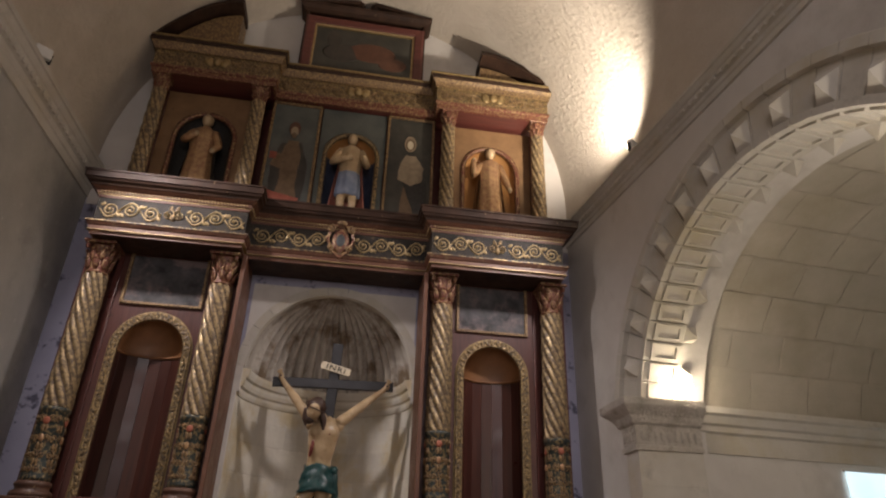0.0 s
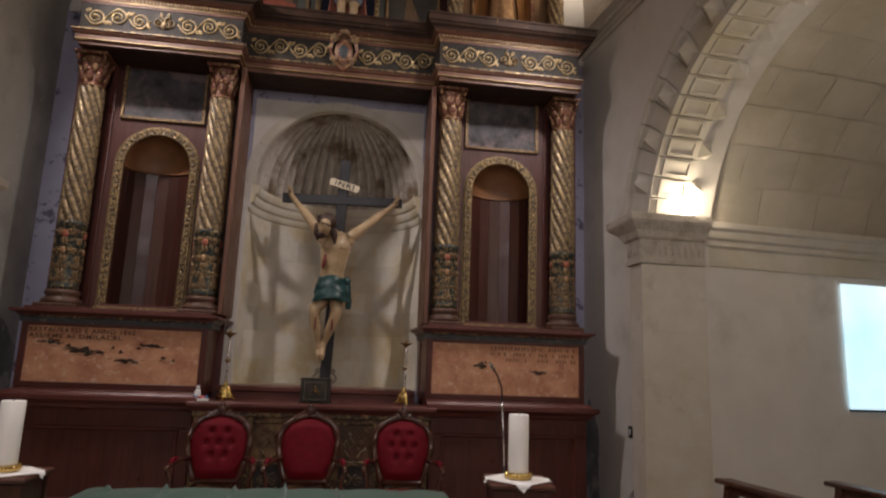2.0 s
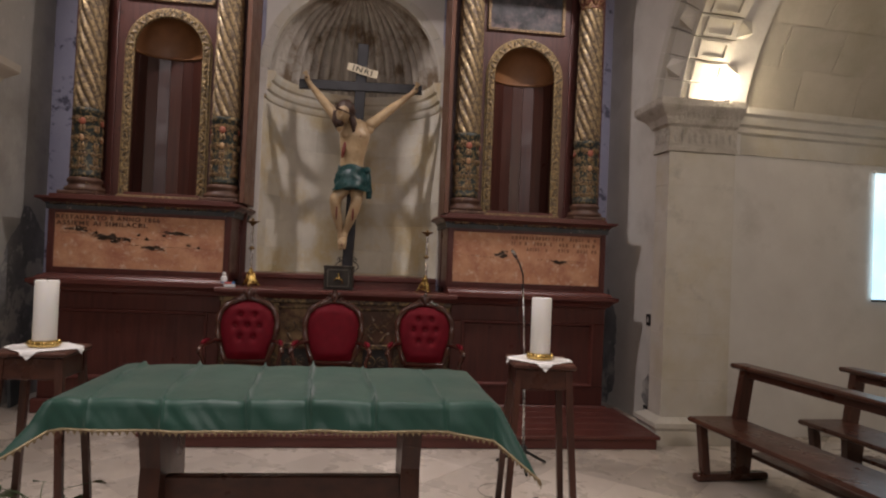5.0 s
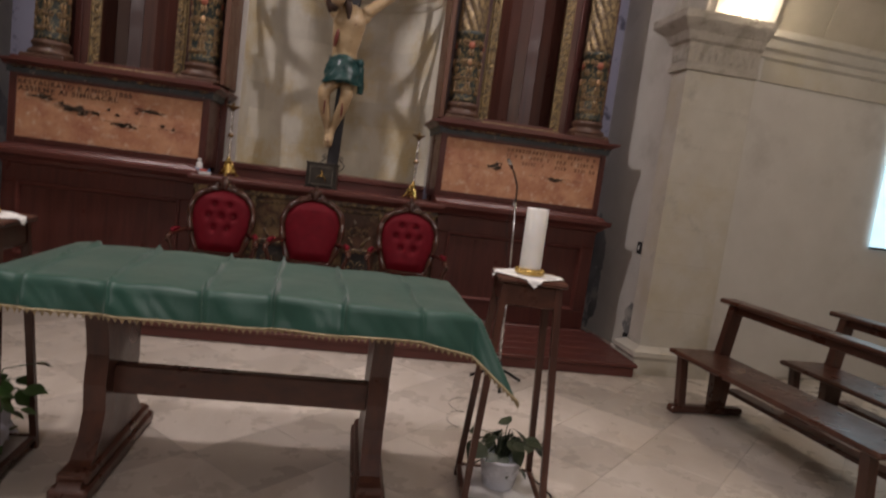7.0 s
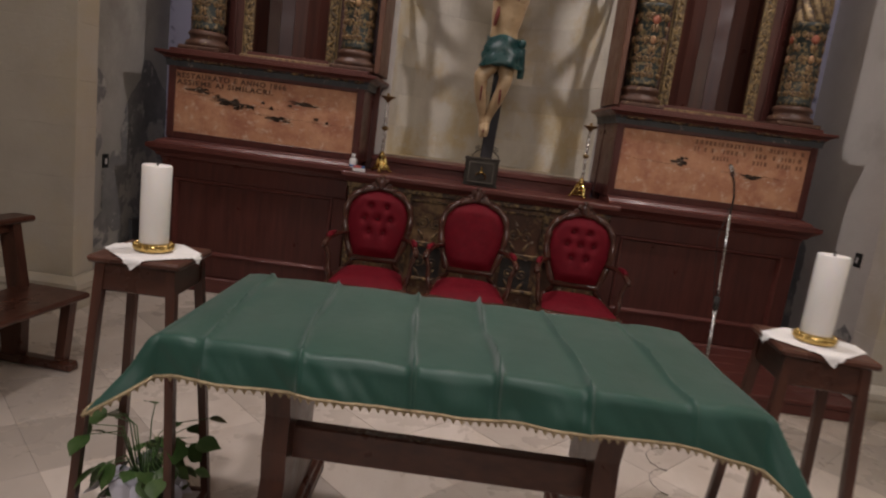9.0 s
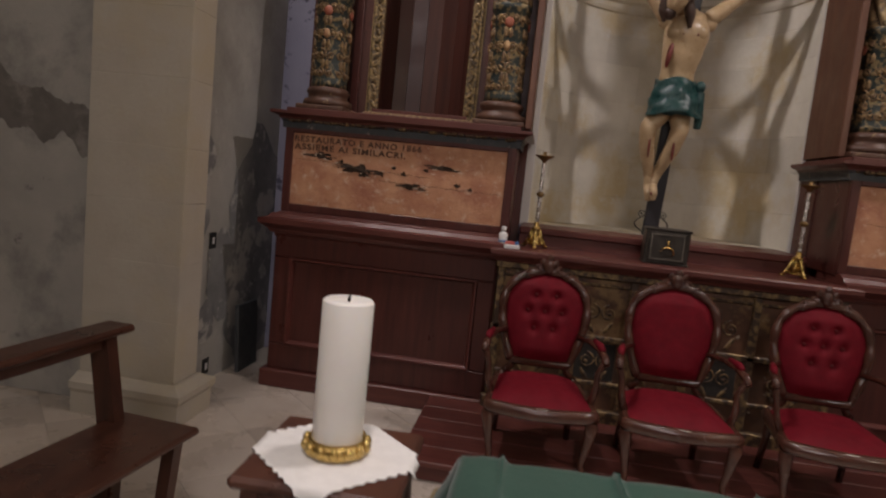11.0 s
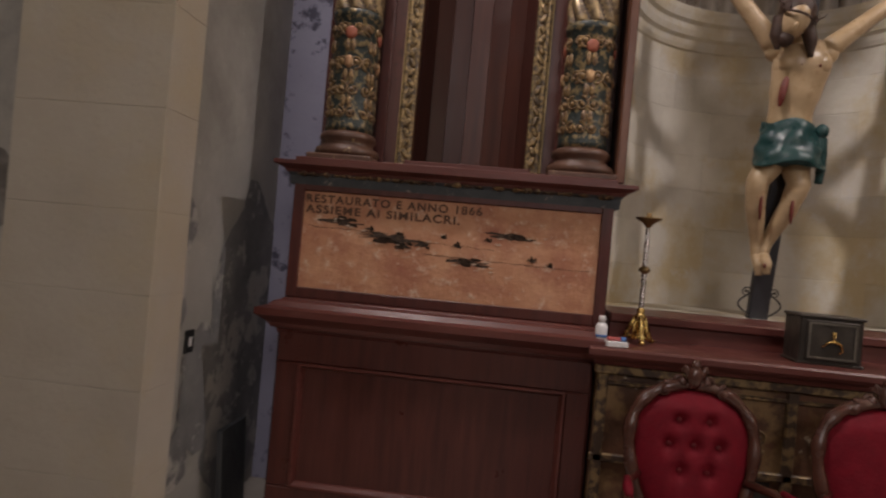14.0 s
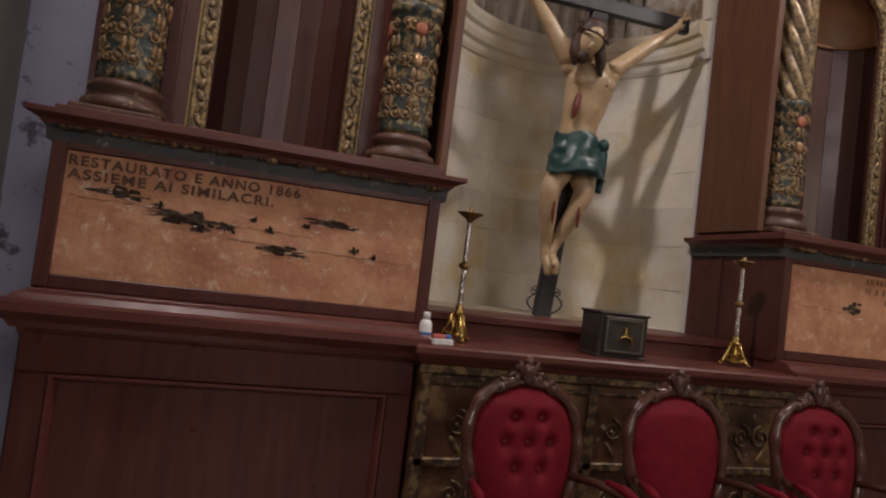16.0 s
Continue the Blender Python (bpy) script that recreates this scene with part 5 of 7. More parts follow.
for ob in altar.children:
    if ob.name.split(".")[0] in ("column", "back_board", "side_board", "entablature", "upper_board", "upper_entablature", "niche_board", "panel_painting", "top_picture", "pediment_wing"):
        ob.matrix_basis = BACKSET @ ob.matrix_basis

# ---- niche of the crucifix ----
NX, NR, NZ = 0.05, 1.0, 3.57
niche = thing("apse_niche", "round stone niche with a fluted shell head", "niche", "", "structure")
rng = random.Random(11)
zc = 1.34
row = 0
while zc < 3.27:
    h = min(rng.uniform(0.24, 0.34), 3.30 - zc)
    if 3.30 - zc - h < 0.15:
        h = 3.30 - zc
    a = 0.0
    first = True
    while a < math.pi - 0.02:
        w = rng.uniform(0.36, 0.62) * (0.55 if first and row % 2 else 1)
        first = False
        b = min(a + w, math.pi)
        if math.pi - b < 0.2:
            b = math.pi
        s = Shape()
        d = rng.uniform(0, 0.003)
        rows = []
        for z, o in ((zc + 0.0005, 0.003), (zc + 0.005, 0), (zc + h - 0.005, 0), (zc + h - 0.0005, 0.003)):
            r = []
            for k in range(6):
                t = a + 0.001 + (b - a - 0.002) * k / 5
                q = NR - d + (0.003 if k in (0, 5) else o)
                r.append((NX - q * math.cos(t), BACK + 0.02 + q * math.sin(t), z))
            rows.append(r)
        s.grid(rows, 0, False)
        part("stone_block", s, NICHE, niche)
        a = b
    zc += h
    row += 1
rows = [[(NX - (NR + 0.012) * math.cos(math.pi * j / 40), BACK + 0.02 + (NR + 0.012) * math.sin(math.pi * j / 40), z) for j in range(41)] for z in (1.30, 3.3)]
part("backing", Shape().grid(rows), NICHE, niche)
part("niche_floor", Shape().box(NX - NR - 0.05, NX + NR + 0.05, BACK + 0.03, BACK + NR + 0.1, 1.28, 1.343, 0.004), NICHE, niche)
# moulded ring at the springing
prof = [(0.0, 3.28), (0.02, 3.29), (0.03, 3.32), (0.03, 3.36), (0.06, 3.38), (0.075, 3.42), (0.075, 3.46), (0.105, 3.48), (0.12, 3.53), (0.12, 3.57), (0.0, 3.58)]
rows = [[(NX - (NR - o) * math.cos(math.pi * j / 48), BACK + 0.02 + (NR - o) * math.sin(math.pi * j / 48), z) for o, z in prof] for j in range(49)]
part("ring_moulding", Shape().grid(rows, 0, False), NICHE, niche)
rows = []
nf = 21
for i in range(25):
    e = math.pi / 2 * i / 24
    r = []
    for j in range(nf * 8 + 1):
        t = math.pi * j / (nf * 8)
        f = abs(math.sin(t * nf))
        side = min(t, math.pi - t)
        fade = min(1, max(0, (side - 0.30) / 0.14)) * min(1, max(0, (1.42 - e) / 0.2))
        fl = 0.10 * math.cos(e) * f ** 0.7 * fade
        q = NR - 0.02 - fl
        r.append((NX - q * math.cos(e) * math.cos(t), BACK + 0.02 + q * math.cos(e) * math.sin(t), 3.57 + (q + 0.02) * math.sin(e)))
    rows.append(r)
part("shell_head", Shape().grid(rows), SHELL, niche, "grey fluted shell half dome")
for k in range(13):
    a0, a1 = 180 - 180 * k / 13 - 0.08, 180 - 180 * (k + 1) / 13 + 0.08
    path = arc(NX, NZ + 0.02, NR - 0.02, a0, a1, 4)
    part("voussoir", Shape().sweep(path, [(-0.075, BACK + 0.004), (-0.075, BACK - 0.012), (0.03, BACK - 0.012), (0.04, BACK + 0.06)], "xz"), STONE, niche)
for q in (-1, 1):
    a, b = sorted((NX + q * (NR - 0.035), NX + q * (NR + 0.16)))
    part("impost", Shape().box(a, b, BACK - 0.008, BACK + 0.10, 3.30, 3.64, 0.004), PLASTER, niche, "white plastered impost block")
for j in (0, 48):
    part("ring_end", Shape().add([(NX - (NR - o) * math.cos(math.pi * j / 48), BACK + 0.018, z) for o, z in prof] + [(NX - (NR + 0.06) * math.cos(math.pi * j / 48), BACK + 0.018, z) for z in (3.58, 3.28)], [tuple(range(len(prof) + 2))]), NICHE, niche)
for x0, x1 in ((-1.07, NX - NR + 0.006), (NX + NR - 0.006, 1.12)):
    part("jamb", Shape().box(x0, x1, BACK - 0.009, BACK + 0.026, 1.33, 3.30, 0.006), PLASTER, niche, "white plastered jamb")
# white wall panel round the niche head
s = Shape()
ar = arc(NX, NZ + 0.02, NR + 0.045, 180, 0, 30)
pl = [(max(-0.95, min(1.02, x)), min(z, 4.61)) for x, z in ar]
for (ax, az), (bx, bz) in zip(pl, pl[1:]):
    if bx > ax and (az < 4.605 or bz < 4.605):
        s.add([(ax, BACK - 0.006, az), (bx, BACK - 0.006, bz), (bx, BACK - 0.006, 4.61), (ax, BACK - 0.006, 4.61)], [(0, 1, 2, 3)])
part("plaster_spandrel", s, PLASTER, niche)

# ---- crucifix ----
cross = thing("crucifix", "black wooden cross with a small painted title board", "cross", at=(0.04, 0.98, 1.345))


def beam(a, b, w, d):
    a, b = Vector(a), Vector(b)
    ax = (b - a).normalized()
    sx = Vector((1, 0, 0)) if abs(ax.x) < 0.5 else Vector((0, 0, 1))
    sx = (sx - ax * sx.dot(ax)).normalized()
    sy = ax.cross(sx)
    s = Shape()
    c = 0.008
    ring = [(-w + c, -d), (w - c, -d), (w, -d + c), (w, d - c), (w - c, d), (-w + c, d), (-w, d - c), (-w, -d + c)]
    s.grid([[p + sx * u + sy * v for u, v in ring] for p in (a, b)], 0, False, True, True)
    return s


part("upright", beam((0, 0, 0), (0.085, -0.256, 2.565), 0.060, 0.030), EBONY, cross)
part("crossbeam", beam((-0.60, -0.215, 2.085), (0.755, -0.215, 2.115), 0.054, 0.028), EBONY, cross)
ti = part("title_board", Shape().box(-0.17, 0.17, -0.008, 0.008, -0.045, 0.045, 0.003), CREAM, cross, "cream title board with black letters", at=pose(0.085, -0.275, 2.265, -5, 14, 0))
lettering("letters", "INRI", 0.085, 0.22, FLAT_BLACK, ti, pose(-0.11, -0.0085, -0.028, 90))
for q in (-1, 1):
    s = Shape()
    pts = [(q * (0.055 + 0.075 * math.sin(k / 10 * math.pi)), -0.03, 0.02 + 0.14 * k / 10) for k in range(11)]
    s.tube(pts, 0.006, 6)
    scroll(s, q * 0.085, 0.165, 0.035, -0.03, 1.3, math.pi if q > 0 else 0, -q, 0.006)
    part("iron_bracket", s, IRON, cross)

s = Shape()
ox, oy, oz = 0.04, 0.98, 1.345


def yb(z):
    return 0.98 - (z - 1.345) * 0.10 - 0.08


def limb(pts, rad, slot=0, seg=10, flat=1.0):
    fine, fr = [], []
    for (p, q, ra, rb) in zip(pts, pts[1:], rad, rad[1:]):
        for k in range(5):
            u = k / 5
            fine.append(Vector(p).lerp(Vector(q), u))
            fr.append(ra + (rb - ra) * (u * u * (3 - 2 * u)))
    fine.append(Vector(pts[-1]))
    fr.append(rad[-1])
    s.tube(fine, fr, seg, slot, flat)


Z = yb
# torso, slightly turned
limb([(0.06, Z(2.36) + 0.01, 2.34), (0.055, Z(2.5), 2.50), (0.055, Z(2.6) - 0.005, 2.60), (0.065, Z(2.72) - 0.02, 2.74), (0.075, Z(2.85) - 0.03, 2.87), (0.075, Z(2.95), 2.97), (0.06, Z(3.02), 3.03)],
     [0.100, 0.092, 0.088, 0.104, 0.116, 0.096, 0.05], 0, 16, 1.42)
# pectorals, ribs and shoulders
for q in (-1, 1):
    s.ball((0.07 + q * 0.075, Z(2.85) - 0.085, 2.86), (0.078, 0.048, 0.058), 10, 8)
    s.ball((0.075 + q * 0.145, Z(2.95) + 0.0, 2.95), (0.066, 0.060, 0.066), 10, 8)
limb([(-0.075, Z(2.96), 2.97), (-0.245, Z(3.2) + 0.02, 3.18), (-0.425, Z(3.4) + 0.05, 3.385), (-0.455, Z(3.43) + 0.05, 3.43)], [0.064, 0.050, 0.031, 0.027])
limb([(0.215, Z(2.96), 2.97), (0.43, Z(3.15) + 0.02, 3.16), (0.665, Z(3.35) + 0.05, 3.36), (0.70, Z(3.4) + 0.05, 3.40)], [0.064, 0.050, 0.031, 0.027])
for x, z in ((-0.462, 3.45), (0.715, 3.415)):
    s.ball((x, Z(z) + 0.04, z), (0.03, 0.022, 0.042), 9, 6)
    for k in range(4):
        a = 0.5 + k * 0.35 if x > 0 else 1.6 + k * 0.35
        limb([(x, Z(z) + 0.03, z + 0.02), (x + 0.05 * math.cos(a), Z(z) + 0.0, z + 0.02 + 0.05 * math.sin(a))], [0.011, 0.008], 0, 6)
    s.ball((x, Z(z) + 0.012, z), 0.012, 7, 5, 1)
# neck and bowed head
limb([(0.05, Z(3.0) - 0.01, 3.0), (0.0, Z(3.08) - 0.07, 3.08)], [0.055, 0.05])
hc = Vector((-0.050, Z(3.1) - 0.16, 3.065))
tilt = Matrix.Rotation(0.35, 3, "Y") @ Matrix.Rotation(0.5, 3, "X")
s.ball(hc, (0.080, 0.092, 0.115), 14, 10, 0, tilt)
s.ball(hc + tilt @ Vector((0, -0.094, -0.018)), (0.013, 0.016, 0.026), 8, 6, 0, tilt)
s.ball(hc + tilt @ Vector((0, 0.030, 0.036)), (0.099, 0.098, 0.108), 14, 10, 1, tilt)
s.ball(hc + tilt @ Vector((0, -0.052, -0.098)), (0.046, 0.040, 0.046), 10, 8, 1, tilt)
limb([hc + Vector((-0.075, 0.0, 0.02)), hc + Vector((-0.085, 0.01, -0.08)), hc + Vector((-0.07, 0.02, -0.16))], [0.036, 0.036, 0.014], 1)
limb([hc + Vector((0.070, 0.01, 0.01)), hc + Vector((0.105, 0.02, -0.09)), hc + Vector((0.115, 0.02, -0.19))], [0.038, 0.038, 0.014], 1)
for k in range(14):
    a, b = 2 * math.pi * k / 14, 2 * math.pi * (k + 1) / 14
    s.tube([hc + tilt @ Vector((0.108 * math.cos(t), 0.110 * math.sin(t), 0.05 + 0.008 * math.sin(3 * t))) for t in (a, (a + b) / 2, b)], 0.008, 5, 1)
    s.tube([hc + tilt @ Vector((0.108 * math.cos(a), 0.110 * math.sin(a), 0.05)), hc + tilt @ Vector((0.138 * math.cos(a), 0.14 * math.sin(a), 0.075 + 0.02 * (k % 2)))], [0.004, 0.001], 4, 1)
# legs with bent knees, feet crossed
limb([(0.0, Z(2.34), 2.33), (-0.105, Z(2.2) - 0.07, 2.17), (-0.095, Z(2.05) - 0.05, 2.04), (-0.035, Z(1.8) + 0.01, 1.80), (-0.03, Z(1.73), 1.73)], [0.088, 0.066, 0.058, 0.038, 0.036])
limb([(0.11, Z(2.34), 2.33), (0.125, Z(2.2) - 0.08, 2.17), (0.095, Z(2.05) - 0.06, 2.04), (0.005, Z(1.8), 1.80), (-0.005, Z(1.73) - 0.01, 1.73)], [0.088, 0.066, 0.058, 0.038, 0.036])
limb([(-0.03, Z(1.73), 1.735), (-0.03, Z(1.67) - 0.055, 1.685), (-0.03, Z(1.62) - 0.065, 1.62)], [0.036, 0.034, 0.020])
limb([(0.0, Z(1.73) - 0.02, 1.735), (0.0, Z(1.67) - 0.085, 1.69), (0.005, Z(1.62) - 0.095, 1.63)], [0.036, 0.034, 0.020])
for x, z, w, h in ((-0.105, 2.16, 0.026, 0.04), (0.125, 2.16, 0.026, 0.04), (-0.085, 2.02, 0.010, 0.08), (0.09, 2.02, 0.012, 0.09)):
    s.ball((x, Z(z) - 0.118, z), (w, 0.014, h), 8, 6, 2)
s.ball((-0.015, Z(1.68) - 0.105, 1.68), (0.012, 0.012, 0.016), 7, 5, 2)
s.ball((-0.035, Z(2.72) - 0.095, 2.70), (0.022, 0.030, 0.10), 8, 6, 2, Matrix.Rotation(0.15, 3, "Y"))
for x in (0.035, 0.135):
    s.ball((x, Z(2.84) - 0.130, 2.84), (0.011, 0.008, 0.011), 7, 5, 2)
# loincloth with folds and a knot
rows = []
for i in range(25):
    u = i / 24
    z = 2.53 - 0.26 * u
    r = []
    for j in range(64):
        a = 2 * math.pi * j / 64
        q = 1 + 0.045 * math.sin(a * 5 + u * 9) + 0.022 * math.sin(a * 2 - u * 17) + 0.008 * math.sin(a * 13 + u * 4)
        w = (0.150 + 0.045 * u) * q
        r.append((0.055 + w * math.cos(a), Z(2.4) - 0.02 - 0.03 * u + w * 0.74 * math.sin(a), z + 0.018 * math.sin(a * 3)))
    rows.append(r)
s.grid(rows, 3, True, True, True)
for k in range(4):
    z = 2.46 - 0.02 * k
    limb([(0.19, Z(2.45) - 0.04, z), (0.235, Z(2.4) - 0.05, z - 0.02), (0.245 + 0.006 * k, Z(2.3) - 0.05 + 0.012 * k, 2.28), (0.24 + 0.008 * k, Z(2.2) - 0.05 + 0.012 * k, 2.19 + 0.01 * (k % 2))], [0.03, 0.034, 0.026, 0.020], 3, 8)
s.ball((0.225, Z(2.45) - 0.06, 2.49), (0.04, 0.035, 0.045), 10, 8, 3)
s.v = [(0.25 + (p[0] - 0.25) * 1.02, p[1], 1.6 + (p[2] - 1.6) * 1.022) for p in s.v]
tagged(part("crucified_statue", s, (SKIN, HAIR, BLOOD, GREENCLOTH)), "painted wooden statue in a green loincloth on the cross", "statue")


# ---- statues of the upper storey ----
def robed_statue(label, x, z, h, robe, cloak, arms, hair=HAIR, skirt=None, lean=0.0, legs=False):
    s = Shape()
    rows = []
    prof = ((0.0, 0.150), (0.04, 0.155), (0.30, 0.128), (0.55, 0.110), (0.70, 0.120), (0.80, 0.105), (0.845, 0.045), (0.86, 0.035))
    n = 36
    if legs:
        prof = ((0.22, 0.110), (0.24, 0.125), (0.30, 0.128), (0.50, 0.108), (0.52, 0.104), (0.72, 0.120), (0.80, 0.105), (0.845, 0.045), (0.86, 0.035))
        for q in (-1, 1):
            s.tube([(q * 0.055 * h, 0, 0.30 * h), (q * 0.06 * h, -0.03 * h, 0.16 * h), (q * 0.055 * h, 0, 0.0)], [0.05 * h, 0.042 * h, 0.032 * h], 10, 1)
    first = len(s.m)
    for u, r in prof:
        row = []
        for j in range(n):
            a = 2 * math.pi * j / n
            f = 1 + (0.10 * (1 - u)) * math.sin(a * 7 + u * 3) + 0.04 * math.sin(a * 13)
            row.append((lean * u * h + r * h * f * math.cos(a), r * h * 0.72 * f * math.sin(a), u * h))
        rows.append(row)
    s.grid(rows, 0, True, True, True)
    if skirt:
        for i in range(3 * n):
            s.m[first + i] = 4
    s.ball((lean * h, -0.02 * h, 0.925 * h), (0.050 * h, 0.056 * h, 0.068 * h), 12, 9, 1)
    s.ball((lean * h, 0.008 * h, 0.94 * h), (0.058 * h, 0.058 * h, 0.066 * h), 12, 9, 2)
    for sx, pts in arms:
        p = [Vector((sx * 0.10 * h + lean * h * 0.8, 0, 0.78 * h))] + [Vector(q) * h for q in pts]
        fine = [p[0].lerp(p[1], t / 3) for t in range(3)] + [p[1].lerp(p[2], t / 3) for t in range(4)]
        s.tube(fine, [0.045 * h, 0.043 * h, 0.04 * h, 0.038 * h, 0.034 * h, 0.03 * h, 0.026 * h], 9, 0 if not skirt else 1)
        s.ball(p[-1], (0.026 * h, 0.026 * h, 0.032 * h), 8, 6, 1)
    # cloak behind
    rows = []
    for i in range(8):
        u = i / 7
        rows.append([(lean * h + (0.10 + 0.09 * (1 - u)) * h * math.cos(a) * (1.02 + 0.05 * math.sin(7 * a)), (0.02 + 0.10 * math.sin(a)) * h, (0.02 + 0.80 * u) * h) for a in [math.pi * (-0.08 + 1.16 * k / 16) for k in range(17)]])
    s.grid(rows, 3, True)
    s.box(-0.17 * h, 0.17 * h, -0.12 * h, 0.12 * h, -0.03 * h, 0.01 * h, 0.006, 0)
    return tagged(part("statue", s, (robe, SKIN, hair, cloak, skirt or robe), at=BACKSET @ pose(x, 0.34, z + 0.03 * h)), label, "statue", "statues of the altarpiece")


robed_statue("small carved statue in a pale tan robe in a niche", UX - 1.82, 5.36, 1.24, CARVED_TAN, ROBE_DARK, ((-1, ((-0.16, -0.07, 0.64), (-0.05, -0.11, 0.70))), (1, ((0.17, -0.06, 0.60), (0.13, -0.10, 0.52)))), SKIN)
robed_statue("small carved statue in blue with a dark red cloak", UX, 5.36, 1.22, SKIN, ROBE_ROSE, ((-1, ((-0.18, -0.06, 0.60), (0.0, -0.11, 0.64))), (1, ((0.17, -0.08, 0.58), (0.13, -0.15, 0.64)))), HAIR, ROBE_BLUE, legs=True)
robed_statue("small carved statue in a gilded tan robe", UX + 1.82, 5.36, 1.26, CARVED_TAN, OCHRE, ((-1, ((-0.18, -0.05, 0.62), (-0.19, -0.08, 0.78))), (1, ((0.16, -0.06, 0.56), (0.18, -0.12, 0.44)))))

# ---- things on the altar shelf ----
BRASS = mat("polished_brass", (0.56, 0.38, 0.12), (0.68, 0.50, 0.20), 20, 0.24, 1.0, 0.2, 60)
SILVER = mat("hammered_silver", (0.62, 0.60, 0.58), (0.74, 0.72, 0.70), 20, 0.25, 1.0, 0.5, 90)
BRONZE = mat("dull_brass_cup", (0.20, 0.13, 0.06), (0.30, 0.20, 0.09), 20, 0.4, 0.9, 0.2, 60)
cs = thing("candlestick", "tall silver candlestick on a pierced brass foot", "candlestick", "candlesticks on the altar shelf", at=Matrix.Translation((-0.87, 0.08, 1.218)) @ Matrix.Scale(0.955, 4))
s = Shape()
for k in range(3):
    a = -math.pi / 2 + k * 2 * math.pi / 3
    d = Vector((math.cos(a), math.sin(a), 0))
    s.tube([d * 0.085 + Vector((0, 0, 0.012)), d * 0.075 + Vector((0, 0, 0.035)), d * 0.05 + Vector((0, 0, 0.08)), d * 0.022 + Vector((0, 0, 0.15))], [0.016, 0.011, 0.012, 0.012], 8)
    s.ball(d * 0.092 + Vector((0, 0, 0.012)), (0.018, 0.018, 0.012), 8, 6)
    b = a + math.pi / 3
    e = Vector((math.cos(b), math.sin(b), 0))
    s.tube([d * 0.07 + Vector((0, 0, 0.04)), e * 0.045 + Vector((0, 0, 0.025)), Matrix.Rotation(2 * math.pi / 3, 3, "Z") @ d * 0.07 + Vector((0, 0, 0.04))], 0.008, 7)
    s.tube([e * 0.02 + Vector((0, 0, 0.13)), e * 0.038 + Vector((0, 0, 0.075)), e * 0.046 + Vector((0, 0, 0.028))], 0.007, 7)
s.lathe([(0.062, 0.03), (0.052, 0.06), (0.034, 0.10), (0.020, 0.14)], 3, slot=0, smooth=False)
s.lathe([(0.03, 0.13), (0.032, 0.15), (0.018, 0.16), (0.022, 0.18), (0.012, 0.19)], 16)
part("foot", s, BRASS, cs, "pierced brass foot")
part("stem", Shape().lathe([(0.013, 0.185), (0.014, 0.20), (0.0125, 0.62), (0.011, 0.63)], 16), SILVER, cs, "hammered silver stem")
part("knop", Shape().lathe([(0.012, 0.372), (0.028, 0.385), (0.031, 0.395), (0.026, 0.405), (0.012, 0.415)], 16), BRONZE, cs)
part("drip_cup", Shape().lathe([(0.010, 0.615), (0.016, 0.63), (0.03, 0.645), (0.068, 0.668), (0.07, 0.674), (0.03, 0.665), (0.014, 0.668), (0.014, 0.70), (0.010, 0.70)], 20), BRONZE, cs)
copy_thing(cs, Matrix.Translation((0.86, 0.09, 1.218)) @ Matrix.Rotation(0.3, 4, "Z") @ Matrix.Scale(0.955, 4))

BOXMAT = mat("dark_bronze_box", (0.030, 0.026, 0.022), (0.060, 0.050, 0.040), 12, 0.4, 0.3, 0.2, 40)
BOXEDGE = mat("worn_box_rim", (0.12, 0.11, 0.09), (0.20, 0.18, 0.15), 14, 0.4, 0.5, 0.2, 60)
tb = thing("tabernacle_box", "small dark metal box with a gilt emblem on its door", "box", at=pose(-0.006, 0.03, 1.218, 0, 0, -3))
part("body", Shape().box(-0.14, 0.14, -0.10, 0.10, 0.0, 0.225, 0.006).box(-0.148, 0.148, -0.108, 0.108, 0.222, 0.236, 0.004).box(-0.148, 0.148, -0.108, 0.108, 0.0, 0.012, 0.003), BOXMAT, tb)
d = part("door", Shape().box(-0.115, 0.115, -0.112, -0.098, 0.022, 0.212, 0.004), BOXMAT, tb)
part("door_rim", Shape().sweep([(-0.102, 0.036), (0.102, 0.036), (0.102, 0.198), (-0.102, 0.198)], [(0.004, -0.110), (0.004, -0.117), (-0.004, -0.117), (-0.004, -0.110)], "xz", closed=True), BOXEDGE, d)
s = Shape()
s.tube([(-0.045, -0.118, 0.088), (-0.02, -0.122, 0.112), (0.005, -0.123, 0.118), (0.035, -0.122, 0.105), (0.045, -0.118, 0.075), (0.03, -0.117, 0.062)], [0.004, 0.011, 0.012, 0.010, 0.006, 0.003], 8, 0, 0.6)
s.tube([(0.005, -0.118, 0.12), (0.004, -0.119, 0.15)], [0.004, 0.008], 7).ball((0.004, -0.118, 0.155), 0.009, 8, 6)
part("emblem", s, BRASS, d, "gilt emblem")

PLASTIC = mat("white_plastic", (0.74, 0.74, 0.74), (0.80, 0.80, 0.80), 10, 0.35)
BLUE = mat("blue_plastic", (0.05, 0.14, 0.36), (0.07, 0.18, 0.42), 10, 0.4)
PINK = mat("red_card", (0.45, 0.08, 0.08), (0.52, 0.12, 0.10), 10, 0.5)
bo = thing("bottle", "small white plastic bottle with a printed label", "bottle", at=Matrix.Translation((-1.085, -0.09, 1.217)) @ Matrix.Scale(1.1, 4))
part("body", Shape().lathe([(0.024, 0.0), (0.027, 0.004), (0.027, 0.075), (0.022, 0.088), (0.012, 0.094)], 18), PLASTIC, bo)
part("cap", Shape().lathe([(0.015, 0.094), (0.015, 0.122), (0.013, 0.125)], 14), PLASTIC, bo)
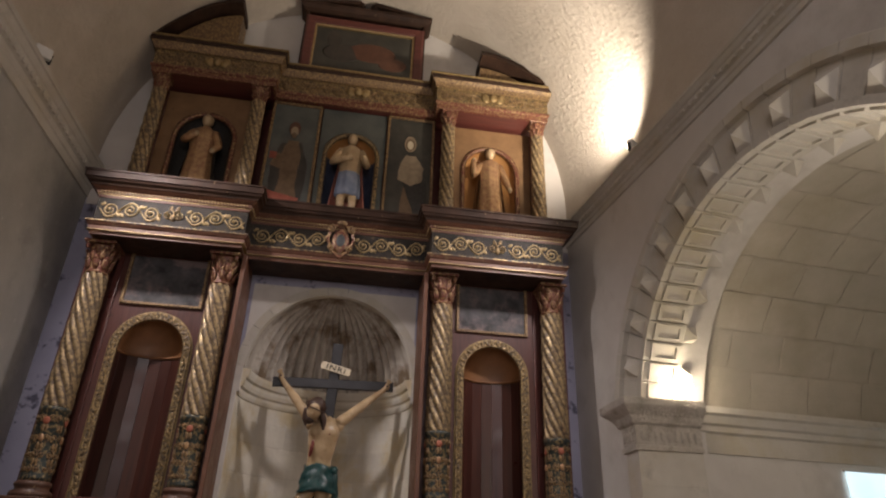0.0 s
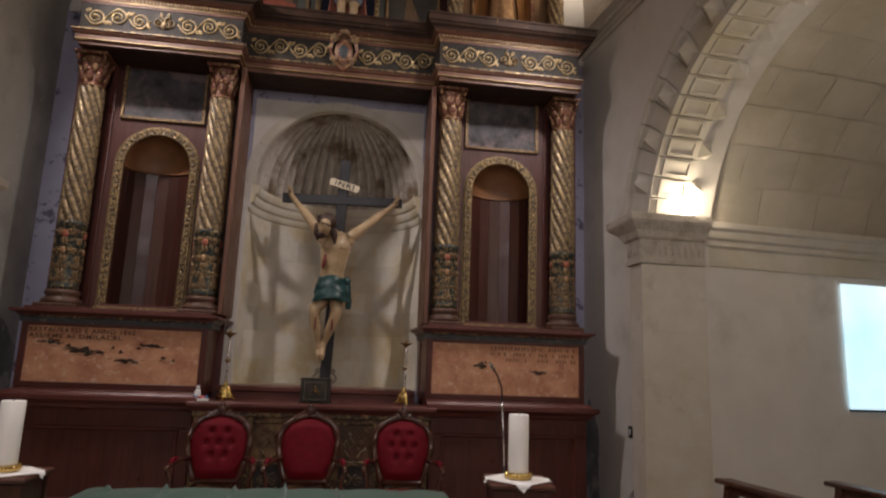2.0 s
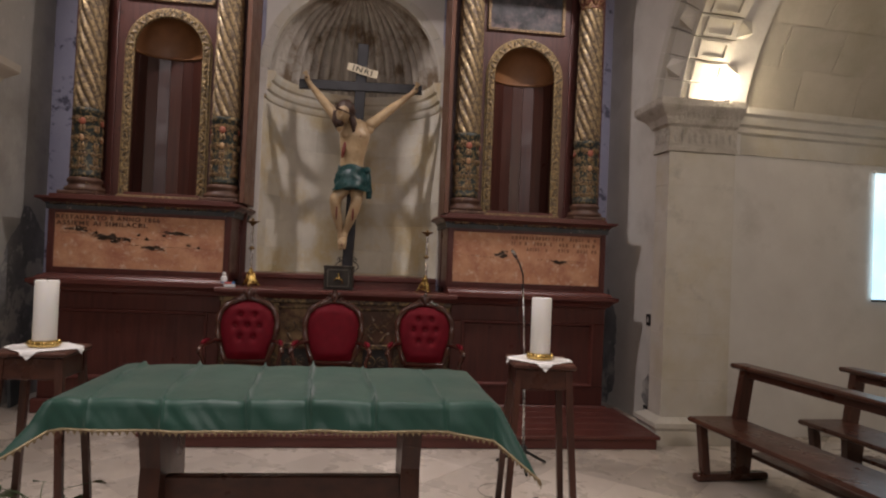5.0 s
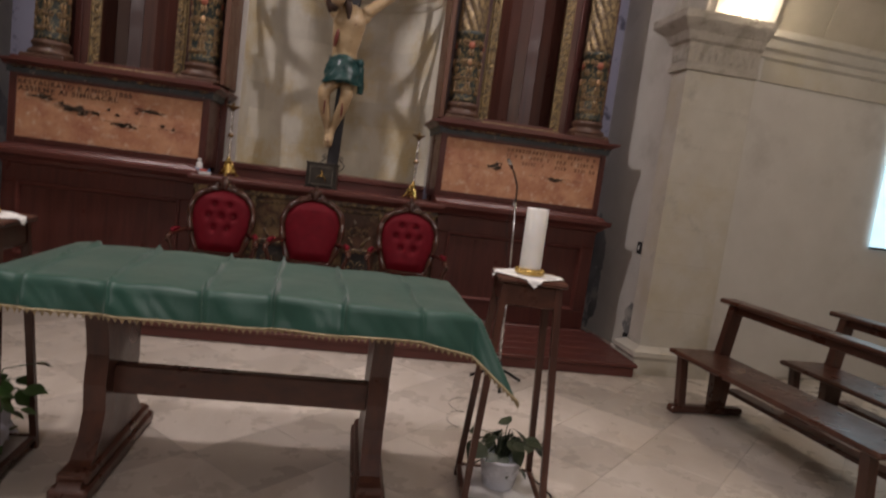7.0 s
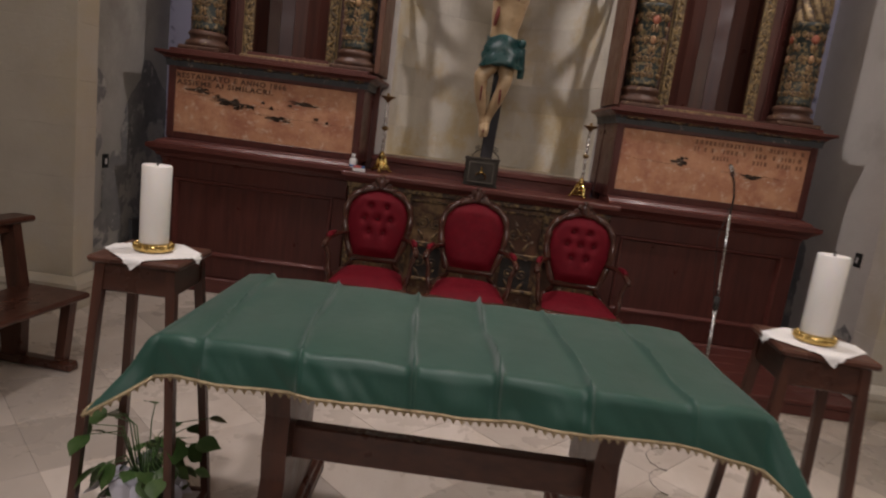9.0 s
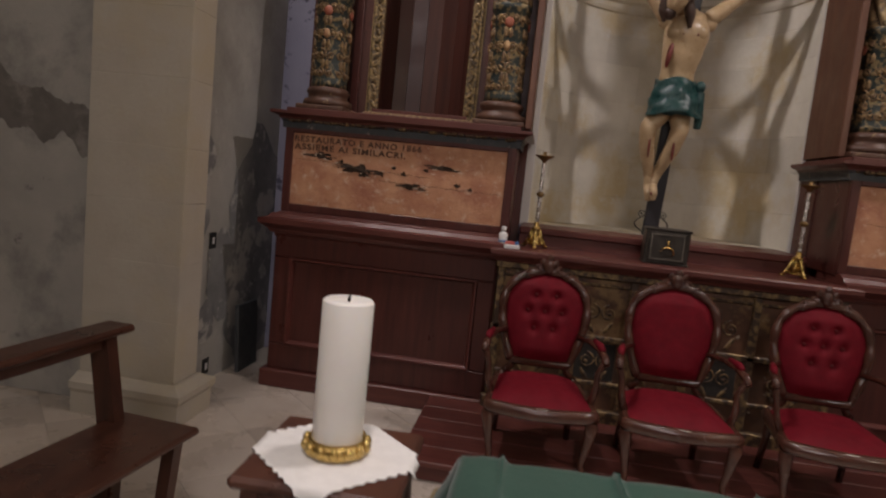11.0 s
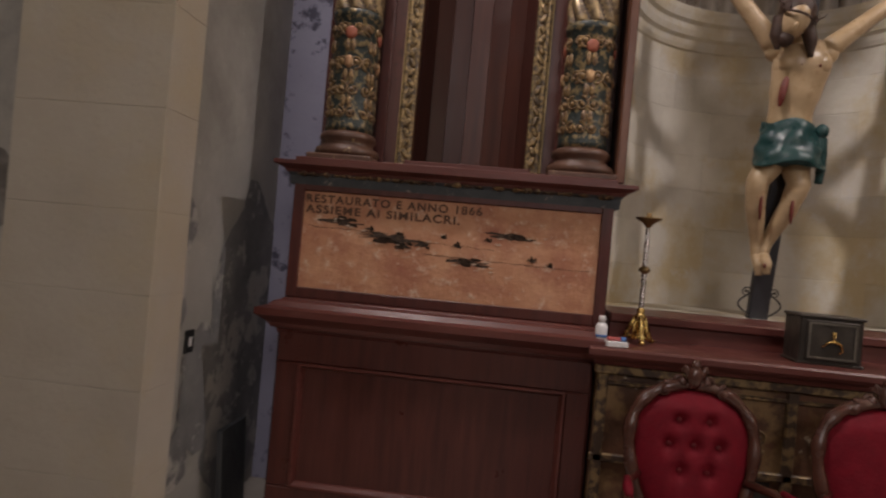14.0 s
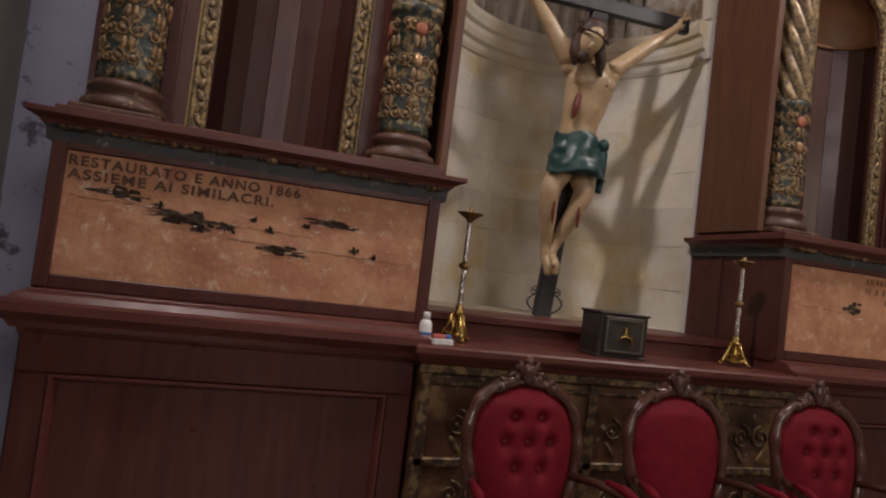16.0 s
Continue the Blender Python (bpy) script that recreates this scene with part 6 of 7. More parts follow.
part("label", Shape().lathe([(0.0275, 0.030), (0.0275, 0.042)], 18), BLUE, bo, "blue printed label")
bx = thing("small_box", "small white card box with a red and blue tube on it", "box", at=pose(-1.02, -0.145, 1.217, 0, 0, 12) @ Matrix.Scale(1.3, 4))
part("carton", Shape().box(-0.04, 0.04, -0.02, 0.02, 0, 0.02, 0.002), PLASTIC, bx)
part("tube", Shape().tube([(-0.035, 0, 0.028), (0.015, 0, 0.028)], 0.008, 10), PINK, bx)
part("tube_cap", Shape().tube([(0.015, 0, 0.028), (0.035, 0, 0.028)], 0.009, 10), BLUE, bx)

# ---- presbytery platform ----
plat = thing("platform", "low red-brown wooden platform under the chairs", "platform", at=(0, 0, 0))
part("riser", Shape().box(-1.45, 2.80, -1.14, -0.12, 0.0, 0.088, 0.006), RED_H, plat)
for k in range(5):
    part("board", Shape().box(-1.47, 2.82, -1.165 + k * 0.21, -1.165 + (k + 1) * 0.21 - 0.002, 0.085, 0.118, 0.005), RED_H, plat)

# ---- armchairs ----
VELVET = mat("red_velvet", (0.115, 0.0025, 0.009), (0.165, 0.004, 0.013), 14, 0.7, 0, 0.25, 80)
VELVET.node_tree.nodes["Principled BSDF"].inputs["Specular IOR Level"].default_value = 0.2
CHAIRWOOD = mat("polished_carved_walnut", (0.045, 0.016, 0.011), (0.085, 0.032, 0.020), 8, 0.2, 0, 0.25, 30)
CHAIRWOOD.node_tree.nodes["Principled BSDF"].inputs["Coat Weight"].default_value = 0.4
BUTTON = mat("sunk_button", (0.12, 0.003, 0.008), (0.16, 0.006, 0.012), 20, 0.6)
TAG = mat("paper_tag", (0.5, 0.46, 0.38), (0.6, 0.55, 0.46), 20, 0.6)


def outline(u):
    """Half width of the balloon back at height fraction u."""
    w = 0.160 + 0.068 * math.sin(math.pi / 2 * min(1, u / 0.62))
    return w if u < 0.58 else w * math.sqrt(max(0.0, 1 - ((u - 0.58) / 0.4205) ** 2.5))


def armchair(x, y, turn, tufted):
    th = thing("armchair", "carved walnut armchair with tufted red velvet" if tufted else "carved walnut armchair with a plain red velvet back", "chair", "armchairs before the altar", at=pose(x, y, 0.118, 0, 0, turn))
    # back: padded oval, leaning
    zb, zt = 0.50, 1.00

    def back(xx, z, off):
        return (xx, 0.10 + (z - 0.45) * 0.16 + off, z)
    rows = []
    n, k = 28, 30
    tufts = [(-0.10, 0.79), (0.0, 0.79), (0.10, 0.79), (-0.055, 0.69), (0.055, 0.69), (-0.06, 0.885), (0.06, 0.885)] if tufted else []
    for i in range(n + 1):
        u = math.sin(math.pi / 2 * i / n)
        z = zb + (zt - zb) * u
        w = outline(u)
        row = []
        for j in range(k + 1):
            v = -1 + 2 * j / k
            pad = 0.055 * (1 - abs(v) ** 3) * min(1, 6 * u + 0.3) * min(1, 6 * (1 - u) + 0.2)
            xx = v * w
            for tx, tz in tufts:
                pad -= 0.040 * math.exp(-((xx - tx) ** 2 + (z - tz) ** 2) / 0.0005)
            row.append(back(xx, z, -pad))
        rows.append(row)
    bk = part("back_cushion", Shape().grid(rows), VELVET, th, "tufted red velvet back" if tufted else "plain red velvet back")
    for tx, tz in tufts:
        part("button", Shape().ball(back(tx, tz, -0.026), (0.012, 0.006, 0.012), 8, 6), BUTTON, bk)
    part("back_panel", Shape().grid([[(p[0], p[1] + 0.022, p[2]) for p in (r[0], r[k // 4], r[k // 2], r[3 * k // 4], r[-1])] for r in [[back(v * (abs(rw[-1][0])), rw[0][2], 0.0) for v in [-1 + 2 * j / k for j in range(k + 1)]] for rw in rows]]), CHAIRWOOD, th)
    left = [Vector(r[0]) for r in rows]
    right = [Vector(r[-1]) for r in rows]
    ring = left + right[::-1]
    ctr = Vector(back(0, 0.76, 0))
    ring = [p + (p - ctr).normalized() * 0.024 for p in ring]
    fr = Shape().tube(ring + [ring[0]], [0.026 + 0.004 * math.sin(i * 1.1) for i in range(len(ring))] + [0.026], 9)
    bf = part("back_frame", fr, CHAIRWOOD, th)
    s = Shape()
    t = Vector(back(0, zt + 0.045, -0.01))
    for q in (-1, 1):
        scroll(s, q * 0.055, t.z - 0.005, 0.042, t.y, 1.4, math.pi / 2, q, 0.014)
        scroll(s, q * 0.125, t.z - 0.045, 0.032, t.y - 0.01, 1.3, math.pi / 2, q, 0.012)
        leaf_relief(s, q * 0.03, t.y - 0.01, t.z + 0.03, 0.016, 0.035, q * 0.5)
    s.ball(t + Vector((0, -0.012, 0.012)), (0.034, 0.022, 0.05), 10, 8)
    s.ball(t + Vector((0, -0.012, 0.06)), (0.022, 0.016, 0.026), 9, 6)
    part("crest", s, CHAIRWOOD, bf)
    for q in (-1, 1):
        part("back_post", Shape().tube([back(q * 0.15, 0.50, 0.005), (q * 0.165, 0.115, 0.44), (q * 0.20, 0.13, 0.40)], [0.022, 0.02, 0.026], 8), CHAIRWOOD, bf)
    # seat
    rows = []
    for i in range(15):
        v = i / 14
        yy = 0.14 - 0.52 * v
        w = 0.235 + 0.045 * v
        row = []
        for j in range(17):
            u = -1 + 2 * j / 16
            yo = -0.05 * (1 - u * u) * (v ** 3)
            row.append((u * w, yy + yo, 0.375 + 0.07 * (1 - abs(u) ** 4) * (1 - abs(2 * v - 1) ** 5)))
        rows.append(row)
    st = part("seat_cushion", Shape().grid(rows).grid([[(r[0][0], r[0][1], r[0][2]), (r[-1][0], r[-1][1], r[-1][2])] for r in rows], 0, True), VELVET, th, "red velvet seat")
    edge = [r[0] for r in rows] + [p for p in rows[-1][1:-1]] + [r[-1] for r in rows[::-1]]
    part("seat_rail", Shape().tube([(p[0], p[1], 0.352) for p in edge] + [(edge[0][0], edge[0][1], 0.352)], 0.030, 8, 0, 1.3), CHAIRWOOD, th)
    part("tag", Shape().box(-0.03, 0.03, -0.442, -0.436, 0.372, 0.386, 0.001), TAG, th)
    for q in (-1, 1):
        part("leg", Shape().tube([(q * 0.255, -0.35, 0.36), (q * 0.275, -0.375, 0.30), (q * 0.262, -0.36, 0.18), (q * 0.245, -0.345, 0.08), (q * 0.258, -0.37, 0.015), (q * 0.262, -0.385, 0.0)], [0.034, 0.036, 0.024, 0.017, 0.02, 0.022], 9), CHAIRWOOD, th)
        part("leg", Shape().tube([(q * 0.21, 0.13, 0.40), (q * 0.215, 0.14, 0.2), (q * 0.225, 0.19, 0.0)], [0.026, 0.022, 0.02], 8), CHAIRWOOD, th)
        arm = part("armrest", Shape().tube([back(q * 0.215, 0.66, -0.01), (q * 0.275, 0.02, 0.665), (q * 0.315, -0.12, 0.655), (q * 0.325, -0.22, 0.635), (q * 0.33, -0.25, 0.61)], [0.018, 0.018, 0.021, 0.023, 0.018], 9), CHAIRWOOD, th)
        part("arm_pad", Shape().tube([(q * 0.292, -0.02, 0.682), (q * 0.312, -0.12, 0.678), (q * 0.318, -0.17, 0.668)], [0.014, 0.020, 0.014], 9), VELVET, arm)
        part("arm_post", Shape().tube([(q * 0.328, -0.235, 0.625), (q * 0.30, -0.19, 0.54), (q * 0.295, -0.22, 0.45), (q * 0.268, -0.24, 0.37)], [0.018, 0.016, 0.018, 0.022], 8), CHAIRWOOD, arm)
    return th


armchair(-0.755, -0.73, 3, True)
armchair(-0.016, -0.72, 0, False)
armchair(0.80, -0.71, -3, True)

# ---- altar table with its green cloth ----
tx0, tx1, ty0, ty1, tz = -0.965, 0.81, -3.645, -2.86, 0.945
table = thing("altar_table", "dark walnut trestle table with a stretcher", "table", at=(-0.09, -3.1, 0))
part("tabletop", Shape().box(tx0 + 0.03 + 0.09, tx1 - 0.03 + 0.09, -0.51, 0.22, 0.885, 0.922, 0.008), DARKWOOD, table)
for x in (-0.605, 0.585):
    prof = [(-0.43, 0.0), (-0.43, 0.06), (-0.40, 0.085), (-0.36, 0.10), (-0.30, 0.13), (-0.235, 0.20), (-0.20, 0.30), (-0.215, 0.42), (-0.20, 0.55), (-0.225, 0.66), (-0.27, 0.78), (-0.33, 0.85), (-0.36, 0.895)]
    pts = [(y, z) for y, z in prof] + [(-y, z) for y, z in prof[::-1]]
    s = Shape()
    n = len(pts)
    w = 0.045
    s.add([(x - w, y, z) for y, z in pts] + [(x + w, y, z) for y, z in pts], [tuple(range(n)), tuple(range(n, 2 * n))] + [(k, (k + 1) % n, n + (k + 1) % n, n + k) for k in range(n)])
    leg = part("leg", s, DARK_V, table)
    part("foot", Shape().box(x - 0.075, x + 0.075, -0.435, 0.435, 0.0, 0.065, 0.012).box(x - 0.062, x + 0.062, -0.39, 0.39, 0.06, 0.115, 0.012), DARKWOOD, leg)
part("stretcher", Shape().box(-0.57, 0.55, -0.03, 0.03, 0.355, 0.485, 0.006), DARKWOOD, table, at=pose(0, -0.09, 0))
part("apron", Shape().box(-0.75, 0.73, -0.035, 0.035, 0.83, 0.895, 0.006), DARKWOOD, table)

SATIN = mat("green_satin", (0.010, 0.055, 0.038), (0.015, 0.068, 0.048), 2, 0.47, 0, 0.12, 26, stretch=(3, 1, 1))
SATIN.node_tree.nodes["Principled BSDF"].inputs["Sheen Weight"].default_value = 0.25
SATIN.node_tree.nodes["Principled BSDF"].inputs["Specular IOR Level"].default_value = 0.42
FRINGE = mat("gold_braid", (0.24, 0.18, 0.10), (0.42, 0.34, 0.20), 60, 0.42, 0.35, 0.5, 120)
creases = (-0.86, -0.58, -0.245, 0.01, 0.28, 0.58)


def cloth_point(px, py):
    """Where the point (px, py) of the flat cloth comes to lie."""
    dx = max(0, px - tx1) - max(0, tx0 - px)
    dy = max(0, py - ty1) - max(0, ty0 - py)
    x, y = min(max(px, tx0), tx1), min(max(py, ty0), ty1)
    hang = math.hypot(dx, dy)
    fold = 0.0
    for k, c in enumerate(creases):
        bend = 0.018 * noise.noise(Vector((py * 3.0, k * 5.3, 1.7))) - 0.06 * (py + 3.24)
        tall = (0.024, 0.036, 0.032, 0.042, 0.032, 0.022)[k] * (0.8 + 0.9 * noise.noise(Vector((py * 4.5, k * 3.1, 4.0))))
        fold += max(0, tall) * math.exp(-abs((px - c - bend) / 0.0065)) * (1.0 if hang == 0 else 0.55)
    lows = (tx0,) + creases + (tx1,)
    for a, b in zip(lows, lows[1:]):
        if a <= px < b:
            fold += 0.007 * math.sin(math.pi * (px - a) / (b - a))
    wob = noise.noise(Vector((px * 2.6, py * 2.6, 0.3))) * 0.009 + noise.noise(Vector((px * 7, py * 3, 2.3))) * 0.005
    z = tz + wob * (1 if hang == 0 else 0.6) + fold * (1 if hang < 0.03 else 0.3)
    if hang > 0:
        rd = 0.03
        if hang < rd * 1.57:
            a = hang / rd
            out, drop = rd * math.sin(a), rd * (1 - math.cos(a))
        else:
            out, drop = rd + (hang - rd * 1.57) * 0.22, rd + (hang - rd * 1.57) * 0.97
        ripple = (0.006 * math.sin(px * 17 + py * 13 + 1.2) + 0.026 * noise.noise(Vector((px * 5, py * 3, 7.0))) + 0.010 * abs(noise.noise(Vector((px * 11 + py * 9, py * 2, 3.0))))) * min(1, hang / 0.10)
        corner = min(abs(dx), abs(dy)) / max(1e-6, max(abs(dx), abs(dy)))
        out += ripple + 0.10 * corner * hang / 0.2 + fold * 0.8
        x += dx / hang * out
        y += dy / hang * out
        z = z - drop
    return Vector((x, y, z))


lo_x, hi_x, lo_y, hi_y = tx0 - 0.17, tx1 + 0.24, ty0 - 0.15, ty1 + 0.12
nx, ny = 520, 90


def skew(px, py):
    """The cloth lies a little askew: more overhang at one corner."""
    u = (px - lo_x) / (hi_x - lo_x)
    if py < ty0:
        py = ty0 + (py - ty0) * (0.92 + 0.52 * max(0, u - 0.80) / 0.2 + 0.25 * max(0, 0.10 - u) / 0.1)
    return px, py


rows = []
for j in range(ny + 1):
    py = lo_y + (hi_y - lo_y) * j / ny
    rows.append([cloth_point(*skew(lo_x + (hi_x - lo_x) * i / nx, py)) for i in range(nx + 1)])
cloth = thing("tablecloth", "green satin altar cloth with a gold braided hem", "tablecloth", at=(0, 0, 0))
cloth.matrix_basis = Matrix.Translation((-0.08, -3.24, tz))
off = Vector((-0.08, -3.24, tz))
part("cloth", Shape().grid([[p - off for p in r] for r in rows]), SATIN, cloth)
border = [r for r in rows[0]] + [r[-1] for r in rows[1:]] + [p for p in rows[-1][::-1][1:]] + [r[0] for r in rows[::-1][1:]]
s = Shape()
s.tube([p - off + Vector((0, 0, 0.004)) for p in border], 0.0095, 5, 0, 0.6)
acc = 0.0
for a, b in zip(border, border[1:]):
    acc += (b - a).length
    if acc > 0.022:
        acc = 0
        d = (b - a).normalized() * 0.009
        q = b - off
        s.add([q - d, q + d, q + Vector((0, 0, -0.017)) + d * 0.2, q + Vector((0, 0, -0.006)) - Vector((0, 0.004, 0))], [(0, 1, 2), (0, 1, 3), (1, 2, 3), (0, 2, 3)])
part("gold_braid", s, FRINGE, cloth, "gold braid with small tassels")

# ---- candle stands ----
LACE = mat("white_lace", (0.72, 0.71, 0.69), (0.80, 0.79, 0.77), 40, 0.8, 0, 0.4, 150)
WAX = mat("white_wax", (0.80, 0.78, 0.74), (0.86, 0.84, 0.80), 3, 0.45, 0, 0.03, 30)
WAX.node_tree.nodes["Principled BSDF"].inputs["Subsurface Weight"].default_value = 0.15
WAX.node_tree.nodes["Principled BSDF"].inputs["Subsurface Radius"].default_value = (0.02, 0.015, 0.01)
WICK = mat("burnt_wick", (0.02, 0.018, 0.015), (0.04, 0.03, 0.025), 30, 0.9)
MARBLE = mat("white_marble_slab", (0.50, 0.48, 0.46), (0.60, 0.58, 0.56), 6, 0.4, 0, 0.05, 30)


def candle_stand(x, y, turn):
    th = thing("candle_stand", "tall dark wooden stand on splayed legs with a low marble shelf", "stand", "candle stands by the altar table", at=pose(x, y, 0, 0, 0, turn))
    part("top", Shape().box(-0.155, 0.155, -0.155, 0.155, 1.055, 1.08, 0.008), DARKWOOD, th)
    part("apron", Shape().box(-0.13, 0.13, -0.13, 0.13, 0.955, 1.055, 0.006), DARKWOOD, th)
    for qx in (-1, 1):
        for qy in (-1, 1):
            a, b = Vector((qx * 0.118, qy * 0.118, 1.05)), Vector((qx * 0.182, qy * 0.182, 0.0))
            w0, w1 = 0.016, 0.014
            s = Shape()
            s.grid([[p + Vector((ux * w, uy * w, 0)) for ux, uy in ((-1, -1), (1, -1), (1, 1), (-1, 1))] for p, w in ((a, w0), (b, w1))], 0, False, True, True)
            part("leg", s, DARK_V, th)
    s = Shape()
    e = 0.178
    for q in (-1, 1):
        s.box(-e, e, q * e - 0.012, q * e + 0.012, 0.035, 0.065, 0.003)
        s.box(q * e - 0.012, q * e + 0.012, -e, e, 0.035, 0.065, 0.003)
    part("shelf_frame", s, DARKWOOD, th)
    part("shelf", Shape().box(-0.168, 0.168, -0.168, 0.168, 0.045, 0.058, 0.002), MARBLE, th, "white marble shelf")
    # doily set cornerwise, its points hanging over the edges
    d = Shape()
    rows = []
    n = 24
    for i in range(n + 1):
        row = []
        for j in range(n + 1):
            u, v = -1 + 2 * i / n, -1 + 2 * j / n
            px, py = (u + v) * 0.098, (u - v) * 0.098
            ox, oy = max(0, abs(px) - 0.157), max(0, abs(py) - 0.157)
            h = ox + oy
            qx, qy = math.copysign(min(abs(px), 0.157) + 0.2 * ox, px), math.copysign(min(abs(py), 0.157) + 0.2 * oy, py)
            rim = max(abs(u), abs(v))
            zz = 1.0835 - h * 0.95 + 0.002 * math.sin(40 * u) * math.sin(37 * v)
            k = 1 + (0.03 * math.sin(n * 1.7 * math.atan2(v, u)) if rim > 0.95 else 0)
            row.append((qx * k, qy * k, zz))
        rows.append(row)
    d.grid(rows)
    lo = thing("doily", "white crocheted lace doily hanging over the stand's edges", "doily", "doilies on the stands", at=pose(x, y, 0, 0, 0, turn))
    part("lace", d, LACE, lo)
    ca = thing("pillar_candle", "thick white pillar candle in a gilt dish", "candle", "pillar candles", at=(x, y, 1.086))
    part("wax", Shape().lathe([(0.048, 0.016), (0.0495, 0.02), (0.0495, 0.298), (0.046, 0.303), (0.02, 0.299)], 36), WAX, ca)
    part("wick", Shape().tube([(0, 0, 0.297), (0.001, 0, 0.308), (0.004, 0, 0.314)], [0.003, 0.003, 0.002], 6), WICK, ca)
    di = Shape().lathe([(0.058, 0.0), (0.064, 0.004), (0.060, 0.022), (0.052, 0.030), (0.050, 0.018)], 28)
    for k in range(14):
        a = 2 * math.pi * k / 14
        di.ball((0.060 * math.cos(a), 0.060 * math.sin(a), 0.016), (0.010, 0.010, 0.014), 7, 5)
    part("dish", di, BRASS, ca, "embossed gilt dish")


candle_stand(-1.205, -3.235, 2)
candle_stand(1.12, -3.27, -6)

# ---- plants on the stands' shelves ----
LEAF = mat("glossy_leaf", (0.035, 0.085, 0.020), (0.10, 0.17, 0.055), 14, 0.35, 0, 0.15, 40, vary=0.5)
LEAFDARK = mat("dark_leaf", (0.022, 0.034, 0.016), (0.05, 0.062, 0.030), 14, 0.45, 0, 0.2, 40, vary=0.4)
POTWHITE = mat("white_glazed_pot", (0.62, 0.64, 0.70), (0.70, 0.72, 0.78), 6, 0.25)
POTGREEN = mat("dark_green_pot", (0.014, 0.022, 0.016), (0.022, 0.034, 0.024), 6, 0.4)
PETAL = mat("white_cloth_petal", (0.58, 0.58, 0.66), (0.68, 0.68, 0.76), 20, 0.6, 0, 0.2, 40)


def leaf_mesh(material):
    s = Shape()
    rows = []
    for i in range(7):
        u = i / 6
        w = 0.5 * math.sin(math.pi * min(1, u * 0.86 + 0.10)) ** 0.8 * (1 - u ** 4)
        rows.append([(v * w, u, -0.22 * u * u + 0.12 * abs(v) * w - 0.02) for v in (-1, -0.5, 0, 0.5, 1)])
    s.grid(rows)
    return s.mesh("leaf", material)


def plant(x, y, z, label, pot_mat, leaf_mat, count, spread, tall, petals, seed, pot=(0.085, 0.11)):
    rng = random.Random(seed)
    th = thing("potted_plant", label, "plant", "plants under the candle stands", at=(x, y, z))
    part("pot", Shape().lathe([(pot[0] * 0.72, 0), (pot[0] * 0.74, 0.005), (pot[0], pot[1] - 0.015), (pot[0] * 1.06, pot[1] - 0.012), (pot[0] * 1.06, pot[1]), (pot[0] * 0.9, pot[1] - 0.004), (pot[0] * 0.86, pot[1] - 0.02)], 24), pot_mat, th)
    me = leaf_mesh(leaf_mat)
    for k in range(count):
        a = rng.uniform(0, 2 * math.pi)
        far = k % 4 == 0
        r = spread * (rng.uniform(0.85, 1.25) if far else rng.uniform(0.25, 0.8))
        h = pot[1] + (rng.uniform(0.3, 1.0) * tall if far else rng.uniform(-0.04, 0.14))
        tip = Vector((r * math.cos(a), r * math.sin(a), max(0.02, h)))
        mid = Vector((0.45 * tip.x, 0.45 * tip.y, max(pot[1] + 0.05, tip.z * 0.8 + 0.05)))
        part("stem", Shape().tube([(0.02 * math.cos(a), 0.02 * math.sin(a), pot[1] - 0.02), mid, tip], [0.003, 0.0025, 0.0018], 5), leaf_mat, th)
        size = rng.uniform(0.055, 0.10)
        ob = part("leaf", me, leaf_mat, th)
        ob.matrix_basis = Matrix.Translation(tip) @ Euler((rng.uniform(-0.9, 0.2), rng.uniform(-0.5, 0.5), a - math.pi / 2 + rng.uniform(-0.8, 0.8))).to_matrix().to_4x4() @ Matrix.Diagonal((size, size, size, 1))
    if petals:
        pm = leaf_mesh(PETAL)
        for k in range(petals):
            a = rng.uniform(0, 2 * math.pi)
            r = spread * rng.uniform(0.3, 0.75)
            ob = part("petal", pm, PETAL, th)
            ob.matrix_basis = Matrix.Translation((r * math.cos(a), r * math.sin(a), pot[1] + rng.uniform(-0.03, 0.08))) @ Euler((rng.uniform(-1.4, -0.3), rng.uniform(-0.6, 0.6), a - math.pi / 2)).to_matrix().to_4x4() @ Matrix.Diagonal((0.09, 0.10, 0.10, 1))
    return th


plant(-1.20, -3.22, 0.058, "trailing green pothos in a dark pot with white cloth flowers", POTGREEN, LEAF, 72, 0.185, 0.30, 34, 4)
plant(1.12, -3.26, 0.058, "dark wilted ivy in a white glazed pot", POTWHITE, LEAFDARK, 40, 0.125, 0.12, 0, 9, (0.102, 0.15))

# ---- microphone stand ----
CHROME = mat("brushed_steel", (0.50, 0.50, 0.50), (0.60, 0.60, 0.60), 30, 0.25, 1.0, 0.1, 80)
RUBBER = mat("black_rubber", (0.012, 0.012, 0.012), (0.022, 0.022, 0.022), 20, 0.6)
mic = thing("microphone_stand", "steel microphone stand with a thin gooseneck on a black tripod", "microphone stand", at=(1.50, -1.60, 0))
base = Shape()
for k in range(3):
    a = 0.4 + 2 * math.pi * k / 3
    part("tripod_leg", Shape().tube([(0.02 * math.cos(a), 0.02 * math.sin(a), 0.12), (0.22 * math.cos(a), 0.22 * math.sin(a), 0.012)], 0.011, 8), RUBBER, mic)
part("hub", Shape().lathe([(0.02, 0.06), (0.026, 0.07), (0.026, 0.16), (0.018, 0.17)], 14), RUBBER, mic)
part("pole", Shape().tube([(0, 0, 0.16), (-0.02, 0, 0.80)], 0.011, 10), CHROME, mic)
part("clamp", Shape().tube([(-0.02, 0, 0.78), (-0.022, 0, 0.86)], 0.018, 10), RUBBER, mic)
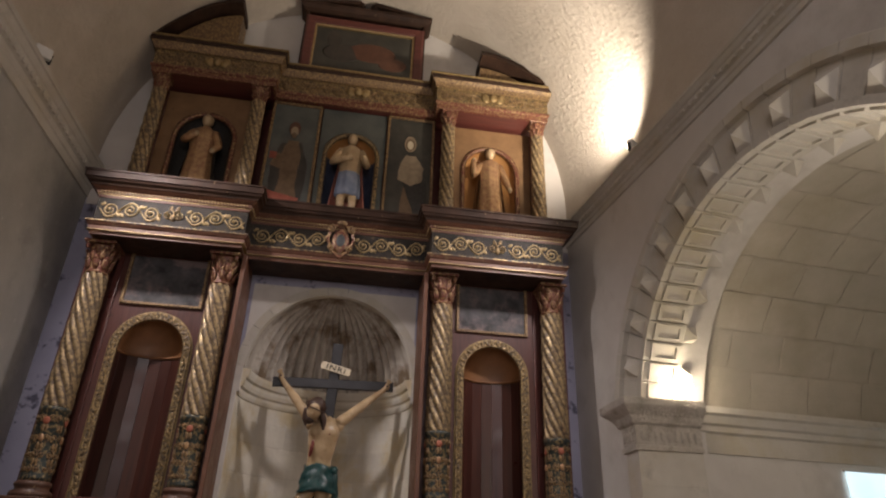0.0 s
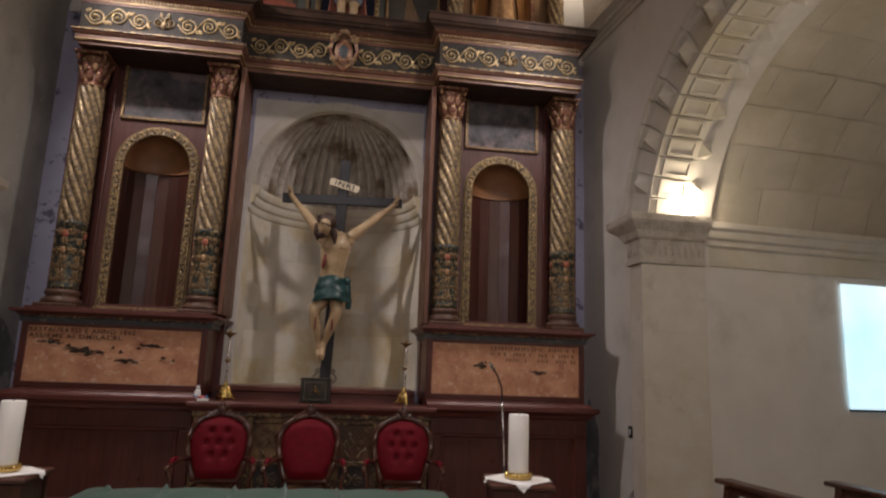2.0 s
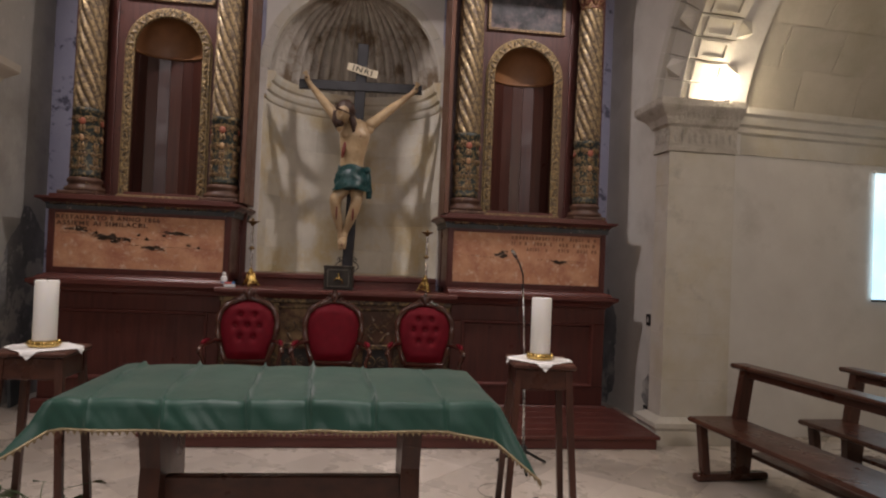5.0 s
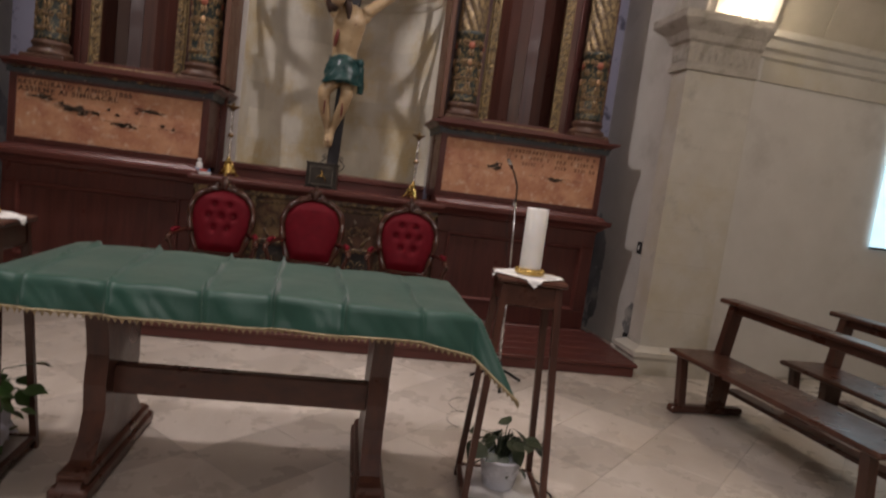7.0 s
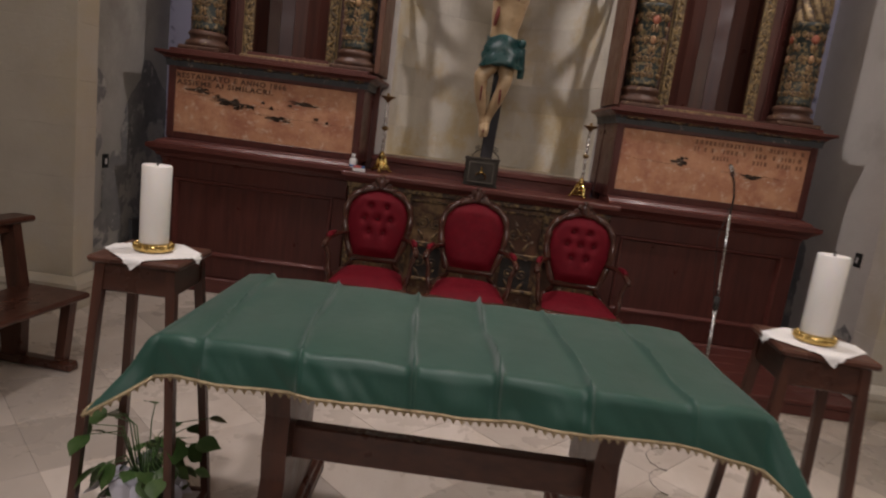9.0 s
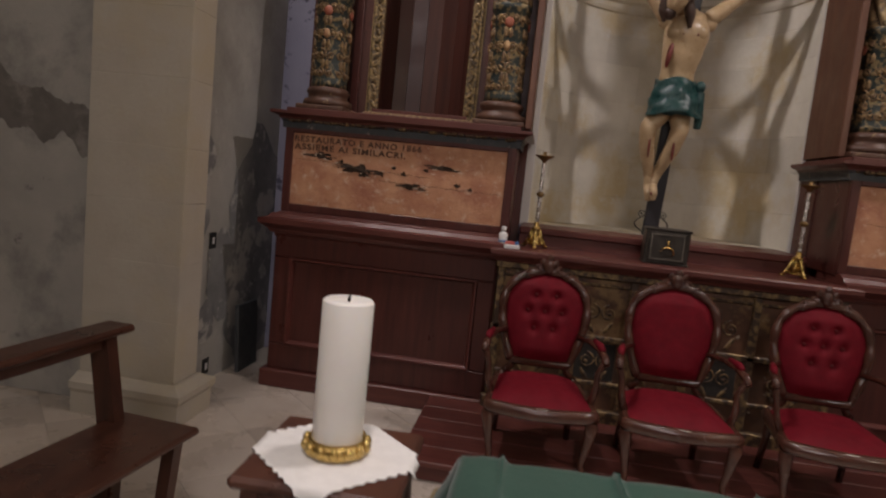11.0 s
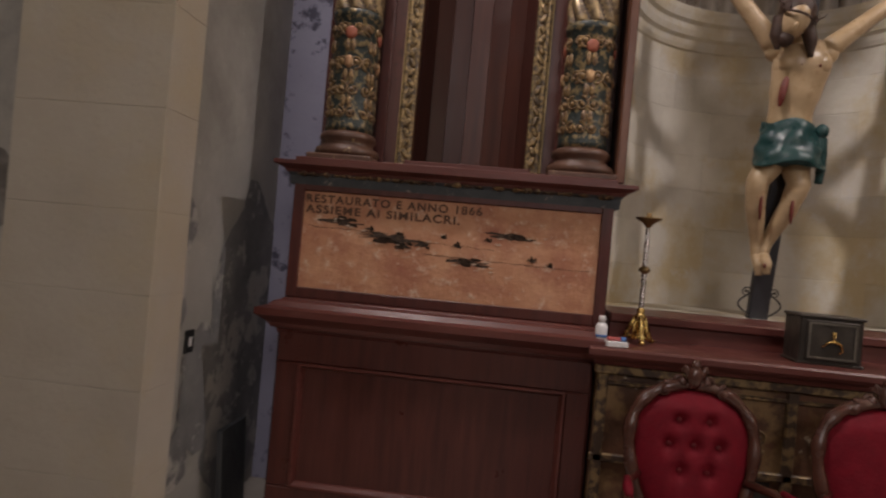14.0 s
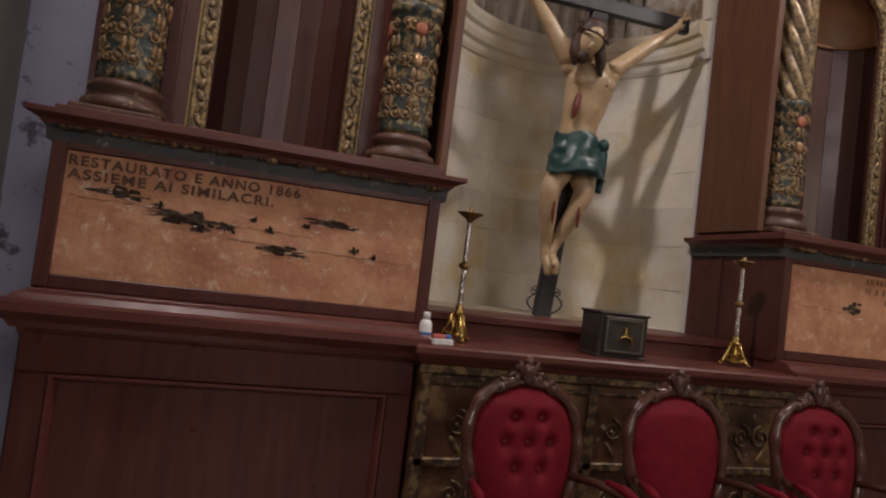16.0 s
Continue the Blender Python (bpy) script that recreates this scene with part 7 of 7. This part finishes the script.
part("upper_pole", Shape().tube([(-0.022, 0, 0.86), (-0.05, 0, 1.36)], 0.008, 8), CHROME, mic)
part("gooseneck", Shape().tube([(-0.05, 0, 1.36), (-0.065, -0.04, 1.47), (-0.12, -0.13, 1.555), (-0.17, -0.20, 1.605)], 0.006, 7), RUBBER, mic)
part("microphone", Shape().tube([(-0.155, -0.18, 1.592), (-0.185, -0.225, 1.622), (-0.21, -0.26, 1.645)], [0.010, 0.013, 0.010], 9), CHROME, mic)
part("wire", Shape().tube([(-0.06, 0.01, 1.40), (-0.085, 0.02, 1.2), (-0.06, 0.02, 1.0), (-0.03, 0.02, 0.82)], 0.003, 5), RUBBER, mic)

cab = thing("cable", "thin grey cable lying in loops on the floor", "cable", at=(1.1, -2.0, 0.004))
s = Shape()
rng = random.Random(8)
pts = []
for k in range(60):
    u = k / 59
    a = u * 15
    pts.append((0.05 + 0.06 * math.cos(a) * (1 - 0.4 * u) - 0.15 * u, 0.02 + 0.05 * math.sin(a) - 0.6 * u, 0.004 + 0.003 * (k % 3)))
s.tube(pts, 0.0018, 5)
part("wire", s, BOXEDGE, cab)
cab2 = thing("cable", "thin dark cable lying on the floor by the stand", "cable", at=(1.33, -3.25, 0.004))
s = Shape()
s.tube([(0.05, 0.35, 0.004), (0.03, 0.15, 0.004), (0.07, 0.0, 0.004), (0.02, -0.15, 0.004), (0.05, -0.4, 0.004), (0.02, -0.7, 0.004)], 0.004, 5)
part("wire", s, RUBBER, cab2)

# ---- pews ----
def pew(name_at, length, side):
    """Seen from its open side: x is depth (back at +), y runs along the seat from the far end at 0 to -length."""
    th = thing("pew", "dark polished wooden pew with a sloping backrest and foot rail", "pew", "pews in the side chapels", at=name_at)
    q = side
    for y in (-0.10, -length + 0.10):
        e = Shape()
        # back support, leaning
        pts = [(0.28, 0.04), (0.40, 0.04), (0.42, 0.30), (0.36, 0.42), (0.42, 0.82), (0.33, 0.82), (0.27, 0.44), (0.27, 0.30)]
        n = len(pts)
        e.add([(q * x, y - 0.03, z) for x, z in pts] + [(q * x, y + 0.03, z) for x, z in pts], [tuple(range(n)), tuple(range(n, 2 * n))] + [(k, (k + 1) % n, n + (k + 1) % n, n + k) for k in range(n)])
        part("end_support", e, DARK_V, th)
        e = Shape()
        e.grid([[(q * (a + ux * 0.028), y + uy * 0.028, z) for ux, uy in ((-1, -1), (1, -1), (1, 1), (-1, 1))] for a, z in ((0.0, 0.42), (0.04, 0.06))], 0, False, True, True)
        part("front_leg", e, DARK_V, th)
        x0, x1 = sorted((q * -0.04, q * 0.56))
        part("foot", Shape().box(x0, x1, y - 0.04, y + 0.04, 0.0, 0.055, 0.012), DARKWOOD, th)
    x0, x1 = sorted((q * -0.06, q * 0.34))
    part("seat", Shape().box(x0, x1, -length, 0.0, 0.42, 0.455, 0.012), DARKWOOD, th)
    x0, x1 = sorted((q * 0.305, q * 0.45))
    part("top_rail", Shape().box(x0, x1, -length - 0.02, 0.02, 0.82, 0.855, 0.012), DARKWOOD, th)
    x0, x1 = sorted((q * 0.35, q * 0.385))
    part("back_board", Shape().box(x0, x1, -length + 0.07, -0.07, 0.765, 0.82, 0.006), DARKWOOD, th)
    x0, x1 = sorted((q * 0.42, q * 0.54))
    part("kneeler", Shape().box(x0, x1, -length + 0.07, -0.07, 0.16, 0.19, 0.006), DARKWOOD, th)
    return th


pew(pose(2.76, -1.80, 0, 0, 0, 5), 1.75, 1)
pew(pose(3.62, -1.86, 0, 0, 0, 4), 1.75, 1)
pew(pose(-2.27, -1.90, 0, 0, 0, -5), 1.75, -1)

# ---- fittings ----
def switch_plate(x, y, z, label, side, two):
    th = thing("wall_switch", label, "switch", "switches and sockets beside the altar", at=pose(x, y, z, 0, 0, 0))
    x0, x1 = sorted((0, -side * 0.010))
    part("plate", Shape().box(x0, x1, -0.042, 0.042, -0.058, 0.058, 0.004), RUBBER, th)
    x0, x1 = sorted((-side * 0.009, -side * 0.014))
    part("rocker", Shape().box(x0, x1, -0.013, 0.013, -0.024, 0.024, 0.002), PLASTIC, th)


for sd in (-1, 1):
    switch_plate(sd * WALL, -0.22, 1.035, "black wall switch plate with a white rocker", sd, True)
    switch_plate(sd * WALL, -0.22, 0.115, "black wall socket plate low on the wall", sd, True)

GLOW = bpy.data.materials.new("lit_bulb")
GLOW.use_nodes = True
gb = GLOW.node_tree.nodes["Principled BSDF"]
gb.inputs["Emission Color"].default_value = (1.0, 0.84, 0.62, 1)
gb.inputs["Emission Strength"].default_value = 70.0
gb.inputs["Base Color"].default_value = (0.9, 0.85, 0.75, 1)
bl = thing("bulb_lamp", "lit round bulb lamp on the pilaster capital", "lamp", at=(3.37, -1.09, 3.062))
part("socket", Shape().lathe([(0.035, 0.0), (0.035, 0.02), (0.022, 0.03), (0.022, 0.07)], 16), PLASTIC, bl)
part("bulb", Shape().ball((0, -0.01, 0.12), 0.07, 18, 12), GLOW, bl, "glowing warm bulb")
FLOODGREY = mat("white_lamp_housing", (0.62, 0.61, 0.58), (0.70, 0.69, 0.66), 10, 0.4)
for x, y, z, turn, lab, lit in ((3.12, -1.16, 5.752, 35, "lit floodlight standing on the stone cornice", True), (-3.02, -1.20, 5.94, 40, "white floodlight standing on the stone cornice", False)):
    fl = thing("floodlight", lab, "lamp", "floodlights on the cornices", at=pose(x, y, z, 0, 0, turn))
    part("bracket", Shape().box(-0.09, -0.08, -0.02, 0.02, 0.0, 0.10, 0.002).box(0.08, 0.09, -0.02, 0.02, 0.0, 0.10, 0.002).box(-0.09, 0.09, -0.02, 0.02, 0.0, 0.008, 0.002), RUBBER, fl)
    part("housing", Shape().box(-0.078, 0.078, -0.035, 0.035, 0.03, 0.15, 0.008), FLOODGREY, fl)
    part("lens", Shape().box(-0.066, 0.066, 0.034, 0.040, 0.04, 0.14, 0.003), GLOW if lit else FLOODGREY, fl)

SCREEN = bpy.data.materials.new("lit_screen")
SCREEN.use_nodes = True
nt = SCREEN.node_tree
sb = nt.nodes["Principled BSDF"]
sb.inputs["Base Color"].default_value = (0.7, 0.72, 0.75, 1)
vec = place_node(nt)
nt.links.new(blend(nt, ramp(nt, noise_node(nt, vec, 1.4), 0.35, 0.65), (0.46, 0.80, 1.0), (0.78, 0.93, 1.0)), sb.inputs["Emission Color"])
sb.inputs["Emission Strength"].default_value = 1.05
sc = thing("projection_screen", "lit bluish-white projection screen hung on the chapel wall", "screen", at=TURN_CHAPEL @ Matrix.Translation((5.92, ARC_Y + SPAN + 0.10 - 0.03, 1.97)))
part("sheet", Shape().box(-0.72, 0.62, -0.004, 0.004, -0.63, 0.62, 0.001), SCREEN, sc)
part("top_batten", Shape().box(-0.74, 0.63, -0.014, 0.014, 0.615, 0.645, 0.004), FLOODGREY, sc)
part("bottom_batten", Shape().box(-0.72, 0.62, -0.012, 0.012, -0.65, -0.628, 0.004), RUBBER, sc)
DUCT = mat("dark_panel", (0.05, 0.055, 0.06), (0.08, 0.085, 0.09), 10, 0.6)
tagged(part("leaning_board", Shape().box(-0.015, 0.015, -0.16, 0.16, 0.0, 0.52, 0.004), DUCT, at=pose(-3.01, 0.22, 0.0, 0, -3, 0)), "dark grey board leaning in the corner by the altar", "board")
# torn edge of older plaster beside the altar
STAIN = mat("damp_stain", (0.13, 0.12, 0.11), (0.20, 0.185, 0.17), 5, 0.9, 0, 0.3, 30, stain=(0.28, 0.265, 0.245), sscale=3.5, slo=0.52, shi=0.66)
GREYPLASTER = mat("old_grey_plaster", (0.16, 0.16, 0.165), (0.28, 0.275, 0.27), 4, 0.9, 0, 0.5, 22, stain=(0.46, 0.44, 0.41), sscale=2.6, slo=0.53, shi=0.58, wear=(0.40, 0.39, 0.37), wlo=0.60, whi=0.64, wscale=9)
def damp_patch(side, y0, y1, z0, z1, ragged, seed, proud=0.004):
    """An upright patch of bared plaster with ragged edges; runs from y0 to y1 and from z0 to z1."""
    s = Shape()
    left, right = [], []
    n = int((z1 - z0) / 0.02)
    for k in range(n + 1):
        u = k / n
        z = z0 + (z1 - z0) * u
        taper = min(1.0, 5 * u + 0.25) * min(1.0, 3.5 * (1 - u) + 0.12)
        mid, half = (y0 + y1) / 2, (y1 - y0) / 2 * taper
        drift = ragged * noise.noise(Vector((z * 2.3, seed, 0.5)))
        left.append((side * (WALL - proud), mid - half + drift + ragged * 0.8 * noise.noise(Vector((z * 5, seed, 2.5))) + ragged * 0.3 * noise.noise(Vector((z * 21, seed, 5.5))), z))
        right.append((side * (WALL - proud), min(BACK - 0.002, mid + half + drift + ragged * 0.8 * noise.noise(Vector((z * 4.4, seed, 7.5))) + ragged * 0.3 * noise.noise(Vector((z * 19, seed, 9.5)))), z))
    s.grid([left, right], 0, False)
    return s


for sd, spots in ((-1, ((-0.62, -0.30, 1.02, 1.98, 0.09, 1.3), (0.02, 0.95, 0.0, 1.92, 0.10, 4.1), (-0.22, 0.16, 0.42, 1.12, 0.10, 6.7), (-0.40, -0.16, 0.30, 0.62, 0.08, 8.2))),
                  (1, ((0.45, 1.0, 0.0, 1.30, 0.12, 2.2), (-0.35, -0.12, 0.16, 0.50, 0.10, 5.3)))):
    for k, (y0, y1, z0, z1, ragged, seed) in enumerate(spots):
        patch = structure("plaster_patch", damp_patch(sd, y0, y1, z0, z1, ragged, seed, 0.004 + 0.002 * k), GREYPLASTER, "ragged dark damp patch of bared plaster", "patch")
        if sd > 0:
            patch.matrix_basis = TURN_WALL

# cloud-shaped damp stain on the wall of the west chapel, sloping down to the pilaster
s = Shape()
rows = []
for k in range(121):
    x = -3.56 - 2.2 * k / 120
    u = min(1.0, (-3.56 - x) / 0.7)
    top = 1.78 + 0.27 * u + 0.09 * noise.noise(Vector((x * 4, 1.2, 0))) + 0.04 * abs(noise.noise(Vector((x * 13, 3.2, 0)))) + 0.02 * noise.noise(Vector((x * 40, 6.0, 0)))
    low = 1.55 + 0.18 * u + 0.12 * noise.noise(Vector((x * 5, 8.2, 0))) + 0.06 * noise.noise(Vector((x * 14, 4.2, 0))) + 0.02 * noise.noise(Vector((x * 37, 9.0, 0)))
    rows.append([(x, ARC_Y + SPAN + 0.096, low), (x, ARC_Y + SPAN + 0.096, max(top, low + 0.01))])
s.grid(rows, 0, False)
structure("plaster_patch", s, STAIN, "dark cloud-shaped damp stain on old plaster", "patch")

# ---- floor, laid diagonally ----
fl = Shape().box(-6.8, 6.8, END - 0.3, BACK + 0.3, -0.12, -0.003, 0.001)
floor = structure("floor", fl, GROUT, "pale marble floor laid diagonally", "floor")
T = 0.50
tile = Shape().box(-T / 2 + 0.001, T / 2 - 0.001, -T / 2 + 0.001, T / 2 - 0.001, -0.004, 0.0, 0.001).mesh("tile", TILE)
g = T * math.sqrt(0.5)
rest = Shape()
for i in range(-26, 27):
    for j in range(-26, 27):
        x, y = (i - j) * g, (i + j) * g - 3.0
        if not (-6.6 < x < 6.6 and END < y < 0.4):
            continue
        inside = (abs(x) < 3.0 and -5.6 < y < 0.2) or (3.0 <= abs(x) < 4.9 and -4.0 < y < -0.9)
        if inside:
            part("tile", tile, TILE, floor, at=pose(x, y, 0, 0, 0, 45))
        elif abs(x) < 3.4 or -4.4 < y < -0.8:
            c = 0.996
            rest.add([(x - g * c, y, 0), (x, y - g * c, 0), (x + g * c, y, 0), (x, y + g * c, 0)], [(0, 1, 2, 3)])
tagged(part("tiles", rest, TILE, floor), kind="stuff")
